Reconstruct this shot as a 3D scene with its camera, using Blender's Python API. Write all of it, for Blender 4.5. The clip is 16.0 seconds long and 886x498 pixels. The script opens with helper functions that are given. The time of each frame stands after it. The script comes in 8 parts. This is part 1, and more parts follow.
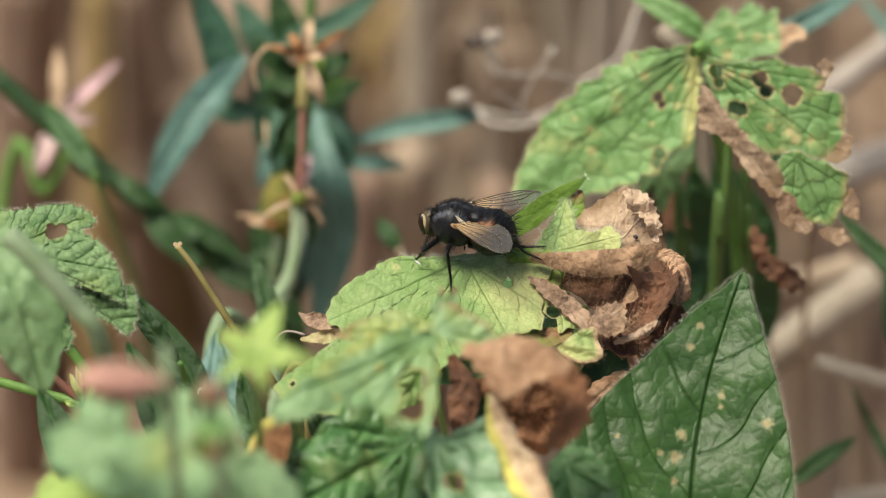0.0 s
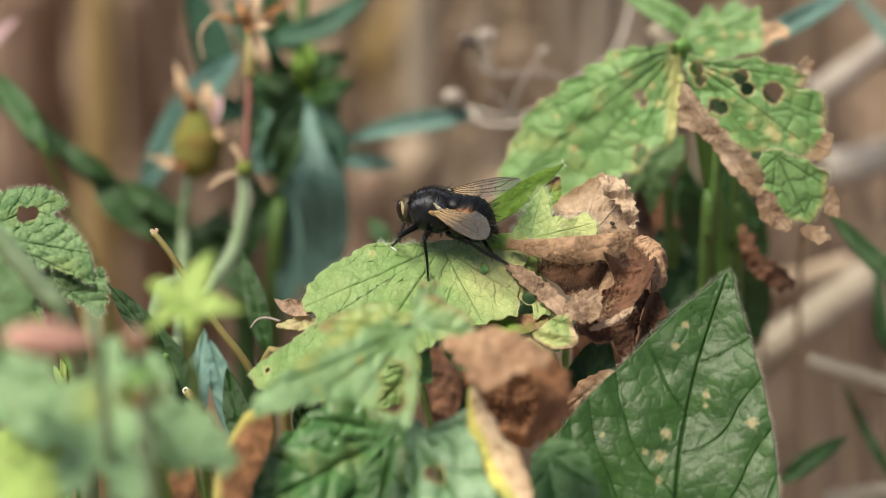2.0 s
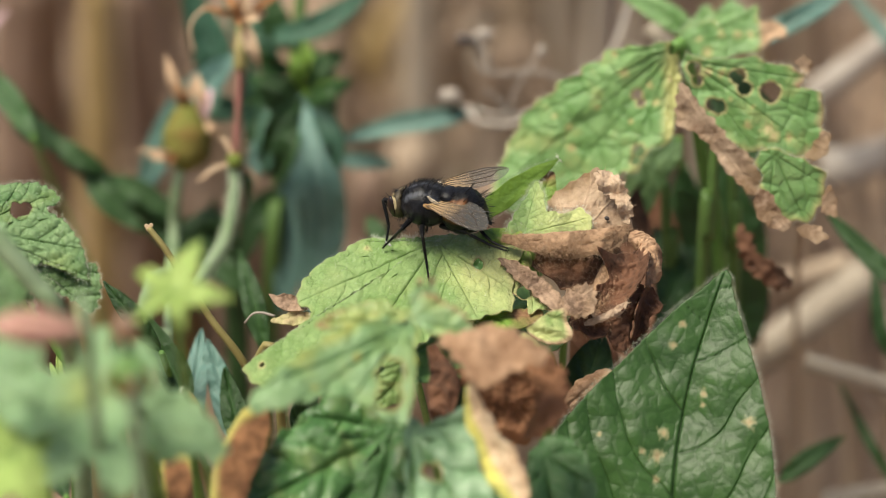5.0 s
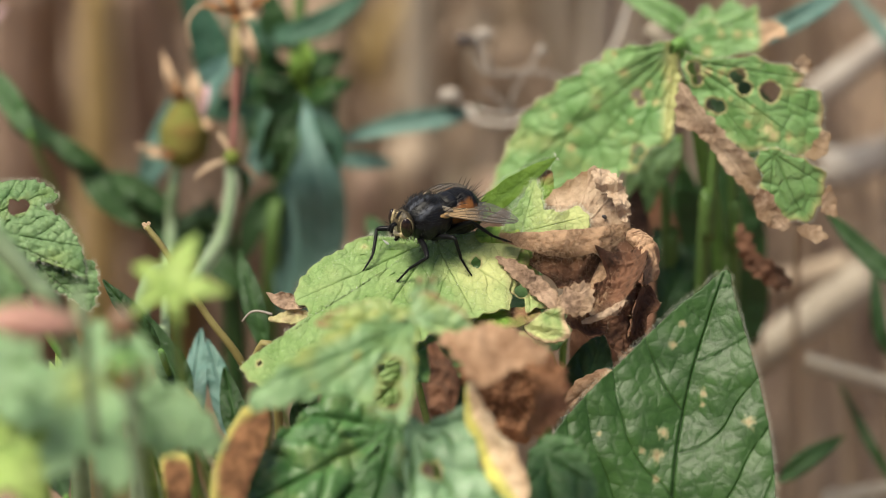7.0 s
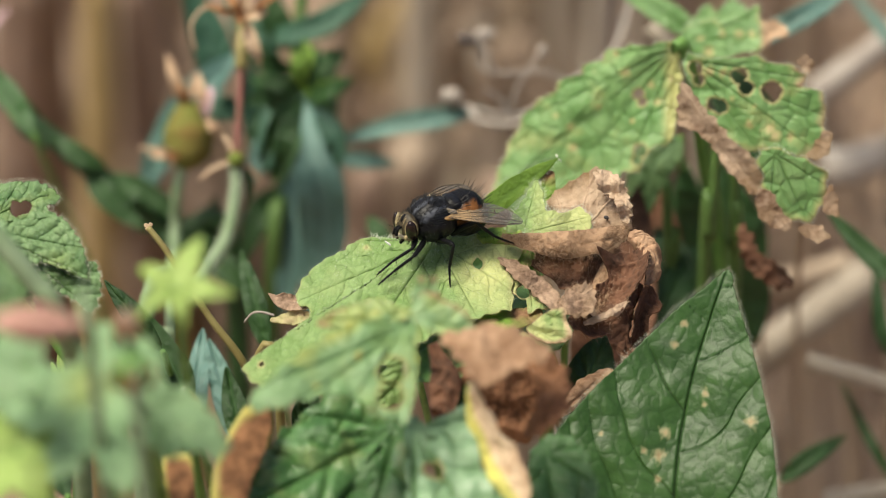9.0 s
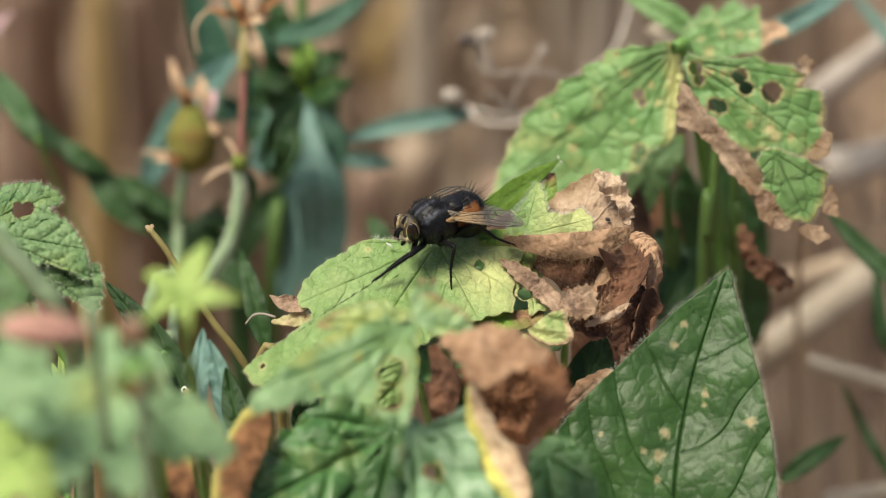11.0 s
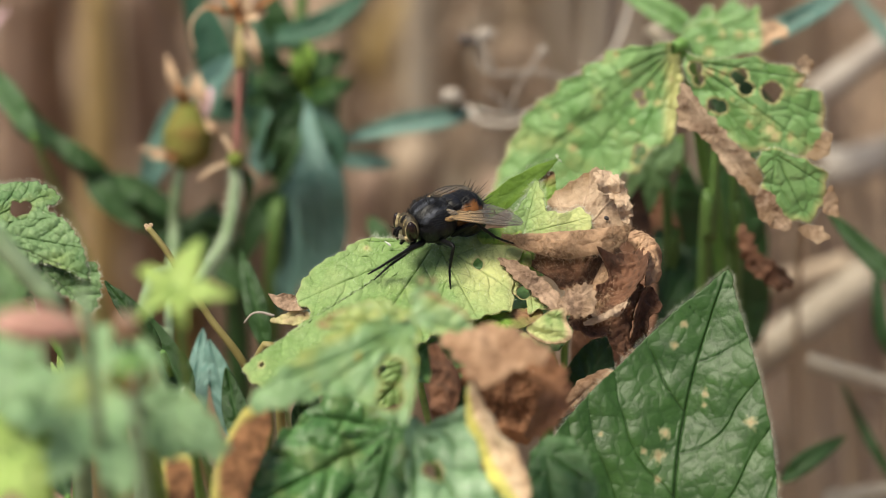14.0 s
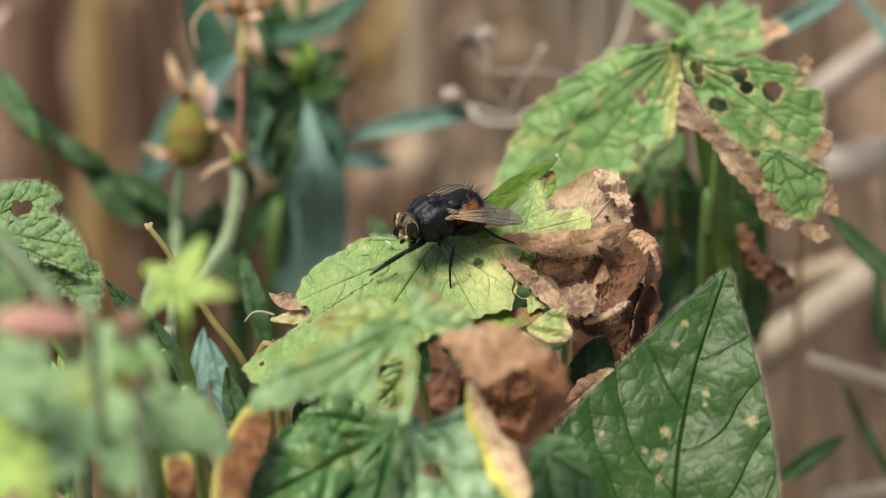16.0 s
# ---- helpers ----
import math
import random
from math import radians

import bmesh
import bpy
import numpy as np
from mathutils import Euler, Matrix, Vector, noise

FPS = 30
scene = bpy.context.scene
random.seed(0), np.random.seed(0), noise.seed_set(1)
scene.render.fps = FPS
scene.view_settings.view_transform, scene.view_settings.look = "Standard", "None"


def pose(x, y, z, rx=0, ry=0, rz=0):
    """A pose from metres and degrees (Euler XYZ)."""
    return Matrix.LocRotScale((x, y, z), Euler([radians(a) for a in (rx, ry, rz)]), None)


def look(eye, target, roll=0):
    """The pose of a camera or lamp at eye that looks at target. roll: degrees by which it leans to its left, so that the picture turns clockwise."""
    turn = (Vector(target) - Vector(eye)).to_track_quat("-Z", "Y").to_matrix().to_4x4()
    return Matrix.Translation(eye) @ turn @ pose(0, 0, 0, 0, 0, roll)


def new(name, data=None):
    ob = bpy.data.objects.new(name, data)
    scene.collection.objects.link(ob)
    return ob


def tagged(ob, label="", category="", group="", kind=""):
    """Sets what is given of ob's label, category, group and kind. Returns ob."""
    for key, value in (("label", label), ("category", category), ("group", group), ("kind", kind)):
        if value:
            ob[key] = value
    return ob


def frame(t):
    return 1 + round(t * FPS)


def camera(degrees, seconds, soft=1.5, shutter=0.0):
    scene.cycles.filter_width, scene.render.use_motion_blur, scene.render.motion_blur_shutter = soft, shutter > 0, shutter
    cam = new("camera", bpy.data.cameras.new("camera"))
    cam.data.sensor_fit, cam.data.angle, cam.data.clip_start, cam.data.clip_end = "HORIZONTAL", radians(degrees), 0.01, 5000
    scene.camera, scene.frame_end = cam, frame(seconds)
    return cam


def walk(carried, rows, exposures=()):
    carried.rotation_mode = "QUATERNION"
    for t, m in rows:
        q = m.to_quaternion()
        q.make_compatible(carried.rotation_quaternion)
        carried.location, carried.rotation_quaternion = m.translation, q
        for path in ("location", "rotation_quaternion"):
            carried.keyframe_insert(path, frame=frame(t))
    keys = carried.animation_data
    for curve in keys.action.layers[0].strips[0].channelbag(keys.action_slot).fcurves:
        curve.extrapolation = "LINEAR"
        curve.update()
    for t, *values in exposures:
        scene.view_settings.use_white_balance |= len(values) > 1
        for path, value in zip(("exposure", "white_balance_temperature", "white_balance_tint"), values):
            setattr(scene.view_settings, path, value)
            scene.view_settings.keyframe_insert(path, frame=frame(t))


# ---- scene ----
# the camera: a long lens 0.6 m from the fly, looking 25 degrees down, drifting a few millimetres
cam = camera(10, 16.0, soft=0.5)
cam.data.dof.use_dof = True
cam.data.dof.focus_distance = 0.599
cam.data.dof.aperture_fstop = 14.5
TILT = pose(0, -0.54378, 0.43357, 65)
DRIFT = [(0, -7.15, -0.508, 0.020), (0.5, -4.03, -0.254, -0.010), (1, -2.11, -0.136, -0.002), (1.5, -0.53, -0.025, 0.003), (2, -0.27, -0.012, 0.009), (2.5, -0.42, -0.026, 0.005), (3, -0.47, -0.034, 0.006), (3.5, -0.34, -0.027, 0.002), (4, -0.21, -0.023, -0.001), (6.5, 0.11, -0.016, 0.005), (7, -0.05, -0.024, -0.002), (7.5, -0.28, -0.037, -0.002), (8, -0.59, -0.059, -0.001), (8.5, -0.58, -0.055, -0.004), (9, -0.49, -0.046, -0.004), (11.5, 0.23, 0.021, 0.002), (12, 0.04, -0.002, -0.005), (12.5, -0.15, -0.022, -0.006), (13, -0.15, -0.018, -0.002), (13.5, 0.04, 0.000, -0.000), (14, -0.08, -0.008, 0.002), (14.5, 0.00, 0.000, -0.000), (15, -0.22, -0.017, -0.002), (15.5, -0.45, -0.037, -0.004), (16, -0.52, -0.042, -0.007)]
walk(cam, [(t, TILT @ pose(dx * 1e-3, 0, 0) @ pose(0, 0, 0, 0, yaw, 0) @ pose(0, 0, 0, tilt)) for t, dx, yaw, tilt in DRIFT])

# bright hazy daylight
world = bpy.data.worlds.new("sky")
scene.world = world
world.use_nodes = True
wn = world.node_tree.nodes
sky = wn.new("ShaderNodeTexSky")
sky.sky_type = "NISHITA"
sky.sun_disc = False
sky.sun_elevation = radians(65)
sky.sun_rotation = radians(241)
sky.air_density, sky.dust_density = 1.0, 4.0
wn["Background"].inputs["Strength"].default_value = 0.085
world.node_tree.links.new(sky.outputs["Color"], wn["Background"].inputs["Color"])
sun_data = bpy.data.lights.new("sun", "SUN")
sun_data.energy, sun_data.angle, sun_data.color = 4.4, radians(26), (1.0, 0.93, 0.75)
sun = new("sun", sun_data)
sun.matrix_world = look((-0.55, -0.3, 1.5), (0.0, 0.0, 0.18))
scene.view_settings.exposure = 0.29

UP = Vector((0, 0.42262, 0.90631))
NEAR = Vector((0, -0.90631, 0.42262))
RIGHT = Vector((1, 0, 0))


# ---- materials ----
def nodes_of(name):
    m = bpy.data.materials.new(name)
    m.use_nodes = True
    return m, m.node_tree.nodes, m.node_tree.links


def noise_node(n, l, scale, detail=4, rough=0.6, coord="Object"):
    co = n.new("ShaderNodeTexCoord")
    t = n.new("ShaderNodeTexNoise")
    t.inputs["Scale"].default_value, t.inputs["Detail"].default_value, t.inputs["Roughness"].default_value = scale, detail, rough
    l.new(co.outputs[coord], t.inputs["Vector"])
    return t.outputs["Fac"]


def ramp(n, l, fac, lo, hi):
    r = n.new("ShaderNodeMapRange")
    r.inputs["From Min"].default_value, r.inputs["From Max"].default_value = lo, hi
    l.new(fac, r.inputs["Value"])
    return r.outputs["Result"]


def mix(n, l, fac, a, b):
    x = n.new("ShaderNodeMix")
    x.data_type = "RGBA"
    for key, v in ((0, fac), (6, a), (7, b)):
        if isinstance(v, (int, float)):
            x.inputs[key].default_value = v
        elif isinstance(v, tuple):
            x.inputs[key].default_value = (*v, 1)
        else:
            l.new(v, x.inputs[key])
    return x.outputs[2]


def times(n, l, a, b):
    x = n.new("ShaderNodeMath")
    x.operation = "MULTIPLY"
    for i, v in enumerate((a, b)):
        if isinstance(v, (int, float)):
            x.inputs[i].default_value = v
        else:
            l.new(v, x.inputs[i])
    return x.outputs[0]


def attr(n, name):
    a = n.new("ShaderNodeAttribute")
    a.attribute_name = name
    return a.outputs["Fac"]


def bump(n, l, height, strength, distance):
    b = n.new("ShaderNodeBump")
    b.inputs["Strength"].default_value, b.inputs["Distance"].default_value = strength, distance
    l.new(height, b.inputs["Height"])
    return b.outputs["Normal"]


def leaf_material(name, green, deep, vein, rough=0.45, through_light=0.3, pale=(0.55, 0.6, 0.16), dry_a=(0.42, 0.25, 0.14), dry_b=(0.17, 0.08, 0.04), grain=900, spec=0.4, felt=0.75, patch=230):
    """Leaf tissue: green with blotches, veins, yellowed and withered parts by the blade's attributes."""
    m, n, l = nodes_of(name)
    p = n["Principled BSDF"]
    col = mix(n, l, ramp(n, l, noise_node(n, l, 160), 0.35, 0.68), green, deep)
    col = mix(n, l, times(n, l, ramp(n, l, noise_node(n, l, grain, 6), 0.45, 0.75), 0.35), col, tuple(min(1, c * 1.5 + 0.02) for c in green))
    col = mix(n, l, attr(n, "pale"), col, mix(n, l, ramp(n, l, noise_node(n, l, 300), 0.35, 0.7), pale, tuple(c * 0.75 for c in pale)))
    col = mix(n, l, times(n, l, attr(n, "vein"), 0.88), col, mix(n, l, attr(n, "pale"), vein, tuple(0.5 * a + 0.4 * b for a, b in zip(vein, pale))))
    brown = mix(n, l, ramp(n, l, noise_node(n, l, patch, 8, 0.7), 0.41, 0.6), dry_a, dry_b)
    brown = mix(n, l, times(n, l, attr(n, "vein"), 0.35), brown, tuple(min(1, c * 1.2) for c in dry_a))
    brown = mix(n, l, times(n, l, ramp(n, l, noise_node(n, l, 1500, 6), 0.4, 0.75), 0.45), brown, tuple(min(1, c * 1.35) for c in dry_a))
    brown = mix(n, l, times(n, l, ramp(n, l, noise_node(n, l, patch * 2.7, 7, 0.7), 0.52, 0.68), 0.55), brown, dry_b)
    col = mix(n, l, attr(n, "dry"), col, brown)
    l.new(col, p.inputs["Base Color"])
    p.inputs["Specular IOR Level"].default_value = spec
    l.new(mix(n, l, attr(n, "dry"), (rough,) * 3, (0.85,) * 3), p.inputs["Roughness"])
    nb = bump(n, l, noise_node(n, l, grain * 2.2, 6), felt, 0.0003)
    l.new(nb, p.inputs["Normal"])
    tr = n.new("ShaderNodeBsdfTranslucent")
    l.new(mix(n, l, 0.25, col, (0.5, 0.6, 0.1)), tr.inputs["Color"])
    sh = n.new("ShaderNodeMixShader")
    sh.inputs[0].default_value = through_light
    l.new(p.outputs[0], sh.inputs[1])
    l.new(tr.outputs[0], sh.inputs[2])
    l.new(sh.outputs[0], n["Material Output"].inputs["Surface"])
    return m


def plain(name, a, b, scale, rough=0.6, metal=0.0, spec=0.4, bumpy=0.3, fine=4.0, depth=0.0002, coat=0.0):
    """Two tones mottled at two scales with fine relief."""
    m, n, l = nodes_of(name)
    p = n["Principled BSDF"]
    col = mix(n, l, ramp(n, l, noise_node(n, l, scale), 0.35, 0.68), a, b)
    col = mix(n, l, times(n, l, ramp(n, l, noise_node(n, l, scale * fine, 6), 0.4, 0.75), 0.4), col, tuple(min(1, c * 1.4) for c in a))
    l.new(col, p.inputs["Base Color"])
    p.inputs["Roughness"].default_value, p.inputs["Metallic"].default_value = rough, metal
    p.inputs["Specular IOR Level"].default_value, p.inputs["Coat Weight"].default_value = spec, coat
    if bumpy:
        l.new(bump(n, l, noise_node(n, l, scale * fine * 1.5, 5), bumpy, depth), p.inputs["Normal"])
    return m


M_FLYLEAF = leaf_material("yellow_green_leaf", (0.32, 0.46, 0.18), (0.2, 0.345, 0.095), (0.1, 0.2, 0.035), 0.36, 0.3, pale=(0.7, 0.74, 0.32), dry_a=(0.64, 0.48, 0.31), dry_b=(0.19, 0.11, 0.06), grain=1400)
M_UPLEAF = leaf_material("holed_green_leaf", (0.27, 0.45, 0.17), (0.15, 0.32, 0.09), (0.08, 0.2, 0.045), 0.3, 0.28, spec=0.6, pale=(0.66, 0.66, 0.27), dry_a=(0.62, 0.43, 0.28), dry_b=(0.26, 0.14, 0.08))
M_BIGLEAF = leaf_material("dark_green_leaf", (0.036, 0.09, 0.019), (0.021, 0.06, 0.012), (0.006, 0.019, 0.004), 0.41, 0.1, pale=(0.3, 0.32, 0.16), spec=0.32, felt=0.3)
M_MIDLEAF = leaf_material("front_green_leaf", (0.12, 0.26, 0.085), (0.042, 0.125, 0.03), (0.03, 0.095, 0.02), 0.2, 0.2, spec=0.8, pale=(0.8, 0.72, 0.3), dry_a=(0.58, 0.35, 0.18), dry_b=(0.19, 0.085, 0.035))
# paler copy of the front green, with skylight put into the colour
M_LITGREEN = leaf_material("skylit_green_leaf", (0.3, 0.46, 0.27), (0.16, 0.3, 0.14), (0.09, 0.2, 0.06), 0.18, 0.2, spec=0.9)
# dark green copy; on the front leaf its colour carries shade
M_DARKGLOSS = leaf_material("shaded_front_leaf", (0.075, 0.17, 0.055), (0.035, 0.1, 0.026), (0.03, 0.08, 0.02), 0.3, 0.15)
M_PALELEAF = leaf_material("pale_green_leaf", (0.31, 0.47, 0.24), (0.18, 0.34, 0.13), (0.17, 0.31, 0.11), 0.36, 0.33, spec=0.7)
M_LIMELEAF = leaf_material("lime_leaf", (0.45, 0.61, 0.17), (0.33, 0.5, 0.12), (0.48, 0.61, 0.22), 0.5, 0.35)
# dark withered brown, also used where dark colour stands for deep shade
M_DRYSHADE = leaf_material("withered_and_shade_dark_leaf", (0.3, 0.2, 0.1), (0.2, 0.12, 0.06), (0.4, 0.3, 0.2), 0.8, 0.12, dry_a=(0.17, 0.08, 0.045), dry_b=(0.028, 0.014, 0.009))
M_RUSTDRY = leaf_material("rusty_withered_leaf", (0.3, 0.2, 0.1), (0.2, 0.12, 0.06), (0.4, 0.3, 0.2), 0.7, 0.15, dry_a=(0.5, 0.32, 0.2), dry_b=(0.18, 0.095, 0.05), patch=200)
# redder brown of the bulge, dark enough to put shade into the hollow
M_REDDRYSHADE = leaf_material("reddish_and_shade_dark_leaf", (0.3, 0.2, 0.1), (0.2, 0.12, 0.06), (0.4, 0.3, 0.2), 0.7, 0.2, dry_a=(0.34, 0.165, 0.085), dry_b=(0.085, 0.036, 0.017), patch=220)
M_TANDRY = leaf_material("tan_withered_leaf", (0.3, 0.2, 0.1), (0.2, 0.12, 0.06), (0.3, 0.18, 0.1), 0.8, 0.2, dry_a=(0.56, 0.42, 0.3), dry_b=(0.2, 0.115, 0.07), patch=170)
# darker copy of the blue-green leaf, with shade put into its colour
M_SHADEBLUE = leaf_material("shaded_blue_green_leaf", (0.05, 0.14, 0.085), (0.028, 0.09, 0.05), (0.1, 0.2, 0.14), 0.35, 0.2)
M_BROWNDRY = leaf_material("brown_withered_leaf", (0.3, 0.2, 0.1), (0.2, 0.12, 0.06), (0.4, 0.3, 0.2), 0.8, 0.15, dry_a=(0.42, 0.29, 0.2), dry_b=(0.1, 0.055, 0.033), patch=300)
M_WOOL = leaf_material("woolly_withered_leaf", (0.3, 0.2, 0.1), (0.2, 0.12, 0.06), (0.4, 0.3, 0.2), 0.85, 0.12, dry_a=(0.42, 0.27, 0.165), dry_b=(0.1, 0.053, 0.029))
M_GOLDDRY = leaf_material("golden_brown_leaf", (0.3, 0.2, 0.1), (0.2, 0.12, 0.06), (0.4, 0.3, 0.2), 0.6, 0.3, pale=(0.6, 0.55, 0.14), dry_a=(0.33, 0.16, 0.075), dry_b=(0.075, 0.03, 0.013), patch=420)
M_NEARLEAF = leaf_material("soft_green_leaf", (0.4, 0.59, 0.34), (0.26, 0.46, 0.24), (0.43, 0.6, 0.36), 0.45, 0.5)
M_DOWNY = leaf_material("downy_grey_green_leaf", (0.25, 0.38, 0.18), (0.11, 0.22, 0.08), (0.06, 0.14, 0.045), 0.5, 0.3, spec=0.4)
M_FRESH = leaf_material("fresh_green_leaf", (0.25, 0.4, 0.07), (0.18, 0.32, 0.045), (0.14, 0.26, 0.04), 0.42, 0.35)
M_CREAMLEAF = leaf_material("cream_dying_leaf", (0.16, 0.3, 0.09), (0.1, 0.22, 0.05), (0.6, 0.6, 0.3), 0.45, 0.25, pale=(0.74, 0.68, 0.16), dry_a=(0.74, 0.58, 0.4), dry_b=(0.38, 0.21, 0.12))
M_BLUELEAF = leaf_material("blue_green_leaf", (0.14, 0.27, 0.235), (0.08, 0.18, 0.15), (0.2, 0.33, 0.29), 0.3, 0.2)
# leaf green darkened until its colour carries deep shade
M_SHADELEAF = leaf_material("shaded_green_leaf", (0.025, 0.072, 0.017), (0.013, 0.043, 0.009), (0.04, 0.1, 0.026), 0.45, 0.15)
M_FUZZY = plain("downy_green_stem", (0.22, 0.29, 0.18), (0.14, 0.21, 0.1), 300, 0.8)
M_PALESTEM = plain("pale_green_stem", (0.7, 0.75, 0.55), (0.56, 0.64, 0.4), 300, 0.7)
M_STEM = plain("green_stem", (0.14, 0.27, 0.06), (0.08, 0.18, 0.035), 300, 0.6)
# darker copy of the green stem, its shade put into the colour
M_SHADESTEM = plain("shade_green_stem", (0.08, 0.15, 0.035), (0.05, 0.1, 0.02), 300, 0.6)
M_REDSTEM = plain("reddish_stem", (0.2, 0.075, 0.06), (0.13, 0.07, 0.04), 300, 0.6)
M_STRAW = plain("olive_straw", (0.26, 0.22, 0.085), (0.13, 0.11, 0.03), 260, 0.55)
M_DRY = plain("dry_petal", (0.5, 0.37, 0.25), (0.34, 0.21, 0.12), 260, 0.75)
M_ORANGE = plain("rusty_dry_sepal", (0.32, 0.16, 0.065), (0.2, 0.085, 0.035), 260, 0.75)
M_CAPSULE = plain("olive_capsule", (0.13, 0.17, 0.035), (0.17, 0.085, 0.03), 260, 0.85, spec=0.2)
M_TWIG = plain("grey_twig", (0.38, 0.34, 0.3), (0.25, 0.21, 0.18), 160, 0.85)
M_PALESTRAW = plain("bleached_straw", (0.36, 0.31, 0.25), (0.26, 0.215, 0.165), 120, 0.8)
# straw coloured extra pale, for upright stalks that catch little light
M_CHAFF = plain("brightened_chaff", (0.54, 0.46, 0.36), (0.36, 0.29, 0.22), 90, 0.85)
M_TAN = plain("tan_dead_stalk", (0.42, 0.33, 0.24), (0.27, 0.2, 0.145), 60, 0.85)
M_UMBER = plain("brown_dead_stalk", (0.3, 0.21, 0.155), (0.18, 0.12, 0.09), 60, 0.85)
M_OCHRE = plain("ochre_dead_stalk", (0.36, 0.26, 0.11), (0.26, 0.18, 0.08), 60, 0.85)
M_SOIL = plain("dry_soil_litter", (0.35, 0.26, 0.2), (0.2, 0.14, 0.105), 14, 0.95, spec=0.2, bumpy=0.6, fine=8, depth=0.004)
M_PINK = plain("pink_bud", (0.5, 0.29, 0.24), (0.36, 0.19, 0.14), 200, 0.7)
M_PETAL = plain("faded_pink_petal", (0.66, 0.42, 0.47), (0.58, 0.46, 0.42), 200, 0.7)
M_HAIR = plain("pale_leaf_hair", (0.72, 0.76, 0.62), (0.6, 0.66, 0.5), 300, 0.6, bumpy=0)
M_BROWNHAIR = plain("brown_leaf_hair", (0.52, 0.37, 0.24), (0.34, 0.21, 0.12), 300, 0.7, bumpy=0)


# ---- building tools ----
def link(name, data, parent=None, label=""):
    ob = new(name, data)
    if parent is not None:
        ob.parent = parent
        ob.matrix_parent_inverse = parent.matrix_basis.inverted()
    return tagged(ob, label)


def from_lists(name, verts, faces, material, parent=None, label="", smooth=True):
    me = bpy.data.meshes.new(name)
    me.from_pydata(verts, [], faces)
    me.materials.append(material)
    if smooth:
        me.polygons.foreach_set("use_smooth", [True] * len(me.polygons))
    return link(name, me, parent, label)


def thing(name, place, label, category, group=""):
    ob = new(name)
    ob.empty_display_size = 0.003
    ob.location = place
    ob.matrix_basis = Matrix.Translation(place)
    return tagged(ob, label, category, group)


def curve_at(pts, s):
    """Catmull-Rom through the points, s from 0 to 1."""
    p = [Vector(q) for q in pts]
    p = [2 * p[0] - p[1]] + p + [2 * p[-1] - p[-2]]
    k = s * (len(p) - 3)
    i = min(int(k), len(p) - 4)
    f = k - i
    a, b, c, d = p[i:i + 4]
    return 0.5 * (2 * b + (c - a) * f + (2 * a - 5 * b + 4 * c - d) * f * f + (3 * b - a - 3 * c + d) * f ** 3)


def tube(name, pts, r0, r1, material, parent=None, label="", sides=10, steps=24, rough=0.0):
    """A stem swept along the points, from radius r0 to r1."""
    verts, faces = [], []
    side = None
    for i in range(steps + 1):
        s = i / steps
        c = curve_at(pts, s)
        t = (curve_at(pts, min(1, s + 0.01)) - curve_at(pts, max(0, s - 0.01))).normalized()
        side = (side if side is not None else t.orthogonal())
        side = (side - t * side.dot(t)).normalized()
        b = t.cross(side)
        r = r0 + (r1 - r0) * s
        for j in range(sides):
            a = 2 * math.pi * j / sides
            k = r * (1 + rough * noise.noise(c * 900 + Vector((math.cos(a), math.sin(a), 0))))
            verts.append(c + (side * math.cos(a) + b * math.sin(a)) * k)
    for i in range(steps):
        for j in range(sides):
            k = (j + 1) % sides
            faces.append((i * sides + j, i * sides + k, (i + 1) * sides + k, (i + 1) * sides + j))
    faces.append(tuple(range(sides))[::-1])
    faces.append(tuple(steps * sides + j for j in range(sides)))
    return from_lists(name, verts, faces, material, parent, label)


PROFILES = {
    "ovate": lambda u: (u ** 0.55) * ((1 - u) ** 0.75) * 1.72,
    "lance": lambda u: (u ** 0.8) * ((1 - u) ** 0.9) * 1.8 * 1.8 / 1.83,
    "lobe": lambda u: min(1, 0.25 + 1.6 * u) * (max(0, 1 - u ** 3.2)) ** 0.6,
    "wedge": lambda u: min(1, 0.12 + 1.15 * u) * (max(0, 1 - u ** 4)) ** 0.6,
    "pointed": lambda u: min(1, 0.5 + 1.3 * u) * max(0, 1 - u) ** 0.8 * 1.25,
    "spear": lambda u: min(1, u * 5) ** 0.5 * max(0, 1 - u) ** 0.8,
    "spear_full": lambda u: 1 - math.exp(-((1 - u) / 0.3) ** 1.2),
    "strip": lambda u: min(1, 0.4 + 3 * u) * min(1, (1.02 - u) * 4) ** 0.7,
}


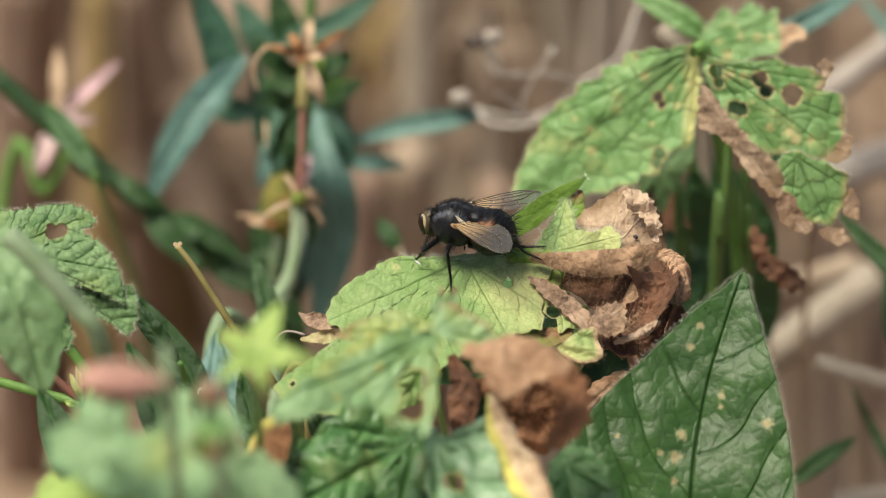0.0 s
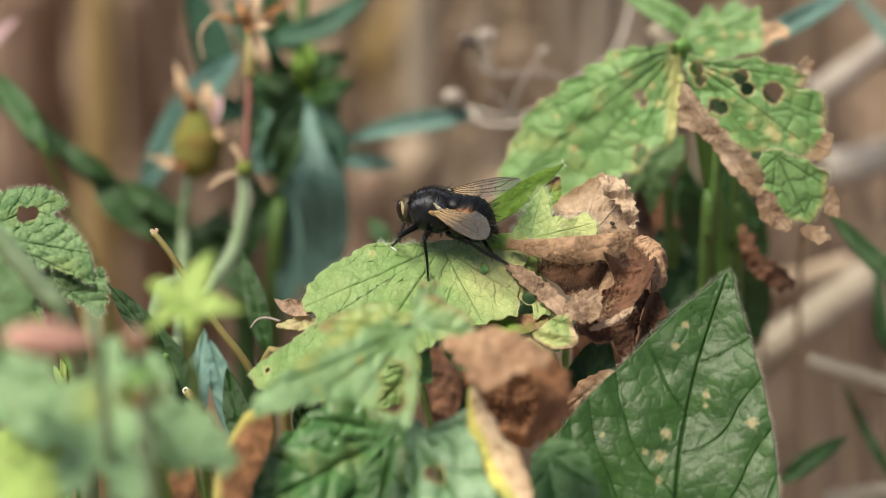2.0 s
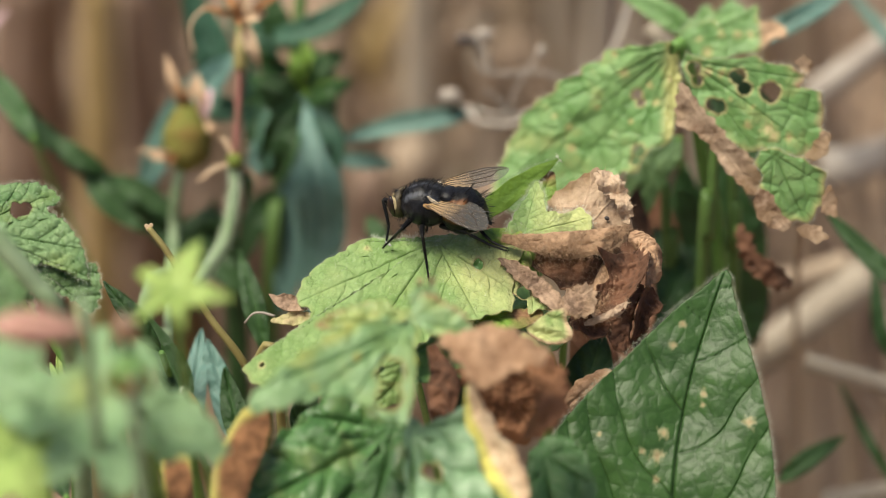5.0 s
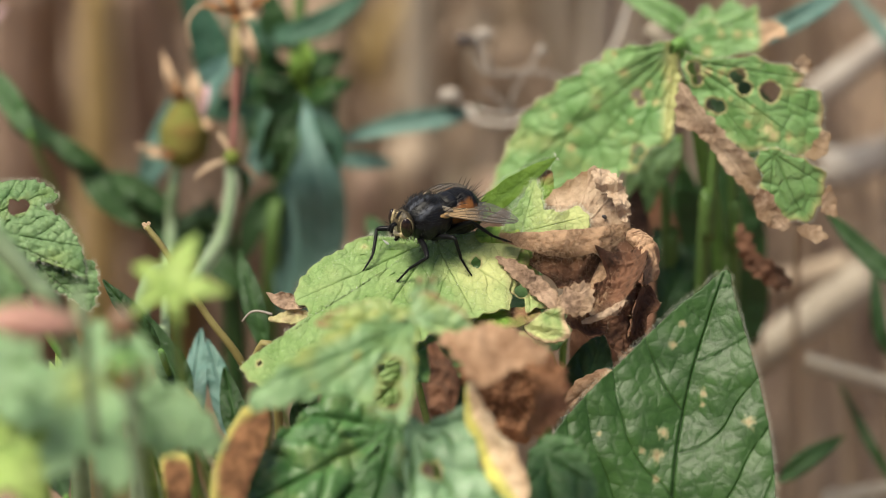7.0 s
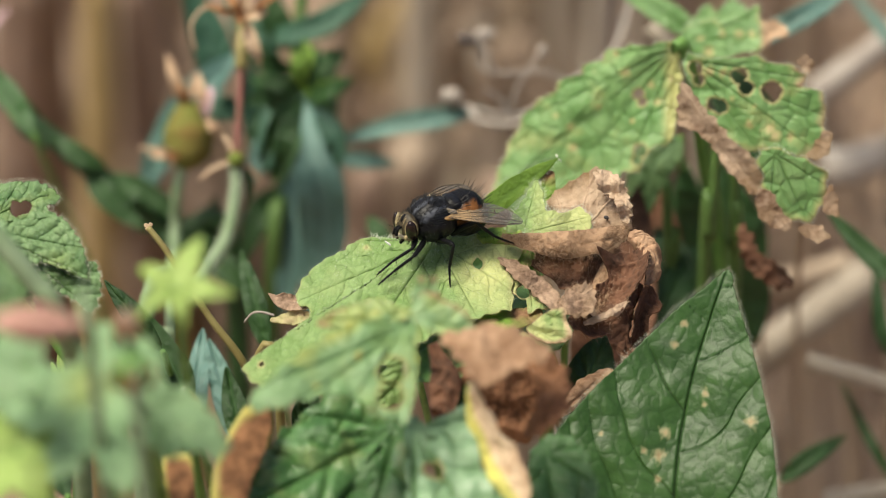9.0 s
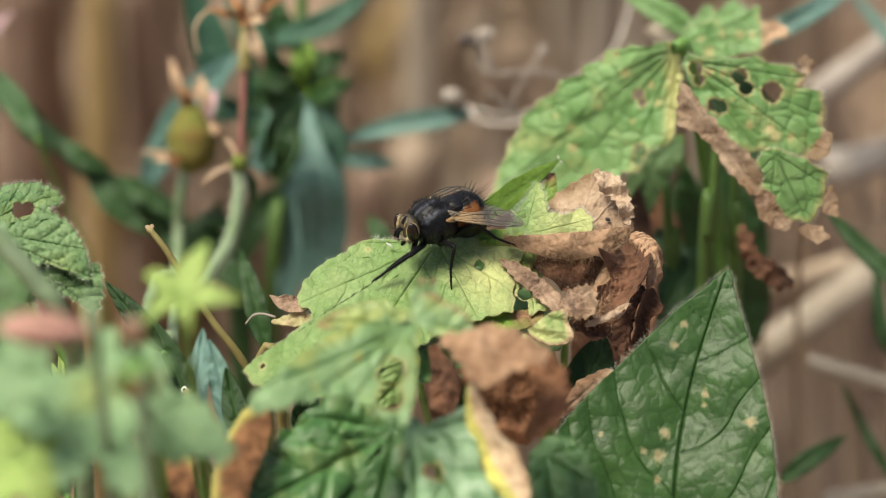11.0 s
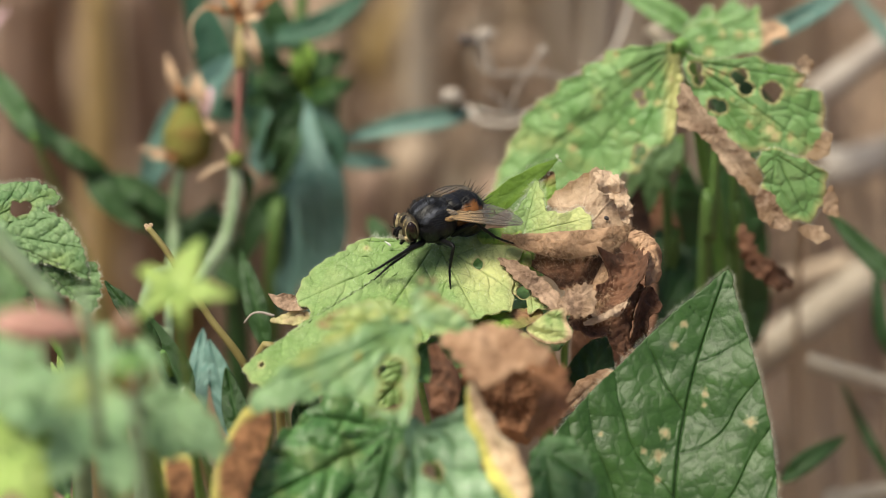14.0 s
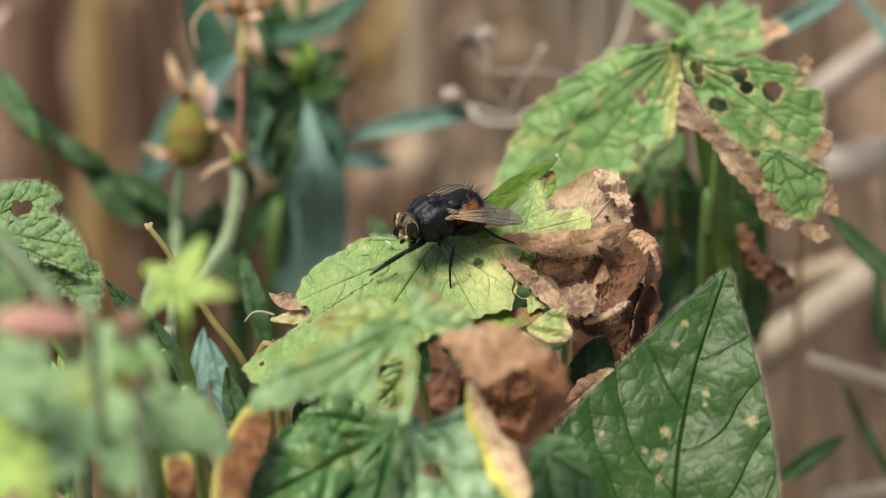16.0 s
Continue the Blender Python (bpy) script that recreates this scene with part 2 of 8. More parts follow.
def blade(name, spine, half, normal, material, parent=None, label="", profile="ovate", near=1.0, far=1.0, teeth=0, tooth=0.12,
          cup=0.0, veins=6, slope=0.5, relief=0.00025, cell=0.0016, wave=0.0, wave_size=0.006, nu=70, nv=44, holes=(), dry=0.0, dry_tip=0.0,
          dry_edge=0.0, pale=0.0, pale_base=0.0, spots=0, thick=0.00018, seed=1, curl=0.0, veinwidth=0.0004, ragged=0.0, edge_list=None, far_profile=None, crease=0.0, crease_size=0.004, net_depth=0.3, dome=0.6, dry_side=0.0, pleats=0, pleat=0.0, rib=1.0, wander=0.3):
    """A leaf blade or lobe along a spine. half: half its width in metres; near, far: factors of the two halves. Veins, puckered cells,
    toothed margin, holes (along, across, radius) and withered parts are in the mesh and its attributes."""
    rnd = random.Random(seed)
    prof = PROFILES[profile]
    other = PROFILES[far_profile or profile]
    length = sum((curve_at(spine, (i + 1) / 30) - curve_at(spine, i / 30)).length for i in range(30))
    normals = normal if isinstance(normal, list) else [normal, normal]
    off = Vector((seed * 7.31, seed * 3.7, seed * 1.9))
    spot_list = [(rnd.uniform(0.1, 0.9), rnd.uniform(-0.8, 0.8), rnd.uniform(0.0004, 0.0009)) for _ in range(spots)]
    verts, keep, va, da, pa = [], [], [], [], []
    for i in range(nu + 1):
        u = i / nu
        c = curve_at(spine, u)
        t = (curve_at(spine, min(1, u + 0.02)) - curve_at(spine, max(0, u - 0.02))).normalized()
        k = u * (len(normals) - 1)
        a = min(int(k), len(normals) - 2)
        n0 = Vector(normals[a]).lerp(Vector(normals[a + 1]), k - a)
        s = n0.cross(t).normalized()
        nn = t.cross(s)
        for j in range(nv + 1):
            v = 2 * j / nv - 1
            side_factor = near if v > 0 else far
            w = half * (prof if v > 0 else other)(max(0.0005, min(0.9995, u))) * side_factor
            if teeth:
                ph = (u * teeth + (0.3 if v > 0 else 0.0)) % 1
                saw = ph / 0.7 if ph < 0.7 else (1 - ph) / 0.3
                w *= 1 + tooth * (saw - 0.6) * abs(v) ** 3 * (1.2 + 0.5 * noise.noise(off + Vector((u * teeth * 0.6, v, 0))))
            x, y = u * length, v * w
            if ragged:
                w *= 1 + ragged * noise.noise(off + Vector((u * length / 0.0025, 3.0 if v > 0 else -3.0, 0))) * abs(v)
                y = v * w
            # veins: midrib, side veins that sweep forward, and a net of small ones
            mid = math.exp(-(y / (veinwidth * (1.4 - u))) ** 2)
            q = (u - abs(v) ** 1.25 * slope * (0.35 + 0.65 * (1 - u)) * half / max(length, 1e-6) * 2.2) * veins + (0.5 if v > 0 else 0.0) + wander * noise.noise(off + Vector((x / half * 1.5, y / half * 1.5, 11.0)))
            dq = abs(q - round(q)) / max(veins, 1) * length
            sv = math.exp(-(dq / (veinwidth * 0.75)) ** 2) * (0.9 - 0.4 * abs(v)) if veins else 0.0
            if cell:
                dist = noise.voronoi(off + Vector((x / cell, y / cell, 0)))[0]
                gap = dist[1] - dist[0]
                net = 1 - min(1, gap / 0.28)
                swell = min(1, gap / 0.75)
                swell = swell * swell * (3 - 2 * swell)
            else:
                net = swell = 0.0
            h = -max(mid, sv) * rib - net * net_depth + swell * dome
            wv = noise.noise(off + Vector((x / wave_size, y / wave_size, 0.5))) + 0.5 * noise.noise(off + Vector((x / wave_size * 2.3, y / wave_size * 2.3, 9.5))) if wave else 0.0
            if pleats:
                h += (abs((u * pleats + 0.35 * v + 0.1 * noise.noise(off + Vector((u * 6, v * 3, 0)))) % 1 - 0.5) * 4 - 1) * pleat / max(relief, 1e-6)
            if crease:
                a1 = noise.noise(off + Vector((x / crease_size, y / crease_size, 7.0)))
                a2 = noise.noise(off + Vector((x / crease_size * 2.1, y / crease_size * 2.1, 2.0)))
                a3 = noise.noise(off + Vector((x / crease_size * 5.1, y / crease_size * 4.6, 5.0)))
                h += ((1 - 2.2 * abs(a1)) + 0.5 * (1 - 2.2 * abs(a2)) + 0.2 * (1 - 2.2 * abs(a3))) * crease / max(relief, 1e-6)
            bend = cup * y * y / max(half, 1e-6)
            pos = c + s * y + nn * (bend + relief * h + wave * wv * (0.35 + 0.65 * abs(v)))
            if curl:
                ang = curl * v
                pos = c + s * (math.sin(ang) / curl * w) + nn * ((1 - math.cos(ang)) / curl * w + relief * h + wave * wv)
            blotch = noise.noise(off + Vector((x / 0.004, y / 0.004, 4.0)))
            d = dry
            if dry_side:
                d = max(d, min(1, max(0, (-v * dry_side + 0.45 + 0.4 * blotch) * 3)))
            if dry_tip:
                d = max(d, min(1, max(0, (u - 1 + dry_tip + 0.12 * blotch) * 12)))
            if dry_edge:
                d = max(d, min(1, max(0, (abs(v) - 1 + dry_edge * (1 + 1.2 * blotch)) * 14)))
            pl = max(pale * min(1, max(0, 0.75 + blotch)), min(1, max(0, (pale_base - u + 0.15 * blotch) * 5)) if pale_base else 0.0)
            alive = True
            for hu, hv, hr in holes:
                hx, hy = hu * length, hv * half * prof(hu) * (near if hv > 0 else far)
                e = Vector((x - hx, y - hy))
                rr = hr * (1 + 0.45 * noise.noise(off + Vector((e.x / hr * 0.9, e.y / hr * 0.9, hu * 50))))
                if e.length < rr:
                    alive = False
                elif e.length < rr + 0.0003:
                    d = max(d, 0.3)
                    pl = max(pl, 0.8)
            for su, sv2, sr in spot_list:
                e = Vector((x - su * length, y - sv2 * half * prof(su))).length * (1 + 0.9 * noise.noise(off + Vector((x / 0.0005, y / 0.0005, 3.0))))
                if e < sr:
                    pl = max(pl, 0.85 * (1 - (e / sr) ** 2))
                    d = max(d, 0.5 * (1 - e / sr))
            verts.append(pos)
            keep.append(alive)
            va.append(min(1, max(mid, sv, net * 0.42)))
            da.append(d)
            pa.append(pl)
            if edge_list is not None and alive and (j in (0, nv) or i == nu):
                edge_list.append((pos, (s * (1 if v > 0 else -1) + nn * 0.3 + t * 0.3).normalized(), nn))
    faces = []
    for i in range(nu):
        for j in range(nv):
            f = (i * (nv + 1) + j, (i + 1) * (nv + 1) + j, (i + 1) * (nv + 1) + j + 1, i * (nv + 1) + j + 1)
            if all(keep[q] for q in f):
                faces.append(f)
    ob = from_lists(name, verts, faces, material, parent, label)
    for key, vals in (("vein", va), ("dry", da), ("pale", pa)):
        ob.data.attributes.new(key, "FLOAT", "POINT").data.foreach_set("value", vals)
    mod = ob.modifiers.new("thickness", "SOLIDIFY")
    mod.thickness, mod.offset = thick, 0.0
    return ob


def mm(a, b, c):
    """A place given in millimetres to the right, upwards and nearer from the fly's perch, square to the view."""
    return Vector((0, 0, 0.18)) + (RIGHT * a + UP * b + NEAR * c) * 1e-3


def ring(points, count):
    """A closed smooth curve through the points, in even steps, with its length."""
    dense = []
    n = len(points)
    for i in range(n):
        p0, p1, p2, p3 = (Vector(points[(i + d) % n]) for d in (-1, 0, 1, 2))
        for k in range(24):
            f = k / 24
            dense.append(0.5 * (2 * p1 + (p2 - p0) * f + (2 * p0 - 5 * p1 + 4 * p2 - p3) * f * f + (3 * p1 - p0 - 3 * p2 + p3) * f ** 3))
    dense.append(dense[0])
    run = [0.0]
    for p, q in zip(dense, dense[1:]):
        run.append(run[-1] + (q - p).length)
    out, k = [], 0
    for j in range(count):
        want = run[-1] * j / count
        while run[k + 1] < want:
            k += 1
        out.append(dense[k].lerp(dense[k + 1], (want - run[k]) / max(1e-9, run[k + 1] - run[k])))
    return out, run[-1]


def lamina(name, outline, knot, plane, mains, material, parent=None, label="", bend=None, teeth=0.0, tooth=0.3, side=1.6, slope=0.7, arch=0.0, width=0.22, rib=1.0, cell=1.3, net_depth=0.3,
           dome=0.5, quilt=0.6, relief=0.14, wave=0.3, wave_size=5.0, holes=(), spots=(), dry=None, pale=None, nt=420, nr=90, seed=1, thick=0.16, wander=0.25, net_ink=0.4, side_ink=0.6, scar=1.0, edge_list=None, crease=0.0, crease_size=4.0):
    """A whole leaf blade, in millimetres: an outline of tips and notches round a knot, in a plane (c, slope to the right, slope upwards), with main veins
    to their tips, side veins, a net of fine ones and swollen fields between them, toothed margin, holes (a, b, radius) and withered parts."""
    off = Vector((seed * 5.17, seed * 2.3, seed * 0.7))
    edge, around = ring(outline, nt)
    turn = sum(p.x * q.y - q.x * p.y for p, q in zip(edge, edge[1:] + edge[:1]))
    c0, k1, k2 = plane
    nrm = Vector((-k1, -k2, 1)).normalized()
    up = RIGHT * nrm.x + UP * nrm.y + NEAR * nrm.z
    kn = Vector(knot)
    outs, rims = [], []
    for j in range(nt):
        d = (edge[(j + 1) % nt] - edge[j - 1]).normalized()
        o = Vector((d.y, -d.x)) * (1 if turn > 0 else -1)
        outs.append(o)
        e = edge[j]
        if teeth:
            l = around * j / nt
            ph = (l / teeth + 0.5 * noise.noise(off + Vector((l / teeth * 0.35, 1, 0)))) % 1
            saw = ph / 0.65 if ph < 0.65 else (1 - ph) / 0.35
            e = e + o * tooth * (saw - 0.5) * (1 + 0.9 * noise.noise(off + Vector((l / teeth * 0.6, 5, 0))))
        e = e + o * 0.12 * noise.noise(off + Vector((e.x * 1.6, e.y * 1.6, 3)))
        rims.append(e)
    axes = []
    for tip in mains:
        d = Vector(tip[:2]) - kn
        axes.append((d.normalized(), d.length, tip[2] if len(tip) > 2 else 0.0))
    verts, keep, va, da, pa = [], [], [], [], []
    for j in range(nt):
        for i in range(nr + 1):
            f = (i / nr) ** 0.85
            p = kn + (edge[j] - kn) * f + (rims[j] - edge[j]) * f ** 6
            a, b = p
            alive, hole_rim = True, 0.0
            for ha, hb, hr in holes:
                e = Vector((a - ha, b - hb))
                rr = hr * (1 + 0.2 * noise.noise(off + Vector((e.normalized().x * 1.3, e.normalized().y * 1.3, ha)))) if e.length > 1e-6 else hr
                if e.length < rr * 0.72:
                    alive = False
                elif e.length < rr:
                    a, b = ha + e.x / e.length * rr, hb + e.y / e.length * rr
                    hole_rim = 1.0
                elif e.length < rr + 0.22:
                    hole_rim = max(hole_rim, 0.8)
            q = Vector((a, b)) - kn
            best, main, sv, puff = 9e9, 0.0, 0.0, 0.0
            for d, ln, bow in axes:
                s = q.dot(d)
                t = q.x * d.y - q.y * d.x - bow * math.sin(math.pi * max(0, min(1, s / ln)))
                away = abs(t) / (max(0.0, s) + 0.15) if s > 0 else 50 - s
                if away < best:
                    best = away
                    w = width * max(0.3, 1.25 - 0.9 * max(0, s) / ln)
                    main = math.exp(-(t / w) ** 2) * min(1, 0.1 + s / 4) * (1 if 0 < s < ln else max(0, 1 - abs(s - (ln if s > 0 else 0)) / 0.5))
                    k = (s - slope * abs(t) - arch * t * t) / side + (0.5 if t > 0 else 0) + wander * (noise.noise(off + Vector((a / side * 0.6, b / side * 0.6, 11))) + 0.5 * noise.noise(off + Vector((a / side * 2.0, b / side * 2.0, 12))))
                    fr = abs(k - round(k))
                    sv = math.exp(-(fr * side / (w * 0.7)) ** 2) * side_ink * min(1, s / 1.0) * (0.75 + 0.5 * noise.noise(off + Vector((a / 2.0, b / 2.0, 21)))) if s > 0 else 0.0
                    puff = math.sin(math.pi * fr) * min(1, abs(t) / (0.4 * side)) if s > 0 else 0.0
            net = swell = 0.0
            if cell:
                dist = noise.voronoi(off + Vector((a / cell, b / cell, 0)))[0]
                gap = dist[1] - dist[0]
                net = 1 - min(1, gap / 0.22)
                swell = min(1, gap / 0.75)
                swell = swell * swell * (3 - 2 * swell)
            ink = max(main, sv)
            h = relief * (-ink * rib - net * net_depth + swell * dome + puff * quilt)
            if wave:
                h += wave * (noise.noise(off + Vector((a / wave_size, b / wave_size, 0.5))) + 0.45 * noise.noise(off + Vector((a / wave_size * 2.4, b / wave_size * 2.4, 9.5))))
            if crease:
                g = [noise.noise(off + Vector((a / crease_size * m, b / crease_size * m, z))) for m, z in ((1, 7.0), (2.1, 2.0), (4.8, 5.0))]
                h += crease * ((1 - 2.2 * abs(g[0])) + 0.5 * (1 - 2.2 * abs(g[1])) + 0.2 * (1 - 2.2 * abs(g[2])))
            c = c0 + k1 * a + k2 * b + (bend(a, b) if bend else 0.0)
            blotch = noise.noise(off + Vector((a / 3.2, b / 3.2, 4.0))) + 0.4 * noise.noise(off + Vector((a / 0.9, b / 0.9, 6.0)))
            dr = max(0.0, min(1.0, dry(a, b, f, blotch))) if dry else 0.0
            pl = max(0.0, min(1.0, pale(a, b, f, blotch))) if pale else 0.0
            if hole_rim:
                dr, pl = max(dr, 0.35 * hole_rim * scar), max(pl, 0.9 * hole_rim * scar)
            for sa, sb, sr in spots:
                e = math.hypot(a - sa, b - sb) * (1 + 0.6 * noise.noise(off + Vector((a / 0.4, b / 0.4, 3.0))))
                if e < sr:
                    pl, dr = max(pl, 0.95 * min(1, 1.6 * (1 - e / sr))), max(dr, 0.55 * max(0, 1 - e / sr * 1.4))
            verts.append(mm(a, b, c) + up * h * 1e-3)
            keep.append(alive)
            va.append(min(1, max(ink, net * net_ink)))
            da.append(dr)
            pa.append(pl)
            if edge_list is not None and i == nr and alive:
                edge_list.append((verts[-1], (RIGHT * outs[j].x + UP * outs[j].y + up * 0.25).normalized(), up))
    faces, m = [], nr + 1
    for j in range(nt):
        k = (j + 1) % nt
        for i in range(nr):
            fc = (j * m + i, j * m + i + 1, k * m + i + 1, k * m + i) if turn > 0 else (j * m + i, k * m + i, k * m + i + 1, j * m + i + 1)
            if keep[fc[0]] and keep[fc[1]] and keep[fc[2]] and keep[fc[3]]:
                faces.append(fc)
    ob = from_lists(name, verts, faces, material, parent, label)
    for key, vals in (("vein", va), ("dry", da), ("pale", pa)):
        ob.data.attributes.new(key, "FLOAT", "POINT").data.foreach_set("value", vals)
    mod = ob.modifiers.new("thickness", "SOLIDIFY")
    mod.thickness, mod.offset = thick * 1e-3, 0.0
    return ob


def spikes(name, roots, length, radius, material, parent=None, label="", seed=1, droop=0.0, spread=0.35, steps=2):
    """Hairs or bristles, each a thin bent cone, in one mesh."""
    rnd = random.Random(seed)
    verts, faces = [], []
    for pos, way in roots:
        d = (Vector(way) + Vector((rnd.uniform(-1, 1), rnd.uniform(-1, 1), rnd.uniform(-1, 1))) * spread).normalized()
        ln = length * rnd.uniform(0.55, 1.15)
        a = d.orthogonal().normalized()
        b = d.cross(a)
        base = len(verts)
        bend = Vector((rnd.uniform(-1, 1), rnd.uniform(-1, 1), rnd.uniform(-1, 1))) * 0.15 + Vector((0, 0, -droop))
        for i in range(steps):
            s = i / steps
            c = Vector(pos) + d * ln * s + bend * ln * s * s
            for j in range(3):
                an = 2.0944 * j
                verts.append(c + (a * math.cos(an) + b * math.sin(an)) * radius * (1 - 0.6 * s))
        verts.append(Vector(pos) + d * ln + bend * ln)
        for i in range(steps - 1):
            for j in range(3):
                k = (j + 1) % 3
                faces.append((base + i * 3 + j, base + i * 3 + k, base + i * 3 + 3 + k, base + i * 3 + 3 + j))
        top = base + steps * 3
        for j in range(3):
            faces.append((top - 3 + j, top - 3 + (j + 1) % 3, top))
    ob = from_lists(name, verts, faces, material, parent, label)
    return tagged(ob, kind="stuff")


def down(ob, count, length, seed, parent, skip=None, material=None, radius=0.000011):
    """Fine hairs all over the upper side of a blade."""
    rnd = random.Random(seed)
    me = ob.data
    roots = []
    used = sorted({k for f in me.polygons for k in f.vertices})
    while len(roots) < count:
        v = me.vertices[used[rnd.randrange(len(used))]]
        n = v.normal if v.normal.z > 0 else -v.normal
        roots.append((v.co.copy(), n + Vector((0.3, -0.3, 0.2))))
    return spikes("hairs", roots, length, radius, material or M_HAIR, parent, seed=seed, spread=0.5)


def ball(name, centre, radii, material, parent=None, label="", rot=None, rough=0.0, seg=24, rings=16, seed=1, freq=500, shape=None):
    """A rounded body with uneven surface; shape(x) scales the cross section along its x axis."""
    rot = rot if rot is not None else Matrix.Identity(3)
    verts, faces = [], []
    for i in range(rings + 1):
        th = math.pi * i / rings
        for j in range(seg):
            ph = 2 * math.pi * j / seg
            p = Vector((math.cos(th), math.sin(th) * math.cos(ph), math.sin(th) * math.sin(ph)))
            k = shape(p.x) if shape else 1.0
            q = Vector((p.x * radii[0], p.y * radii[1] * k, p.z * radii[2] * k))
            q *= 1 + rough * noise.noise(q * freq + Vector((seed, 0, 0)))
            verts.append(Vector(centre) + rot @ q)
    for i in range(rings):
        for j in range(seg):
            k = (j + 1) % seg
            faces.append((i * seg + j, (i + 1) * seg + j, (i + 1) * seg + k, i * seg + k))
    return from_lists(name, verts, faces, material, parent, label)


def root(parent, place, via, r=0.0006, material=None):
    """The leaf stalk down to the soil."""
    end = Vector((via[0] + 0.01, via[1] + 0.015, -0.004))
    return tube("stalk", [place, via, Vector(via).lerp(end, 0.5), end], r, r * 1.6, material or M_STEM, parent, sides=8, steps=20)


# ---- ground and dead grass behind ----
def make_ground():
    verts, faces, n = [], [], 90
    # finer near the plants, reaching out to the horizon
    def far(k):
        s = 2 * k / n - 1
        return math.copysign(0.9 * abs(s) + 60 * abs(s) ** 7, s)
    for i in range(n + 1):
        for j in range(n + 1):
            x, y = far(i), far(j) + 0.4
            near = 1 if abs(x) < 3 and abs(y) < 3 else 0
            verts.append((x, y, near * (0.012 * noise.noise(Vector((x * 9, y * 9, 0))) + 0.006 * noise.noise(Vector((x * 31, y * 31, 2))))))
    for i in range(n):
        for j in range(n):
            a = i * (n + 1) + j
            faces.append((a, a + n + 1, a + n + 2, a + 1))
    return tagged(from_lists("ground", verts, faces, M_SOIL), "dry brown soil covered with dead plant litter", "ground", kind="structure")


make_ground()


def dead_stalk(foot, top, r, material, label, bend=0.0, seed=1):
    rnd = random.Random(seed)
    ob = thing("dead_stalk", foot, label, "dead stalk", "dead stalks behind the plants")
    f, t = Vector(foot), Vector(top)
    m = f.lerp(t, 0.5) + Vector((bend, rnd.uniform(-0.01, 0.01), 0))
    tube("stalk", [f, m, t], r, r * 0.6, material, ob, rough=0.2, steps=20)
    # a withered leaf that hangs along the stalk
    q = f.lerp(t, rnd.uniform(0.4, 0.7))
    blade("withered_leaf", [q, q + Vector((r * 3, -0.004, 0.02)), q + Vector((r * 6 * rnd.choice((-1, 1)), -0.006, -0.03))], r * 1.6, NEAR, M_WITHER, ob,
          profile="lance", nu=16, nv=8, cell=0, veins=0, dry=1.0, wave=0.002, seed=seed)
    return ob


M_WITHER = leaf_material("withered_leaf", (0.3, 0.2, 0.1), (0.2, 0.12, 0.06), (0.4, 0.3, 0.2), 0.85, 0.15, dry_a=(0.4, 0.3, 0.22), dry_b=(0.2, 0.14, 0.1))

# upright and leaning stalks, well behind the fly
rnd_bg = random.Random(5)
for k in range(46):
    bx = -0.17 + 0.34 * rnd_bg.random()
    by = 0.24 + 0.3 * rnd_bg.random()
    hgt = rnd_bg.uniform(0.12, 0.3)
    # in a narrow band the stalks are brightened by colour
    dead_stalk((bx, by, -0.004), (bx + rnd_bg.uniform(-0.11, 0.11), by + rnd_bg.uniform(-0.04, 0.04), hgt), rnd_bg.uniform(0.0016, 0.0045),
               rnd_bg.choice([M_TAN, M_UMBER, M_TAN, M_UMBER, M_OCHRE] if not 0.004 < bx < 0.04 else [M_CHAFF]), "dry brown dead plant stalk standing in the litter", rnd_bg.uniform(-0.02, 0.02), k)

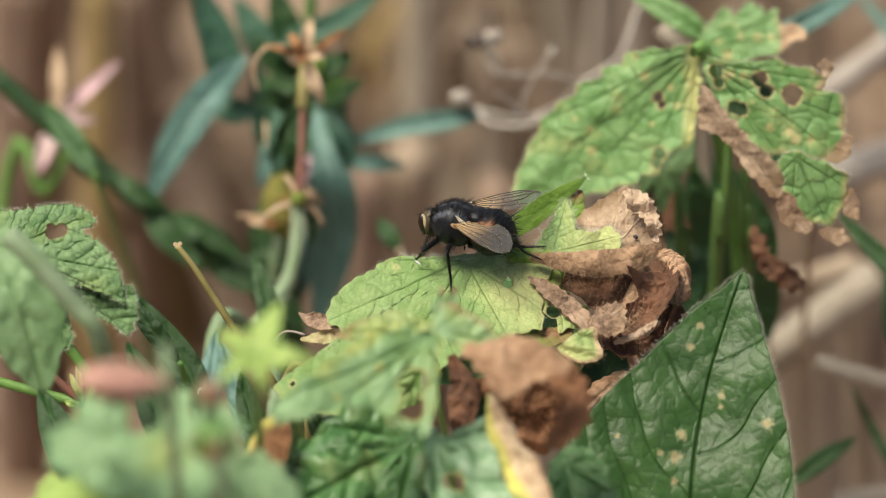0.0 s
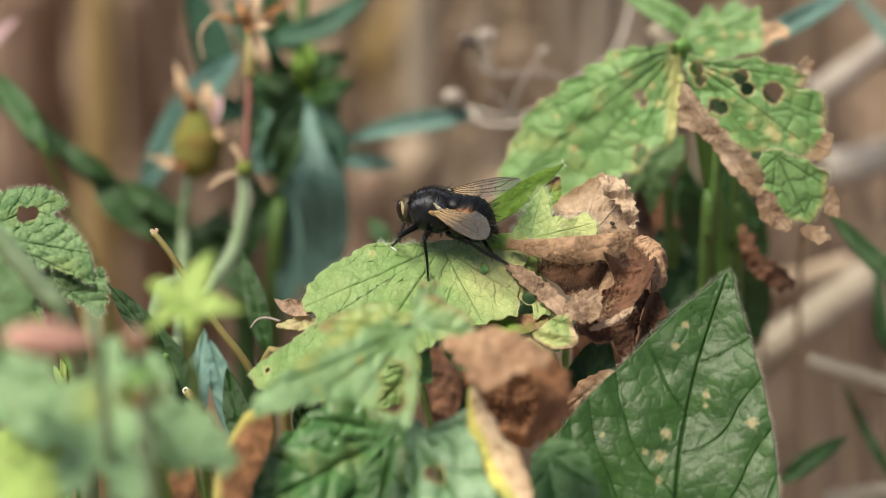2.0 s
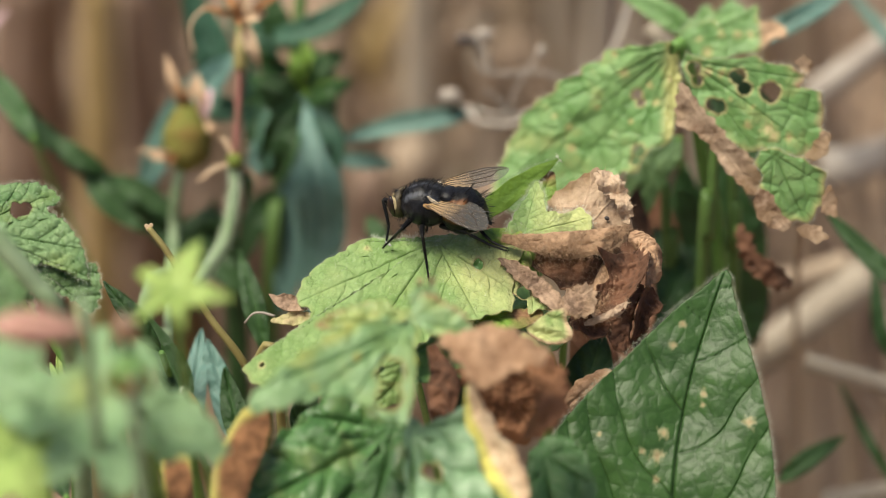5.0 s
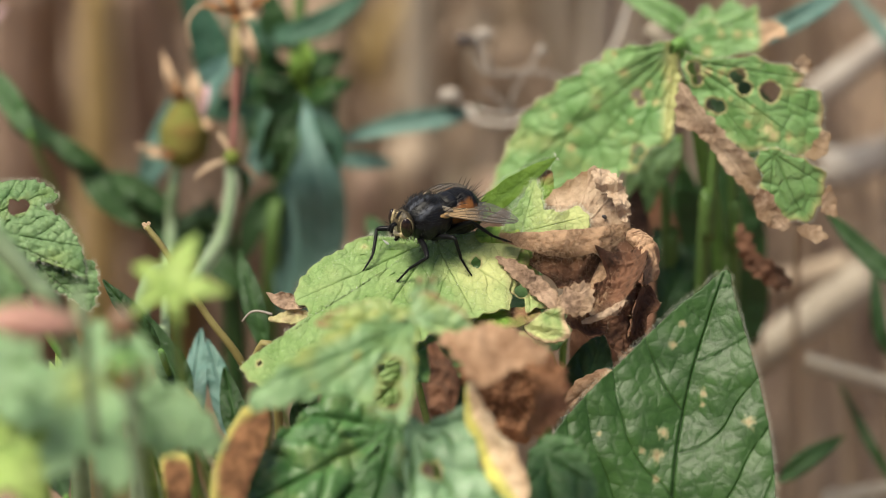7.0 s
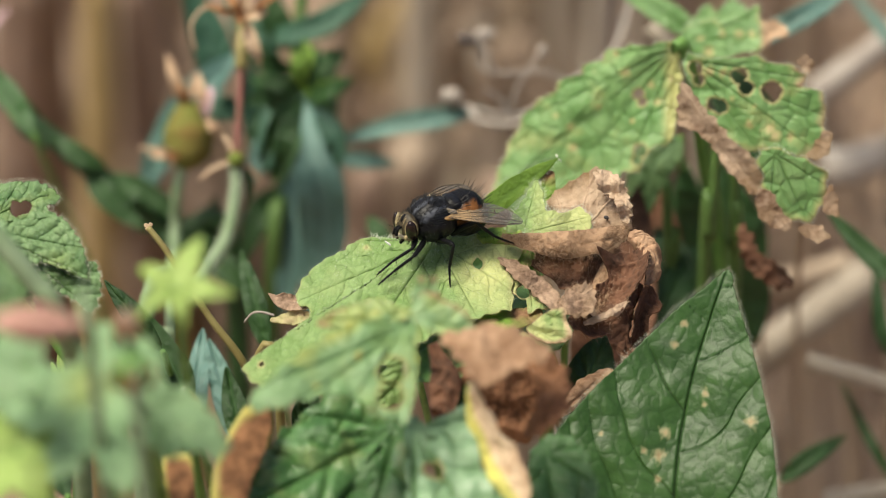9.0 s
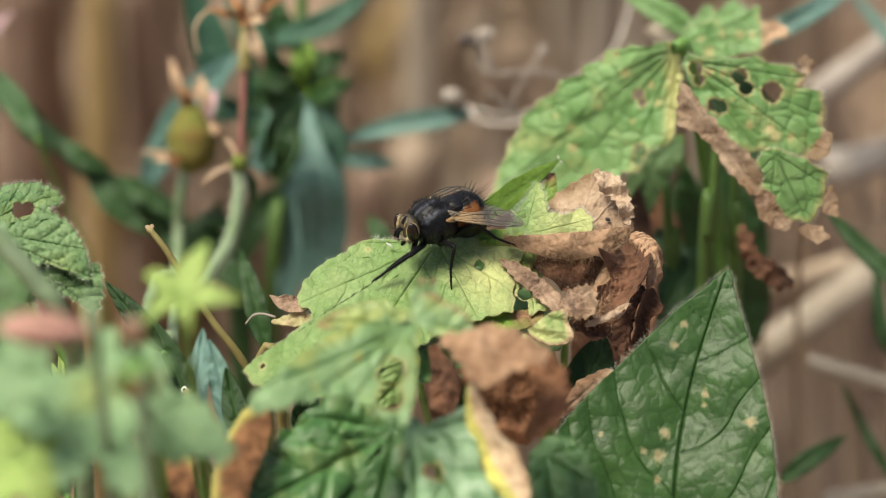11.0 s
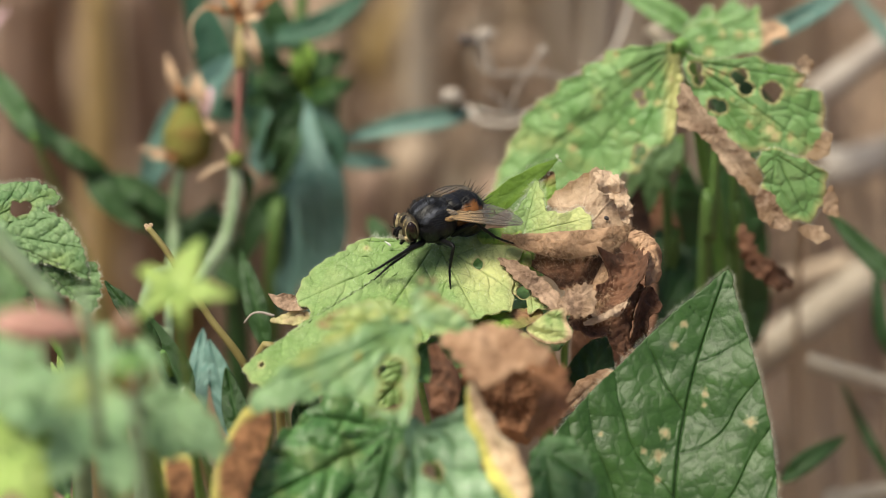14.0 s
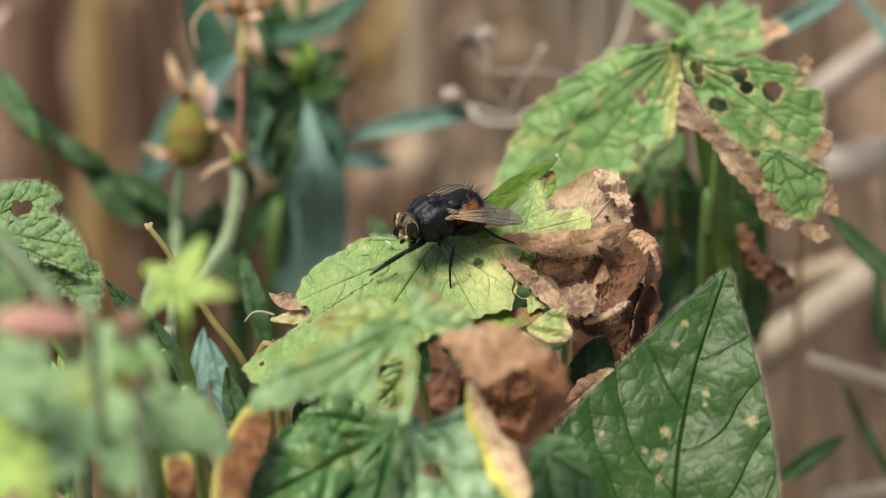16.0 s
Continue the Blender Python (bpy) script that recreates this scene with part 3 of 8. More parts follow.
for k, (foot, top, r, mat, lab) in enumerate((
        ((-0.07514, 0.30000, 0.04251), (-0.06693, 0.23736, 0.12113), 0.0075, M_UMBER, "thick dark brown dead stalk"), ((-0.07673, 0.27278, 0.05513), (-0.07332, 0.25596, 0.11370), 0.006, M_UMBER, "thick dark brown dead stalk"), ((-0.05941, 0.23649, 0.07195), (-0.05641, 0.22806, 0.12485), 0.0045, M_OCHRE, "ochre dead stalk"),
        ((-0.05195, 0.25422, 0.06265), (-0.04992, 0.22806, 0.12485), 0.0050, M_UMBER, "dark brown dead stalk"), ((-0.00141, 0.27278, 0.05513), (0.00337, 0.23736, 0.12113), 0.0050, M_TAN, "tan dead stalk"), ((-0.01446, 0.27278, 0.05513), (-0.01766, 0.25596, 0.11370), 0.0050, M_TAN, "tan dead stalk"),
        ((0.06679, 0.23406, 0.06673), (0.06076, 0.22806, 0.12485), 0.0050, M_TAN, "tan dead stalk"), ((0.01667, 0.27363, 0.05695), (0.02169, 0.25596, 0.11370), 0.0055, M_TAN, "tan dead stalk"), ((-0.00853, 0.28572, 0.05920), (-0.00136, 0.26649, 0.11262), 0.0075, M_TAN, "tan dead stalk"), ((0.01483, 0.28572, 0.05920), (0.01126, 0.26649, 0.11262), 0.0085, M_CHAFF, "bleached dead stalk"),
        ((0.00487, 0.24284, 0.09740), (0.00154, 0.25596, 0.11370), 0.0050, M_CHAFF, "bleached dead stalk"), ((0.01100, 0.23824, 0.09936), (0.01155, 0.25131, 0.11556), 0.0045, M_TAN, "tan dead stalk"), ((0.01679, 0.24284, 0.09740), (0.01785, 0.25596, 0.11370), 0.0050, M_CHAFF, "bleached dead stalk"), ((-0.05208, 0.23824, 0.09936), (-0.05286, 0.25171, 0.11642), 0.0055, M_TAN, "tan dead stalk"), ((-0.04618, 0.24284, 0.09740), (-0.04789, 0.25637, 0.11457), 0.0045, M_OCHRE, "ochre dead stalk"),
        ((0.005, 0.29, 0.05), (0.006, 0.275, 0.125), 0.0060, M_CHAFF, "bleached dead stalk"), ((0.013, 0.28, 0.05), (0.0115, 0.27, 0.125), 0.0055, M_CHAFF, "bleached dead stalk"), ((0.00436, 0.22742, 0.07615), (0.00884, 0.20824, 0.09417), 0.0050, M_UMBER, "brown dead stalk"), ((-0.01366, 0.22702, 0.07529), (-0.01188, 0.20941, 0.09668), 0.0045, M_UMBER, "brown dead stalk"), ((-0.00417, 0.22702, 0.07529), (-0.00497, 0.21096, 0.10001), 0.0060, M_TAN, "tan dead stalk"))):
    dead_stalk((foot[0], foot[1] + 0.02, -0.004), top, r, mat, lab + " standing in the litter", 0.0, 80 + k)


# added pale stalks leaning behind the fly, their colour brightening the dim backdrop
rnd_pale = random.Random(11)
for k in range(16):
    bx = 0.006 + 0.0015 * k + rnd_pale.uniform(-0.002, 0.002)
    by = rnd_pale.uniform(0.225, 0.26)
    dead_stalk((bx + rnd_pale.uniform(-0.015, 0.02), by, -0.004), (bx + rnd_pale.uniform(-0.02, 0.01), by + rnd_pale.uniform(-0.01, 0.03), rnd_pale.uniform(0.2, 0.27)), rnd_pale.uniform(0.002, 0.0045),
               rnd_pale.choice([M_CHAFF, M_PALESTRAW, M_TAN, M_TAN] if k < 6 else [M_CHAFF, M_CHAFF, M_CHAFF, M_PALESTRAW]), "pale filler stalk leaning in the litter", rnd_pale.uniform(-0.01, 0.01), 120 + k)


def litter():
    rnd = random.Random(8)
    verts, faces = [], []
    for _ in range(5000):
        c = Vector((rnd.uniform(-0.5, 0.5), rnd.uniform(-0.3, 1.2), rnd.uniform(0.0, 0.02)))
        a = rnd.uniform(0, 6.283)
        d = Vector((math.cos(a), math.sin(a), rnd.uniform(-0.15, 0.35))) * rnd.uniform(0.01, 0.05)
        w = d.cross(Vector((0, 0, 1))).normalized() * rnd.uniform(0.0006, 0.003)
        up = Vector((0, 0, rnd.uniform(0.0006, 0.002)))
        b = len(verts)
        verts += [c - d - w, c - d + w, c + w * 0.6, c - w * 0.6, c + d, c - d + up, c + up, ]
        faces += [(b, b + 1, b + 5), (b + 1, b + 2, b + 6, b + 5), (b + 3, b, b + 5, b + 6), (b + 2, b + 4, b + 6), (b + 4, b + 3, b + 6)]
    ob = from_lists("dead_grass_litter", verts, faces, M_LITTER, smooth=False)
    return tagged(ob, "bleached dead grass and leaf bits lying on soil", "litter", kind="stuff")


def litter_material():
    m, n, l = nodes_of("dead_grass")
    p = n["Principled BSDF"]
    g = n.new("ShaderNodeNewGeometry")
    col = mix(n, l, g.outputs["Random Per Island"], (0.42, 0.31, 0.21), (0.16, 0.095, 0.06))
    col = mix(n, l, times(n, l, ramp(n, l, noise_node(n, l, 250), 0.4, 0.7), 0.4), col, (0.3, 0.2, 0.13))
    l.new(col, p.inputs["Base Color"])
    p.inputs["Roughness"].default_value = 0.9
    return m


M_LITTER = litter_material()
litter()


# ---- the leaf on which the fly sits ----
FLAT = Vector((0, -0.34, 0.94))
FACE = Vector((0, -0.9, 0.45))


def fly_leaf():
    knot = mm(8.0, 0.2, -0.4)
    ob = thing("geranium_leaf", knot, "yellow-green crinkled leaf, half withered to brown, under the fly", "leaf", "leaves of the flowering plant")
    rim = []
    # the living half, under the fly's feet
    # pale zone is yellowing, widened so its colour also carries stronger light
    sheet = lamina("blade", [(9.5, 0.1), (8.1, 0.9), (5.1, 1.7), (0.4, 1.8), (-3.3, 1.4), (-6.3, 1.1), (-9.3, 1.3), (-12.3, -0.5), (-14.8, -1.9), (-16.4, -3.5), (-17.0, -4.7), (-17.2, -6.2), (-15.7, -7.1), (-15.7, -8.0), (-18.9, -10.5), (-20.9, -11.9), (-22.1, -12.8), (-23.2, -14.1), (-20.5, -16.2), (-14.6, -16.9), (-8.1, -14.3), (-2.9, -11.1), (1.1, -9.0), (5.6, -7.5), (7.9, -7.1), (8.2, -5.9), (8.1, -4.3), (8.5, -1.9)], (-0.8, 1.1), (0, 0, -1.0),
                   [(-9.0, 1.0), (-16.7, -6.0), (-12.0, -15.6), (3.8, -7.6), (8.2, -4.9)], M_FLYLEAF, ob, "yellow-green puckered leaf blade",
                   bend=lambda a, b: -0.012 * max(0, -6 - a) ** 1.6 - 0.06 * max(0, b + 0.2) ** 2, teeth=1.7, tooth=0.22, side=3.0, slope=0.8, arch=0.02, width=0.14, wander=0.45, side_ink=0.85, rib=1.3, cell=1.1, net_depth=0.3, dome=0.4, quilt=0.8, relief=0.15, wave=0.32, wave_size=4.5,
                   holes=[(4.1, -1.7, 0.60), (-21.1, -13.5, 0.26)], spots=[(-9.1, 0.1, 0.60), (-3.2, -5.9, 0.66)], dry=lambda a, b, f, n: max((f - 0.985 + 0.02 * n) * 20, (a - 7.2) * 0.8 if b < -2.4 else 0) * 0.5,
                   pale=lambda a, b, f, n: max(1.35 - math.hypot((a - 6.6) / 5.6, (b + 2.6) / 4.2) + 0.45 * n, 0.4 * (f - 0.96) * 14, 0.3 * n), nt=620, nr=130, seed=3, net_ink=0.3, edge_list=rim)
    down(sheet, 2600, 0.0005, 14, ob)
    spikes("hairs", [(p, d) for p, d, n in rim if p.x < 0.004], 0.0005, 0.000009, M_HAIR, ob, seed=4, spread=0.6)
    spikes("hairs", [(p, d * 0.6 + UP) for p, d, n in rim if -0.0085 < p.x < -0.002 and p.y > -0.001 for _ in range(3)], 0.0009, 0.000014, M_HAIR, ob, seed=44, spread=0.6)
    # half browned, which puts the underside's shade into its colour
    lamina("under_fold", [(1.1, -7.9), (3.1, -7.1), (6.4, -7.4), (10.0, -6.9), (11.7, -7.4), (10.7, -8.7), (7.7, -9.5), (3.7, -9.2)], (5.7, -8.0), (-2.0, 0, -1.0), [(11.0, -7.6), (1.7, -8.2)], M_FRESH, ob, "green underside of the leaf, browned for its shade", dry=lambda a, b, f, n: 0.5 + n, cell=1.5, nt=120, nr=24, seed=13)
    lamina("frill", [(7.3, -1.9), (8.7, -3.3), (10.7, -4.7), (11.8, -5.9), (12.7, -7.1), (11.3, -7.0), (10.0, -7.6), (10.1, -6.6), (9.4, -5.9), (8.2, -5.2), (7.7, -3.9)], (9.7, -4.9), (0.4, 0, -0.8), [(12.0, -6.6), (7.7, -2.6)], M_FLYLEAF, ob, "yellow frilled margin beside a hole", pale=lambda a, b, f, n: 0.8 + n,
           dry=lambda a, b, f, n: (f - 0.9) * 7 + 0.4 * n, holes=[(9.4, -5.1, 0.86)], cell=0.9, wave=0.3, wave_size=2.0, nt=200, nr=40, seed=17)
    lamina("rolled_lobe", [(4.2, 2.1), (6.4, 2.5), (8.7, 2.4), (9.4, 1.7), (9.0, 0.7), (6.8, 0.5), (4.4, 0.9)], (6.8, 1.5), (0.6, 0, -0.7), [(9.0, 1.7), (4.4, 1.5)], M_FRESH, ob, "rolled green lobe", bend=lambda a, b: -1.0 * (b - 1.5) ** 2 * 0.8, pale=lambda a, b, f, n: (f - 0.8) * 2.5, cell=0.9, wave=0.12, nt=140, nr=30, seed=14)
    lamina("inner_lobe", [(5.6, 0.1), (8.1, 0.3), (10.3, -0.5), (10.1, -2.1), (8.1, -2.2), (6.8, -1.4)], (8.1, -0.9), (-0.6, 0, -0.8), [(9.9, -1.6)], M_FRESH, ob, "shaded olive green fold", dry=lambda a, b, f, n: 0.3 * (a - 9.2) + 0.5 * n, cell=0.9, nt=120, nr=26, seed=15)
    rim = []
    blade("upright_lobe", [(0.00324, 0.00582, 0.18064), (0.00784, 0.00824, 0.18347), (0.01375, 0.01095, 0.18693)], 0.0025, [Vector((0.25, -0.85, 0.45)), Vector((0.4, -0.75, 0.5))], M_FRESH, ob, "folded bright green lobe", "lance",
          near=1.1, far=0.9, teeth=4, tooth=0.1, veins=4, relief=0.0001, rib=0.3, dome=0.3, wave=0.0003, seed=5, nu=60, nv=40, edge_list=rim)
    lobe = lamina("yellow_lobe", [(7.4, 1.9), (8.2, 3.8), (9.5, 5.8), (11.1, 8.1), (11.9, 6.5), (12.1, 4.8), (13.2, 4.5), (14.7, 4.2), (16.0, 5.0), (17.2, 4.2), (17.6, 2.9), (16.7, 1.9), (14.7, 1.2), (11.9, 1.3), (9.5, 1.5)], (9.5, 1.9), (-1.2, 0.1, -0.35),
                  [(11.1, 7.6), (16.8, 3.6), (14.5, 1.7)], M_FLYLEAF, ob, "pale yellow-green pointed lobe", bend=lambda a, b: 0.5 * math.sin(a * 1.1), teeth=1.6, tooth=0.16, side=2.6, slope=0.8, width=0.1, wander=0.5, rib=1.0, cell=0.9, quilt=0.6, relief=0.12, wave=0.22, wave_size=3.0,
                  pale=lambda a, b, f, n: 0.24 + 0.15 * (a - 10.8) + 0.45 * n, spots=(), nt=300, nr=60, seed=6, edge_list=rim)
    spikes("hairs", [(p, d) for p, d, n in rim for _ in range(2)], 0.0007, 0.000011, M_HAIR, ob, seed=5)
    down(lobe, 500, 0.0006, 50, ob)
    lamina("small_lobe", [(9.9, 7.5), (11.3, 9.2), (13.0, 9.4), (13.5, 8.2), (13.3, 6.2), (12.7, 4.5), (11.2, 4.7)], (11.6, 5.1), (-3.0, 0, -0.5), [(12.7, 9.0)], M_FRESH, ob, "green lobe with a browned tip", dry=lambda a, b, f, n: (b - 7.3) * 0.7 + 0.5 * n, cell=1.0, nt=140, nr=30, seed=7)
    rim = []
    lamina("dry_lobe", [(12.4, 4.6), (12.8, 6.0), (13.9, 7.2), (15.7, 8.3), (18.0, 9.7), (19.2, 9.3), (20.7, 8.7), (21.6, 7.2), (22.2, 5.7), (22.5, 3.8), (22.0, 1.8), (20.7, 0.1), (17.2, -0.7), (13.8, 0.1)], (15.2, 0.9), (-3.0, 0.1, -0.45), [(13.6, 6.5), (18.1, 9.3), (21.3, 7.1), (22.2, 3.1)], M_TANDRY, ob, "withered tan lobe with a folded rim",
           bend=lambda a, b: 1.3 * max(0, math.hypot(a - 16.5, (b - 2.5)) / 6.5 - 0.75) - 0.35 * abs(a - 17.6) * (1 if b > 5 else 0.4), teeth=1.8, tooth=0.35, side=2.6, slope=0.7, width=0.12, wander=0.5, rib=-0.9, cell=1.2, net_depth=-0.2, dome=-0.2, quilt=0.6, relief=0.17, wave=0.4, wave_size=3.2,
           crease=0.1, crease_size=3.2, dry=lambda a, b, f, n: 1.0 - 1.6 * max(0, f - 0.62 + 0.25 * n) * (1.3 if a < 17.5 else 0.6), nt=420, nr=80, seed=8, edge_list=rim)
    lamina("folded_rim", [(18.3, 9.3), (19.5, 9.2), (21.1, 8.3), (22.0, 6.4), (22.4, 4.1), (21.8, 2.9), (21.0, 3.8), (20.6, 5.4), (19.7, 6.2), (18.7, 6.9), (18.1, 8.1)], (20.1, 6.9), (-1.2, 0.1, -0.3), [(21.6, 8.0), (22.0, 4.2)], M_TANDRY, ob, "crinkled rim folded inwards", bend=lambda a, b: -0.5 * math.sin(b * 2.2) - 0.4 * abs(math.sin(a * 1.5)),
           dry=lambda a, b, f, n: 1.0, teeth=1.0, tooth=0.4, rib=-0.8, side=1.1, relief=0.22, wave=0.4, wave_size=1.8, crease=0.2, crease_size=1.6, nt=240, nr=40, seed=18, edge_list=rim)
    # the withered, woolly middle
    wool = blade("withered_middle", [mm(7.09, 1.14, 0.60), mm(10.74, 0.60, 2.20), mm(15.07, 0.47, 2.60), mm(19.12, 1.14, 1.00), mm(21.55, 2.42, -1.50)], 0.0019, [Vector((0, -0.7, 0.7)), FACE, Vector((0.2, -0.9, 0.4))], M_WOOL, ob, "woolly brown withered middle", "lobe",
                 near=1.0, far=0.8, cup=-0.7, veins=6, relief=0.0002, cell=0.003, wave=0.0006, wave_size=0.005, dry=1.0, seed=10, nu=90, nv=60, ragged=0.2, crease=0.0006, crease_size=0.004, edge_list=rim)
    # the recess under the wool gets its shade from this dark colour
    inner = blade("inner_fold", [mm(10.18, -1.01, -4.00), mm(14.53, -2.22, -3.00), mm(17.84, -4.09, -1.00), mm(19.15, -6.96, 0.00)], 0.0030, [Vector((0, -0.75, 0.65)), FACE], M_DRYSHADE, ob, "woolly inner fold, coloured dark for the shade of its recess", "lobe", cup=0.5, veins=4, relief=0.0002, cell=0.003, dry=1.0, seed=11, nu=70, nv=54,
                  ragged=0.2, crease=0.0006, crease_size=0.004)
    side_fold = blade("inner_fold", [mm(20.19, 0.07, -1.00), mm(19.65, -2.61, 1.00), mm(19.09, -5.27, 2.00), mm(18.40, -7.27, 2.50)], 0.0018, [Vector((-0.4, -0.8, 0.4)), FACE], M_WOOL, ob, "woolly brown fold", "strip", cup=-0.8, veins=4, relief=0.0002, cell=0.002, dry=1.0, seed=12, nu=60, nv=40, ragged=0.3, crease=0.0005, crease_size=0.003)
    rnd = random.Random(3)
    wool_roots = []
    for me, count in ((wool.data, 1900), (inner.data, 800), (side_fold.data, 900)):
        for _ in range(count):
            v = me.vertices[rnd.randrange(len(me.vertices))]
            wool_roots.append((v.co, Vector((0.1, -0.8, 0.2))))
    spikes("hairs", wool_roots, 0.0015, 0.000014, M_BROWNHAIR, ob, "brown wool", seed=6, spread=0.8)
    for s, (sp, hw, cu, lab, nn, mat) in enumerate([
            ([mm(18.53, -7.40, 2.60), mm(20.55, -5.27, 2.20), mm(22.57, -2.47, 1.60), mm(23.81, 0.07, 0.60)], 0.0024, 0.8, "curled brown lobe", Vector((-0.45, -0.8, 0.3)), M_DRYSHADE),
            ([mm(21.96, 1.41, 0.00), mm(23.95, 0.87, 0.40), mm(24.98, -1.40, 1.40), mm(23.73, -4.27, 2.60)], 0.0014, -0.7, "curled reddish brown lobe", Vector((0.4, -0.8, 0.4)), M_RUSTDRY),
            ([mm(22.98, -3.94, 1.40), mm(21.85, -6.93, 3.00), mm(21.30, -9.59, 3.40), mm(21.45, -12.33, 3.00)], 0.0020, -0.8, "curled brown lobe", Vector((0.5, -0.8, 0.3)), M_DRYSHADE),
            ([mm(24.48, -4.28, 0.60), mm(23.64, -6.94, 1.60), mm(23.11, -9.62, 1.40), mm(22.46, -11.43, 1.00)], 0.0014, 0.8, "curled brown lobe", Vector((0.3, -0.8, 0.3)), M_DRYSHADE),
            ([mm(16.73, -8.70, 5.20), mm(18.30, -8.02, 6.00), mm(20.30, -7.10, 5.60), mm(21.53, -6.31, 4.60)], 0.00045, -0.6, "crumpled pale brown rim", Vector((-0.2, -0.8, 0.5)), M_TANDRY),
            ([mm(15.03, -7.12, 4.00), mm(16.35, -7.91, 4.40), mm(17.69, -9.24, 4.20), mm(19.37, -9.12, 3.60)], 0.0012, 0.7, "crumpled brown lobe", Vector((-0.1, -0.9, 0.4)), M_DRYSHADE)]):
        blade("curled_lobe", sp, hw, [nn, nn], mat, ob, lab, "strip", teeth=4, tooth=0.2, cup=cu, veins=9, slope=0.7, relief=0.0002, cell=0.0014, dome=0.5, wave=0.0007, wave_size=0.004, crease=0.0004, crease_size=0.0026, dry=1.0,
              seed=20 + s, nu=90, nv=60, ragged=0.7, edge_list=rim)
    lamina("withered_margin", [(6.4, -1.0), (8.0, -1.3), (10.1, -2.3), (12.1, -3.8), (13.9, -5.8), (14.4, -6.9), (12.8, -7.2), (11.1, -5.8), (9.2, -4.2), (7.6, -2.7)], (10.4, -4.1), (1.6, 0, -0.8), [(6.7, -1.3), (14.0, -6.6)], M_BROWNDRY, ob, "tan withered margin", bend=lambda a, b: 0.35 * math.sin((a - b) * 1.1), dry=lambda a, b, f, n: 1.0 - 1.2 * max(0, f - 0.75 + 0.3 * n), rib=-0.8, cell=1.0,
           side=1.6, slope=0.5, wander=0.5, relief=0.14, wave=0.25, wave_size=2.4, crease=0.1, crease_size=2.2, teeth=1.3, tooth=0.25, nt=260, nr=44, seed=27, edge_list=rim)
    lamina("crumpled_lobe", [(13.9, -6.3), (14.4, -4.8), (16.3, -4.0), (17.6, -4.4), (17.9, -6.2), (17.2, -7.6), (15.5, -8.0), (14.3, -7.3)], (14.7, -6.5), (5.2, 0, -0.3), [(17.3, -4.7), (17.3, -6.9), (15.9, -7.7)], M_BROWNDRY, ob, "crumpled tan lobe", bend=lambda a, b: 0.3 * math.sin(a * 2.0 + b * 1.2), dry=lambda a, b, f, n: 1.0 - 0.9 * max(0, f - 0.7 + 0.3 * n), rib=-0.9,
           cell=0.9, side=1.4, relief=0.14, wave=0.3, wave_size=2.0, teeth=1.1, tooth=0.3, nt=200, nr=40, seed=26, edge_list=rim)
    lamina("pale_fold", [(9.6, -9.3), (10.9, -8.2), (12.6, -7.0), (14.2, -6.9), (14.4, -8.2), (15.0, -9.9), (14.2, -10.8), (12.5, -11.0), (10.9, -10.4)], (10.3, -9.1), (7.0, 0, -0.4), [(13.9, -7.3), (14.5, -9.5), (12.5, -10.6)], M_FLYLEAF, ob, "pale pleated dried fold", bend=lambda a, b: 0.3 * math.sin(b * 3.0 + a * 0.8), pale=lambda a, b, f, n: 0.75 + n,
           dry=lambda a, b, f, n: 0.75 + 0.5 * n + (f - 0.9) * 6, rib=-1.0, side=1.2, cell=0.9, relief=0.12, wave=0.2, wave_size=2.0, nt=220, nr=44, seed=30, edge_list=rim)
    lamina("pale_fold", [(9.3, -9.7), (10.8, -10.6), (11.4, -11.9), (10.2, -12.4), (9.1, -11.9), (8.8, -10.6)], (9.9, -9.9), (7.5, 0, -0.4), [(10.2, -12.1)], M_FLYLEAF, ob, "pale green dried fold", pale=lambda a, b, f, n: 0.4 + n, dry=lambda a, b, f, n: (f - 0.85) * 5, cell=0.8, wave=0.4, wave_size=1.8, nt=120, nr=28, seed=31, edge_list=rim)
    spikes("hairs", [(p, d) for p, d, n in rim[::3]], 0.0008, 0.000011, M_BROWNHAIR, ob, seed=7, spread=0.9)
    lamina("withered_tip", [(-20.7, -5.1), (-19.7, -5.5), (-18.7, -5.1), (-17.3, -5.5), (-15.7, -5.8), (-15.5, -6.8), (-17.2, -7.2), (-18.8, -7.1), (-19.8, -6.4)], (-17.3, -6.4), (2.0, 0, -0.5), [(-20.5, -5.2)], M_BROWNDRY, ob, "curled brown tip", bend=lambda a, b: 0.7 * math.sin(b * 1.4), dry=lambda a, b, f, n: 1.0, wave=0.4, wave_size=1.6, cell=0.9, nt=110, nr=24, seed=40)
    lamina("withered_tip", [(-20.3, -8.3), (-19.3, -7.8), (-17.4, -7.2), (-15.4, -7.4), (-15.1, -8.4), (-17.3, -8.8), (-19.1, -8.7)], (-17.2, -8.0), (2.5, 0, -0.5), [(-20.0, -8.3)], M_FLYLEAF, ob, "curled pale brown tip", bend=lambda a, b: 0.6 * math.sin(b * 1.8), dry=lambda a, b, f, n: 0.6 + n, pale=lambda a, b, f, n: 0.8, wave=0.4, wave_size=1.6, cell=0.9, nt=110, nr=24, seed=41)
    tube("tendril", [mm(-23.29, -8.54, 7.00), mm(-22.42, -7.54, 7.40), mm(-21.29, -7.34, 7.60), mm(-19.76, -7.73, 7.80)], 0.00011, 0.00016, M_TWIG, ob, "withered pale thread", sides=6, steps=12)
    root(ob, (0.01014, 0.00212, 0.17982), (0.01206, 0.00693, 0.16173), 0.0007)
    return ob


FLY_LEAF = fly_leaf()


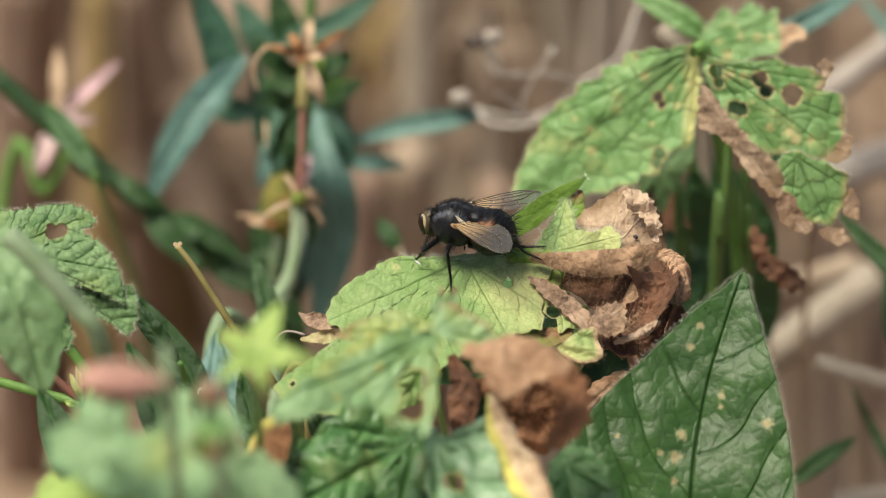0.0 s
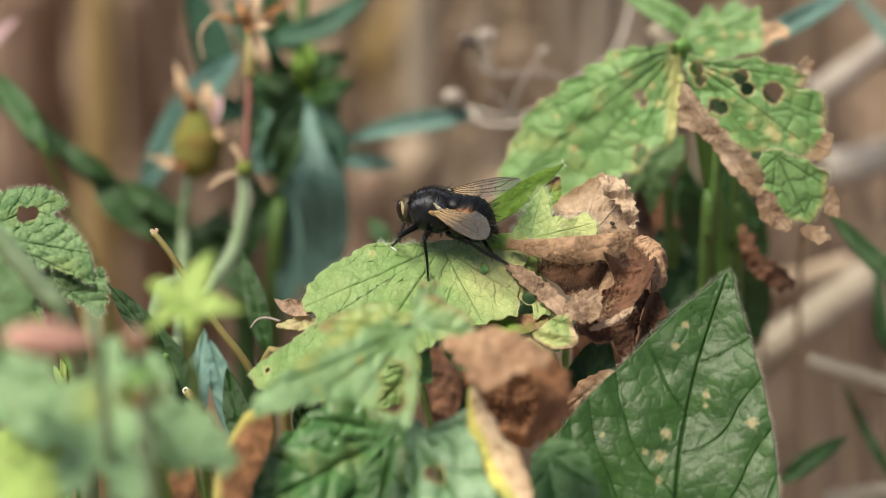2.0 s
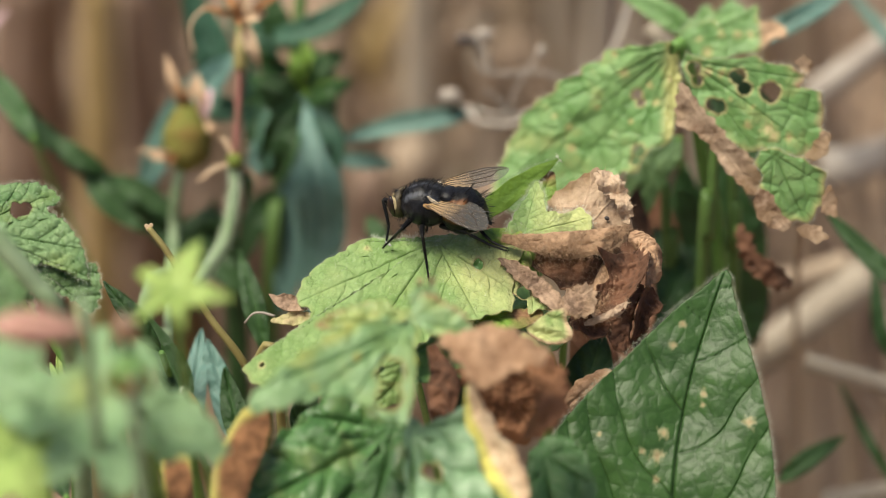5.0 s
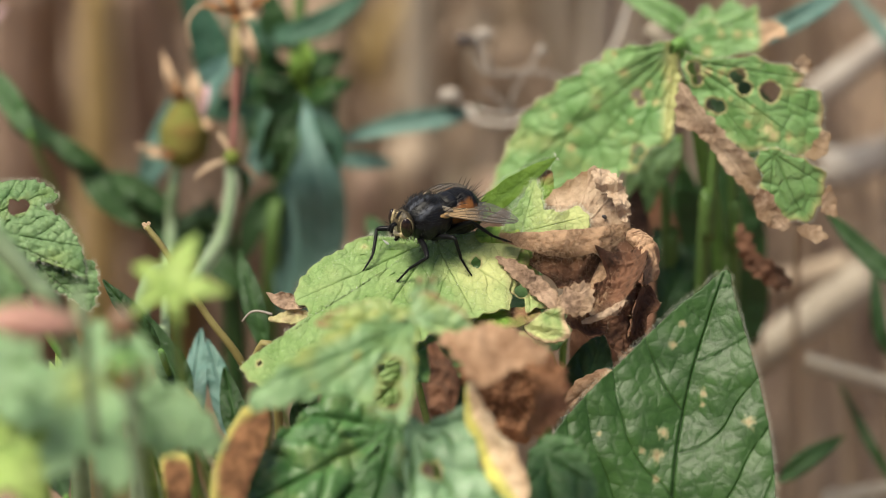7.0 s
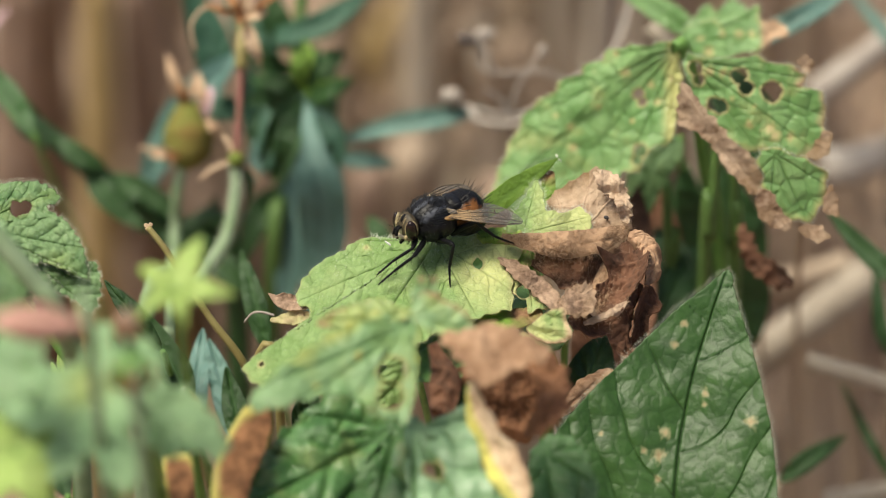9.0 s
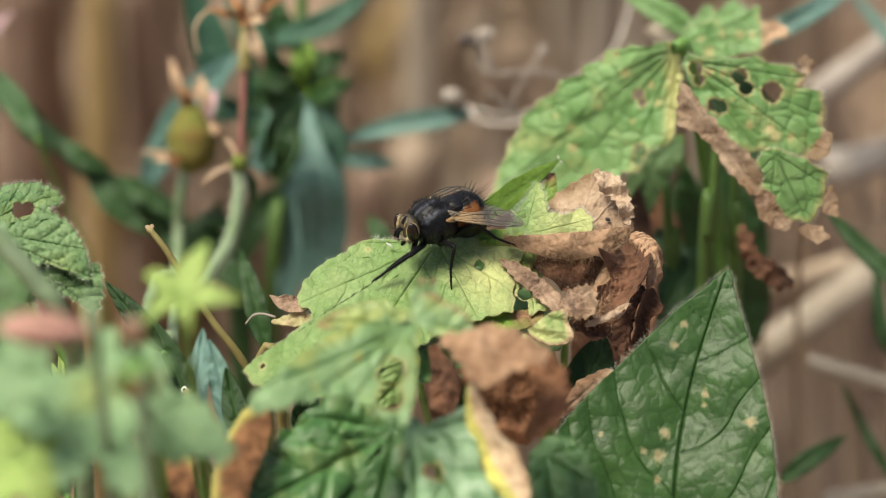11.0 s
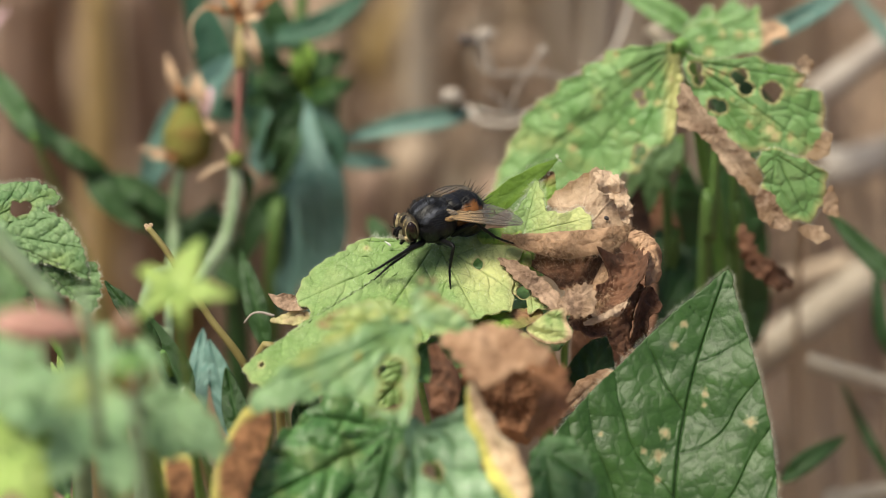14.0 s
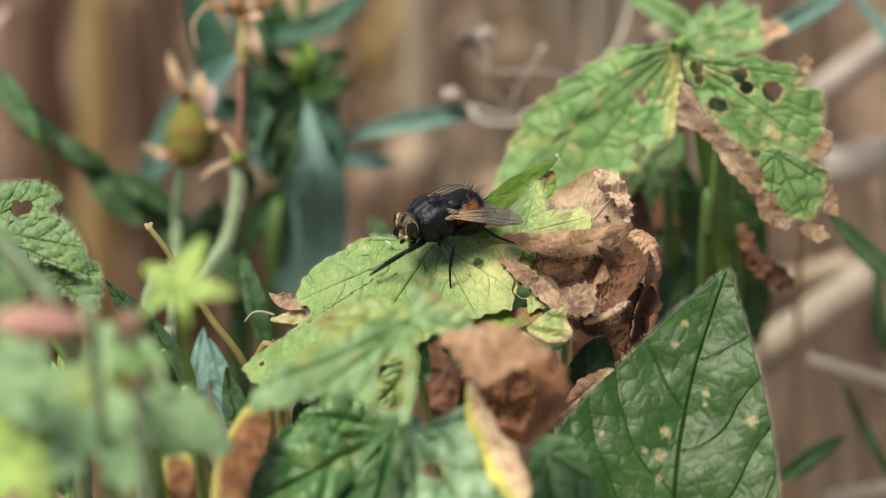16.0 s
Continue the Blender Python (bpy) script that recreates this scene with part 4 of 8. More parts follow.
def droplet():
    ob = ball("white_speck", (-0.00656, -0.00014, 0.18088), (0.0005, 0.00022, 0.0002), plain("white_speck", (0.85, 0.85, 0.82), (0.7, 0.7, 0.66), 900, 0.3), rot=Euler((0, 0.7, 0)).to_matrix(), shape=lambda x: 0.35 + 0.65 * abs(0.5 + 0.5 * x))
    return tagged(ob, "small white speck lying on the leaf edge", "speck")


SPECK = droplet()


def mite(place, r):
    ob = ball("aphid", place, (r * 1.5, r, r), plain("aphid_skin", (0.06, 0.05, 0.05), (0.03, 0.03, 0.03), 900, 0.5), rot=Euler((0, 0.5, 0)).to_matrix())
    spikes("leg", [(Vector(place) + Vector((dx * r, -r * 0.3, 0)), Vector((dx * 0.6, -0.6, s))) for dx in (-0.8, 0, 0.8) for s in (-1, 1)], r * 1.6, r * 0.12, ob.data.materials[0], ob)
    return tagged(ob, "tiny dark aphid on the withered brown lobe", "aphid")


HUSK = thing("pale_husk", mm(-5.70, -13.82, 13.00), "tiny white husk caught between the leaves", "husk")
blade("husk", [mm(-6.03, -13.04, 13.00), mm(-5.76, -13.68, 13.60), mm(-5.50, -14.74, 13.00)], 0.00032, NEAR, M_HAIR, HUSK, "", "lance", cell=0, veins=0, nu=12, nv=6, cup=-1.0, seed=46)
tube("thread", [mm(-6.03, -13.04, 13.00), mm(-6.16, -12.65, 12.60), mm(-6.31, -12.42, 11.00)], 0.00004, 0.00003, M_HAIR, HUSK, sides=5, steps=4)


MITE = mite((0.01942, 0.00358, 0.18248), 0.00023)


# ---- the holed leaf above ----
def holed_leaf():
    knot = mm(28.5, 24.8, -26)
    ob = thing("holed_leaf", knot, "green palmate leaf full of holes with brown withered margins", "leaf", "leaves of the flowering plant")
    rim = []
    g = dict(teeth=3.4, tooth=0.7, slope=0.8, width=0.15, rib=1.2, cell=2.5, net_depth=0.7, dome=0.4, quilt=0.6, relief=0.18, wave=0.5, wave_size=6.0, edge_list=rim, wander=0.7)
    lamina("lobe", [(29.4, 25.8), (25.6, 25.2), (21.1, 24.8), (19.8, 23.7), (18.1, 22.9), (16.8, 21.3), (14.9, 20.8), (13.0, 19.0), (11.0, 17.6), (9.5, 15.3), (8.4, 13.1), (7.1, 10.0), (6.4, 7.2), (8.6, 4.9), (12.4, 4.9), (16.0, 7.1), (19.4, 7.8), (22.2, 9.1), (24.7, 10.2), (25.8, 12.6), (27.5, 12.6), (28.6, 14.6), (29.3, 19.0), (29.5, 23.2)], (29.3, 25.2), (-38.0, 0.3, 0.1),
           [(20.8, 24.1), (10.0, 16.0), (7.5, 7.9), (15.2, 7.8), (22.9, 9.9), (27.8, 14.1)], M_UPLEAF, ob, "green puckered lobes with small holes", bend=lambda a, b: -0.02 * max(0, 26 - a) ** 1.5 - 0.9 * abs(math.sin((a - b) * 0.23)), side=4.4,
           holes=[(24.3, 19.2, 0.63), (24.8, 18.2, 0.49), (24.6, 12.2, 0.84), (24.2, 11.0, 0.63)], spots=[(22.7, 22.0, 0.84), (26.7, 18.2, 0.63), (15.8, 15.2, 0.63), (16.2, 12.6, 0.78), (25.8, 20.4, 0.63), (28.3, 21.1, 0.56), (21.5, 24.3, 0.63), (19.4, 17.7, 0.49), (23.6, 15.9, 0.42), (14.2, 16.6, 0.42)],
           dry=lambda a, b, f, n: (f - 0.97 + 0.02 * n) * 12, pale=lambda a, b, f, n: max((a - 26.0 - 0.06 * b + 0.6 * n) * 0.9, 0.7 * n - 0.08, (f - 0.95) * 8 + 0.4 * n), nt=560, nr=110, seed=51, **g)
    lamina("lobe", [(29.9, 24.2), (31.6, 23.2), (34.7, 23.0), (36.5, 22.8), (38.8, 23.3), (42.2, 22.3), (44.5, 21.5), (43.8, 20.1), (46.2, 19.1), (47.0, 17.4), (46.5, 15.8), (47.4, 14.0), (46.2, 12.0), (43.9, 11.1), (41.6, 11.7), (39.2, 12.0), (36.6, 12.4), (34.4, 14.3), (32.3, 16.4), (30.8, 19.1), (29.9, 21.5)], (30.3, 23.0), (-25.0, 0.08, 0.1),
           [(43.8, 20.9), (46.4, 16.3), (45.4, 12.2), (37.8, 12.9)], M_UPLEAF, ob, "green lobe with large eaten holes", bend=lambda a, b: -0.012 * max(0, a - 36) ** 2 + 0.5 * math.sin(a * 0.7 + b * 0.4), side=4.6,
           holes=[(36.3, 21.1, 1.04), (37.1, 19.7, 0.90), (40.3, 19.2, 1.31), (33.2, 17.7, 0.83), (34.1, 17.4, 0.83), (31.0, 22.1, 0.90), (31.4, 20.7, 0.69)], spots=[(37.5, 15.2, 0.69), (40.0, 14.7, 1.11), (40.7, 13.9, 1.04), (32.6, 21.7, 0.83), (34.3, 21.5, 0.69), (42.6, 13.6, 0.83), (35.4, 18.4, 0.42), (38.1, 17.4, 0.42)],
           dry=lambda a, b, f, n: max((f - 0.93 + 0.05 * n) * 12 * (1 if a > 43 else 0.3), 0), pale=lambda a, b, f, n: max(0.7 * n - 0.1, (f - 0.93) * 7 + 0.5 * n), nt=520, nr=100, seed=54, **g)
    lamina("lobe", [(38.4, 11.9), (40.8, 12.0), (43.2, 10.9), (44.9, 10.5), (46.7, 8.8), (46.5, 6.4), (45.4, 4.1), (43.2, 3.2), (40.9, 4.3), (39.4, 6.6), (38.7, 9.3)], (40.3, 11.4), (-20.0, 0.08, 0.25), [(46.0, 8.0), (44.0, 3.8), (39.9, 6.6)], M_UPLEAF, ob, "bright green hanging lobe with a yellow rim",
           bend=lambda a, b: -0.03 * (a - 40) ** 2, side=4.0, dry=lambda a, b, f, n: (f - 0.95 + 0.03 * n) * 9, pale=lambda a, b, f, n: (f - 0.86 + 0.08 * n) * 6 + 0.05, nt=300, nr=60, seed=55, **g)
    lamina("lobe", [(29.8, 26.1), (31.2, 28.1), (34.1, 28.6), (36.0, 28.0), (38.0, 29.3), (39.8, 30.4), (40.4, 28.7), (42.6, 28.7), (43.3, 27.3), (41.5, 26.1), (38.8, 24.7), (36.7, 24.5), (34.0, 23.7), (31.4, 24.1)], (30.2, 25.8), (-33.0, 0.05, -0.25), [(39.6, 29.7), (42.4, 27.3), (36.0, 24.8)], M_UPLEAF, ob, "green upper lobe with a browned tip", side=4.0,
           dry=lambda a, b, f, n: (a - 39.8) * 1.2 + 0.6 * n if b > 22 else (f - 0.95) * 8, spots=[(33.5, 24.8, 0.85), (37.3, 27.0, 0.78), (35.2, 27.1, 0.57), (38.9, 27.1, 0.64), (32.5, 26.4, 0.50)], pale=lambda a, b, f, n: 0.5 * n + (f - 0.92) * 5, nt=300, nr=60, seed=56, **g)
    lamina("lobe", [(30.5, 26.7), (31.8, 28.9), (33.5, 31.0), (35.1, 30.4), (37.2, 31.7), (38.7, 30.9), (37.2, 29.0), (34.3, 28.0), (32.1, 27.0)], (30.8, 26.9), (-36.0, 0.05, -0.4), [(33.8, 30.4), (38.1, 31.2)], M_UPLEAF, ob, "green upper lobe", side=4.0, pale=lambda a, b, f, n: 0.6 * n, nt=220, nr=44, seed=57, **g)
    b = dict(dry=lambda a, b, f, n: 0.8 + 0.6 * n - 0.5 * max(0, f - 0.7), teeth=1.8, tooth=0.35, rib=-0.6, cell=0, wave=0.3, wave_size=4.5, relief=0.2, crease=0.14, crease_size=4.5, nt=220, nr=40)
    lamina("withered_fold", [(28.9, 20.2), (29.7, 19.8), (31.3, 17.5), (33.2, 15.6), (35.3, 13.0), (37.5, 11.3), (38.6, 9.7), (38.9, 7.6), (38.1, 6.3), (36.3, 7.9), (34.4, 9.7), (32.8, 12.3), (30.6, 14.3), (28.7, 15.0), (28.5, 17.9)], (32.8, 14.1), (-21.0, 0.1, 0.2), [(28.9, 19.8), (38.2, 6.9)], M_TANDRY, ob, "folded tan withered margin", bend=lambda a, b: 0.35 * math.sin((a + b) * 1.2), seed=58, **b)
    lamina("withered_tip", [(38.0, 6.6), (39.6, 7.1), (41.1, 4.7), (42.4, 3.1), (41.7, 2.3), (39.9, 2.7), (38.3, 4.0)], (39.8, 4.7), (-19.0, 0.1, 0.2), [(41.9, 2.8)], M_TANDRY, ob, "brown withered tip", seed=59, **b)
    lamina("withered_tip", [(43.1, 2.5), (45.0, 3.0), (46.5, 2.3), (46.8, 1.2), (45.3, 0.8), (44.0, 1.6)], (45.0, 2.0), (-20.0, 0.1, 0.1), [(46.4, 1.6)], M_TANDRY, ob, "pale brown withered tip", seed=60, **b)
    lamina("withered_tip", [(46.6, 7.1), (47.4, 7.5), (48.2, 5.4), (47.8, 3.9), (46.7, 4.2), (46.2, 5.2)], (47.1, 5.6), (-21.0, 0.1, 0.1), [(47.7, 4.2)], M_TANDRY, ob, "brown withered tip", seed=61, **b)
    lamina("withered_tip", [(45.7, 13.4), (46.7, 14.4), (47.4, 13.7), (46.9, 11.5), (45.8, 10.9), (44.3, 11.2)], (46.2, 12.3), (-22.0, 0.1, 0.1), [(46.9, 13.8)], M_TANDRY, ob, "brown withered tip", seed=62, **b)
    lamina("withered_tip", [(43.7, 23.2), (44.6, 23.7), (45.5, 23.2), (45.4, 21.8), (44.5, 21.4)], (44.7, 22.6), (-30.0, 0.1, 0.1), [(44.8, 23.6)], M_TANDRY, ob, "brown withered tip", seed=63, **b)
    spikes("hairs", [(p, d) for p, d, n in rim], 0.0006, 0.000012, M_HAIR, ob, seed=8)
    tube("stalk", [knot, (0.03016, 0.03470, 0.19053), (0.03313, 0.03777, 0.17345), (0.03596, 0.04019, 0.15497), (0.045, 0.05, 0.05), (0.045, 0.05, -0.004)], 0.0008, 0.0012, M_STEM, ob)
    return ob


HOLED = holed_leaf()


def back_leaf(name, spine, half, normal, mat, label, profile="ovate", seed=1, via=None, group="leaves behind", **kw):
    """A single leaf on its own stalk."""
    ob = thing(name, spine[0], label, "leaf", group)
    opts = dict(nu=40, nv=26, veins=6, relief=0.0003, cell=0.0024, wave=0.0006)
    opts.update(kw)
    blade("blade", spine, half, normal, mat, ob, "", profile, seed=seed, **opts)
    root(ob, spine[0], via or tuple(Vector(spine[0]) + Vector((0.004, 0.05, -0.05))), 0.0004, M_TAN if "background" in name else M_STEM)
    return ob


back_leaf("withered_green_leaf", [(0.03026, 0.04583, 0.17417), (0.02630, 0.04416, 0.17059), (0.02494, 0.04294, 0.16324)], 0.0038, FACE, M_DOWNY, "grey-green leaf hanging behind the holed leaf", seed=70)
SHRIVELLED = thing("shrivelled_leaf", mm(37.36, 2.90, -34.00), "dark shrivelled leaf hanging behind the holed leaf", "leaf", "leaves behind")
lamina("blade", [(36.8, 3.0), (38.5, 2.0), (39.4, -0.4), (41.5, -1.8), (43.3, -3.3), (43.7, -4.6), (41.7, -5.0), (39.5, -3.7), (37.7, -1.9), (37.0, 0.8)], (38.5, -0.6), (-36.0, 0.1, 0.0), [(43.3, -4.2)], M_DRYSHADE, SHRIVELLED, "", dry=lambda a, b, f, n: 1.0, teeth=1.5, tooth=0.6, wave=1.0, wave_size=3.0, crease=0.4, crease_size=3.0, cell=0, nt=160, nr=30, seed=71)
root(SHRIVELLED, mm(37.13, 2.76, -35.00), (0.0375, 0.045, 0.15), 0.0004)
# these stalks look shaded through their darker green
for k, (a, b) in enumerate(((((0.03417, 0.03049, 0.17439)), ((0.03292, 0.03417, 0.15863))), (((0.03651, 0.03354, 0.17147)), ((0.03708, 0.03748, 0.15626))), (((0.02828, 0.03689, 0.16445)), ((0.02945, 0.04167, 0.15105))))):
    st = thing("leaf_stalk", b, "leaf stalk in a green darkened for shade", "stalk", "bare stalks")
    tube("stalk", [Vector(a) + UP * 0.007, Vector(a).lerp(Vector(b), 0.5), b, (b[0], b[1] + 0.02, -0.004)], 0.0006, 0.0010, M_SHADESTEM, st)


# ---- the large dark leaf in front on one side ----
def big_leaf():
    base = mm(26.5, -38.0, 14)
    ob = thing("lance_leaf", base, "large dark green pointed leaf with hairy margin and pale spots", "leaf", "leaves in front")
    rim = []
    lamina("blade", [(33.5, -2.5), (34.3, -5.8), (35.5, -9.8), (36.8, -14.6), (37.7, -19.0), (38.3, -22.9), (38.6, -27.5), (38.2, -33.3), (35.7, -37.2), (29.8, -39.1), (22.6, -39.2), (16.8, -37.3), (12.5, -33.4), (11.1, -28.9), (11.9, -24.7), (13.6, -20.9), (16.9, -17.1), (20.4, -13.7), (23.7, -10.5), (27.6, -7.0), (31.0, -4.4)], (26.5, -37.9), (2.0, 0.1, -0.25),
           [(*(33.1, -3.0), -1.9)], M_BIGLEAF, ob, "", bend=lambda a, b: 0.035 * abs(a - 28 - 0.2 * (b + 14)) ** 1.5, side=9.5, slope=0.3, arch=0.12, width=0.22, rib=1.4, cell=1.7, net_depth=0.15, dome=0.34, quilt=1.25, relief=0.18, wave=0.65, wave_size=7.0,
           spots=[(28.3, -8.8, 0.60), (27.1, -11.3, 0.66), (30.6, -16.9, 0.66), (35.8, -20.2, 0.92), (25.9, -21.5, 0.79), (25.1, -24.1, 0.99), (25.0, -26.9, 0.59), (23.4, -23.6, 0.53), (18.4, -21.6, 0.40), (30.5, -18.1, 0.40)], nt=620, nr=150, seed=81, wander=0.3, net_ink=0.3, side_ink=1.0, edge_list=rim)
    spikes("hairs", [(p, d) for p, d, n in rim for _ in range(2)], 0.0007, 0.00001, M_HAIR, ob, seed=9, spread=0.35)
    root(ob, base, tuple(base + Vector((-0.001, -0.003, -0.006))), 0.0011)
    return ob


big_leaf()


# ---- the puckered leaf in front of the fly's leaf ----
def front_leaf():
    knot = mm(-3.6, -9.0, 34)
    ob = thing("front_leaf", knot, "puckered green leaf, partly yellow and brown, in front of the fly", "leaf", "leaves in front")
    g = dict(cell=2.6, net_depth=0.3, dome=0.7, quilt=1.0, relief=0.3, width=0.26, rib=1.3, wander=0.5, wave=0.5, wave_size=6.0)
    # the lobe that reaches to the side, coloured paler for the sunlight on it
    lamina("lobe", [(-2.9, -7.5), (-5.3, -6.8), (-8.1, -7.4), (-10.8, -8.7), (-13.5, -10.2), (-16.3, -12.2), (-18.7, -14.1), (-21.0, -16.1), (-20.8, -17.4), (-18.6, -17.5), (-15.0, -16.6), (-11.9, -15.9), (-8.9, -16.7), (-5.8, -18.5), (-4.2, -19.1), (-3.1, -16.0), (-3.0, -12.4)], (-3.8, -8.7), (30.0, -0.35, -0.9), [(-11.5, -7.9), (-20.5, -15.3), (-16.2, -16.9), (-10.1, -16.7)], M_PALELEAF, ob, "lobe coloured pale for sunlight, with a yellowish rim",
           teeth=3.0, tooth=0.5, side=5.0, slope=0.8, pale=lambda a, b, f, n: max((f - 0.62 + 0.25 * n) * 2.4 if b > -13 else 0, 0.35 * n), holes=[(-5.7, -13.7, 1.49), (-5.8, -16.3, 1.36)], spots=[(-9.4, -11.9, 0.62), (-13.8, -15.0, 0.55), (-7.4, -7.1, 0.69)], nt=360, nr=70, seed=91, **g)
    # the glossy lower part: one leaf in dark, skylit and shaded greens
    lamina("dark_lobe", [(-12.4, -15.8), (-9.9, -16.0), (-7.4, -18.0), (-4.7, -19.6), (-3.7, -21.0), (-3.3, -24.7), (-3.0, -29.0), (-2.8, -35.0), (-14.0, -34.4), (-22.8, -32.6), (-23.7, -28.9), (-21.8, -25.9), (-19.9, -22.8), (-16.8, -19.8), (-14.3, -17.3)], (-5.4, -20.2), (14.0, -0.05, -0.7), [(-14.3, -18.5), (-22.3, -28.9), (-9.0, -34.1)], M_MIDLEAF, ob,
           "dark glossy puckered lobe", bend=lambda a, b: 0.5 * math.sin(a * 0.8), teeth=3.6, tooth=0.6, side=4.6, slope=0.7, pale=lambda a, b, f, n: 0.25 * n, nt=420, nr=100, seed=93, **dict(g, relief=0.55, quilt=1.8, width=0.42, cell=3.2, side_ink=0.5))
    lamina("lit_lobe", [(-3.9, -19.8), (-1.5, -19.6), (0.8, -19.6), (2.8, -17.8), (3.5, -20.1), (4.2, -23.7), (7.2, -27.8), (7.4, -31.9), (-1.5, -34.2), (-3.7, -33.9), (-3.8, -27.2)], (-3.3, -20.3), (14.4, -0.1, -1.1), [(-3.0, -33.6), (4.1, -30.7), (2.9, -18.9)], M_LITGREEN, ob,
           "glossy puckered lobe with a hole, coloured pale for skylight", teeth=3.6, tooth=0.6, side=4.2, slope=0.7, holes=[(-1.1, -24.6, 1.12)], nt=320, nr=80, seed=99, **dict(g, relief=0.5, quilt=1.4, width=0.36, cell=3.0, side_ink=0.8))
    lamina("lobe", [(-3.4, -7.4), (-2.9, -5.4), (-1.5, -4.9), (0.4, -5.8), (2.7, -7.4), (3.6, -9.3), (1.9, -9.9), (-0.2, -9.6), (-2.1, -8.7)], (-3.0, -7.8), (38.0, 0, -0.5), [(-0.2, -5.6), (2.9, -9.0)], M_PALELEAF, ob, "pale lobe with a pinkish brown edge", side=2.4, pale=lambda a, b, f, n: 0.3 + 0.6 * n, dry=lambda a, b, f, n: (f - 0.84 + 0.1 * n) * 6 if b < -4 or a > -0.6 else 0, nt=200, nr=44, seed=95, **g)
    lamina("lobe", [(-3.1, -6.7), (-3.6, -5.8), (-3.2, -4.4), (-2.5, -3.3), (-1.9, -4.1), (-1.1, -3.3), (-0.5, -4.4), (-0.9, -5.7), (-1.9, -6.5)], (-2.4, -6.2), (40.0, 0, 0), [(-2.6, -3.4), (-0.9, -3.3)], M_PALELEAF, ob, "small green pointed lobe with a brown tip", side=2.2, dry=lambda a, b, f, n: (b + 4.4 + 0.5 * n) * 0.8, nt=180, nr=40, seed=96, teeth=2.4, tooth=0.5, **g)
    lamina("lobe", [(-3.9, -7.8), (-5.3, -6.5), (-7.0, -5.7), (-9.0, -6.0), (-11.5, -6.7), (-14.0, -8.2), (-12.1, -8.8), (-9.0, -8.1), (-5.9, -8.2)], (-4.3, -7.6), (36.0, 0, -0.4), [(-13.1, -7.9)], M_PALELEAF, ob, "yellowish lobe margin with a brown edge", side=2.4, pale=lambda a, b, f, n: 0.55 + 0.5 * n, dry=lambda a, b, f, n: (f - 0.9 + 0.12 * n) * 6, nt=200, nr=40, seed=97, **g)
    b = dict(dry=1.0, wave=0.0016, wave_size=0.008, relief=0.0002, cell=0.003, crease=0.0008, crease_size=0.006, pleats=4, pleat=0.0004, nu=90, nv=60, ragged=0.3)
    d = dict(rib=-1.0, cell=0, wander=0.6, teeth=2.2, tooth=0.5, wave=0.5, wave_size=3.6, crease=0.3, crease_size=3.4, dry=lambda a, b, f, n: 1.0)
    # the hollow's shade is partly in this darker brown
    lamina("withered_lobe", [(1.8, -13.3), (5.0, -13.4), (9.0, -12.8), (11.4, -15.1), (11.9, -18.6), (10.7, -21.4), (8.0, -22.3), (6.2, -20.1), (4.0, -17.5)], (7.5, -16.0), (31.0, 0.05, 0.5), [(3.0, -13.7), (10.7, -20.9)], M_REDDRYSHADE, ob, "hollow of the withered lobe, coloured darker for its shade", bend=lambda a, b: -0.35 * abs(math.sin(a * 0.9)), side=2.4, relief=0.3, nt=240, nr=50, seed=105, **d)
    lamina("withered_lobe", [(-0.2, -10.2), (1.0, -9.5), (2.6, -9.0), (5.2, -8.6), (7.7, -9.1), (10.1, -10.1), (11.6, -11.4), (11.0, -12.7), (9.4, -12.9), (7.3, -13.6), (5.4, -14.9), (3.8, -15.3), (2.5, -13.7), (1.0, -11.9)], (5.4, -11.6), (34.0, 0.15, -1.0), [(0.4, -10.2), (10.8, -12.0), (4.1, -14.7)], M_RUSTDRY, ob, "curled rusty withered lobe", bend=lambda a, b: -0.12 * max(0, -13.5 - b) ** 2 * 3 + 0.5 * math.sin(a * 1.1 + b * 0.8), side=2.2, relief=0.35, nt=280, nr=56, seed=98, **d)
    lamina("withered_lobe", [(9.3, -12.6), (10.4, -11.3), (12.5, -12.1), (13.7, -13.7), (14.1, -16.1), (13.5, -18.5), (11.8, -20.1), (10.1, -21.1), (9.0, -20.5), (10.1, -18.6), (10.7, -16.7), (10.1, -14.7)], (11.9, -15.5), (35.0, 0.1, -0.3), [(11.1, -12.1), (10.5, -20.5)], M_REDDRYSHADE, ob, "bulging reddish brown fold", bend=lambda a, b: -0.32 * (a - 12.4) ** 2, side=2.0, relief=0.4, nt=240, nr=50, seed=104, **d)
    blade("withered_lobe", [mm(0.76, -9.88, 36.00), mm(2.51, -11.37, 37.00), mm(3.64, -14.01, 37.00), mm(4.15, -16.30, 36.00)], 0.0009, [Vector((-0.4, -0.7, 0.5))] * 2, M_TANDRY, ob, "pale folded edge", "lance", cup=-0.6, seed=106, **b)
    # dark colour here stands for the shade of the gap
    blade("withered_lobe", [mm(-1.22, -10.86, 24.00), mm(0.06, -14.08, 24.00), mm(0.06, -17.93, 24.00), mm(-0.58, -19.86, 24.00)], 0.0019, [FACE] * 2, M_DRYSHADE, ob, "brown lobe coloured dark for the shaded gap", "lobe", seed=100, **dict(b, pleats=0))
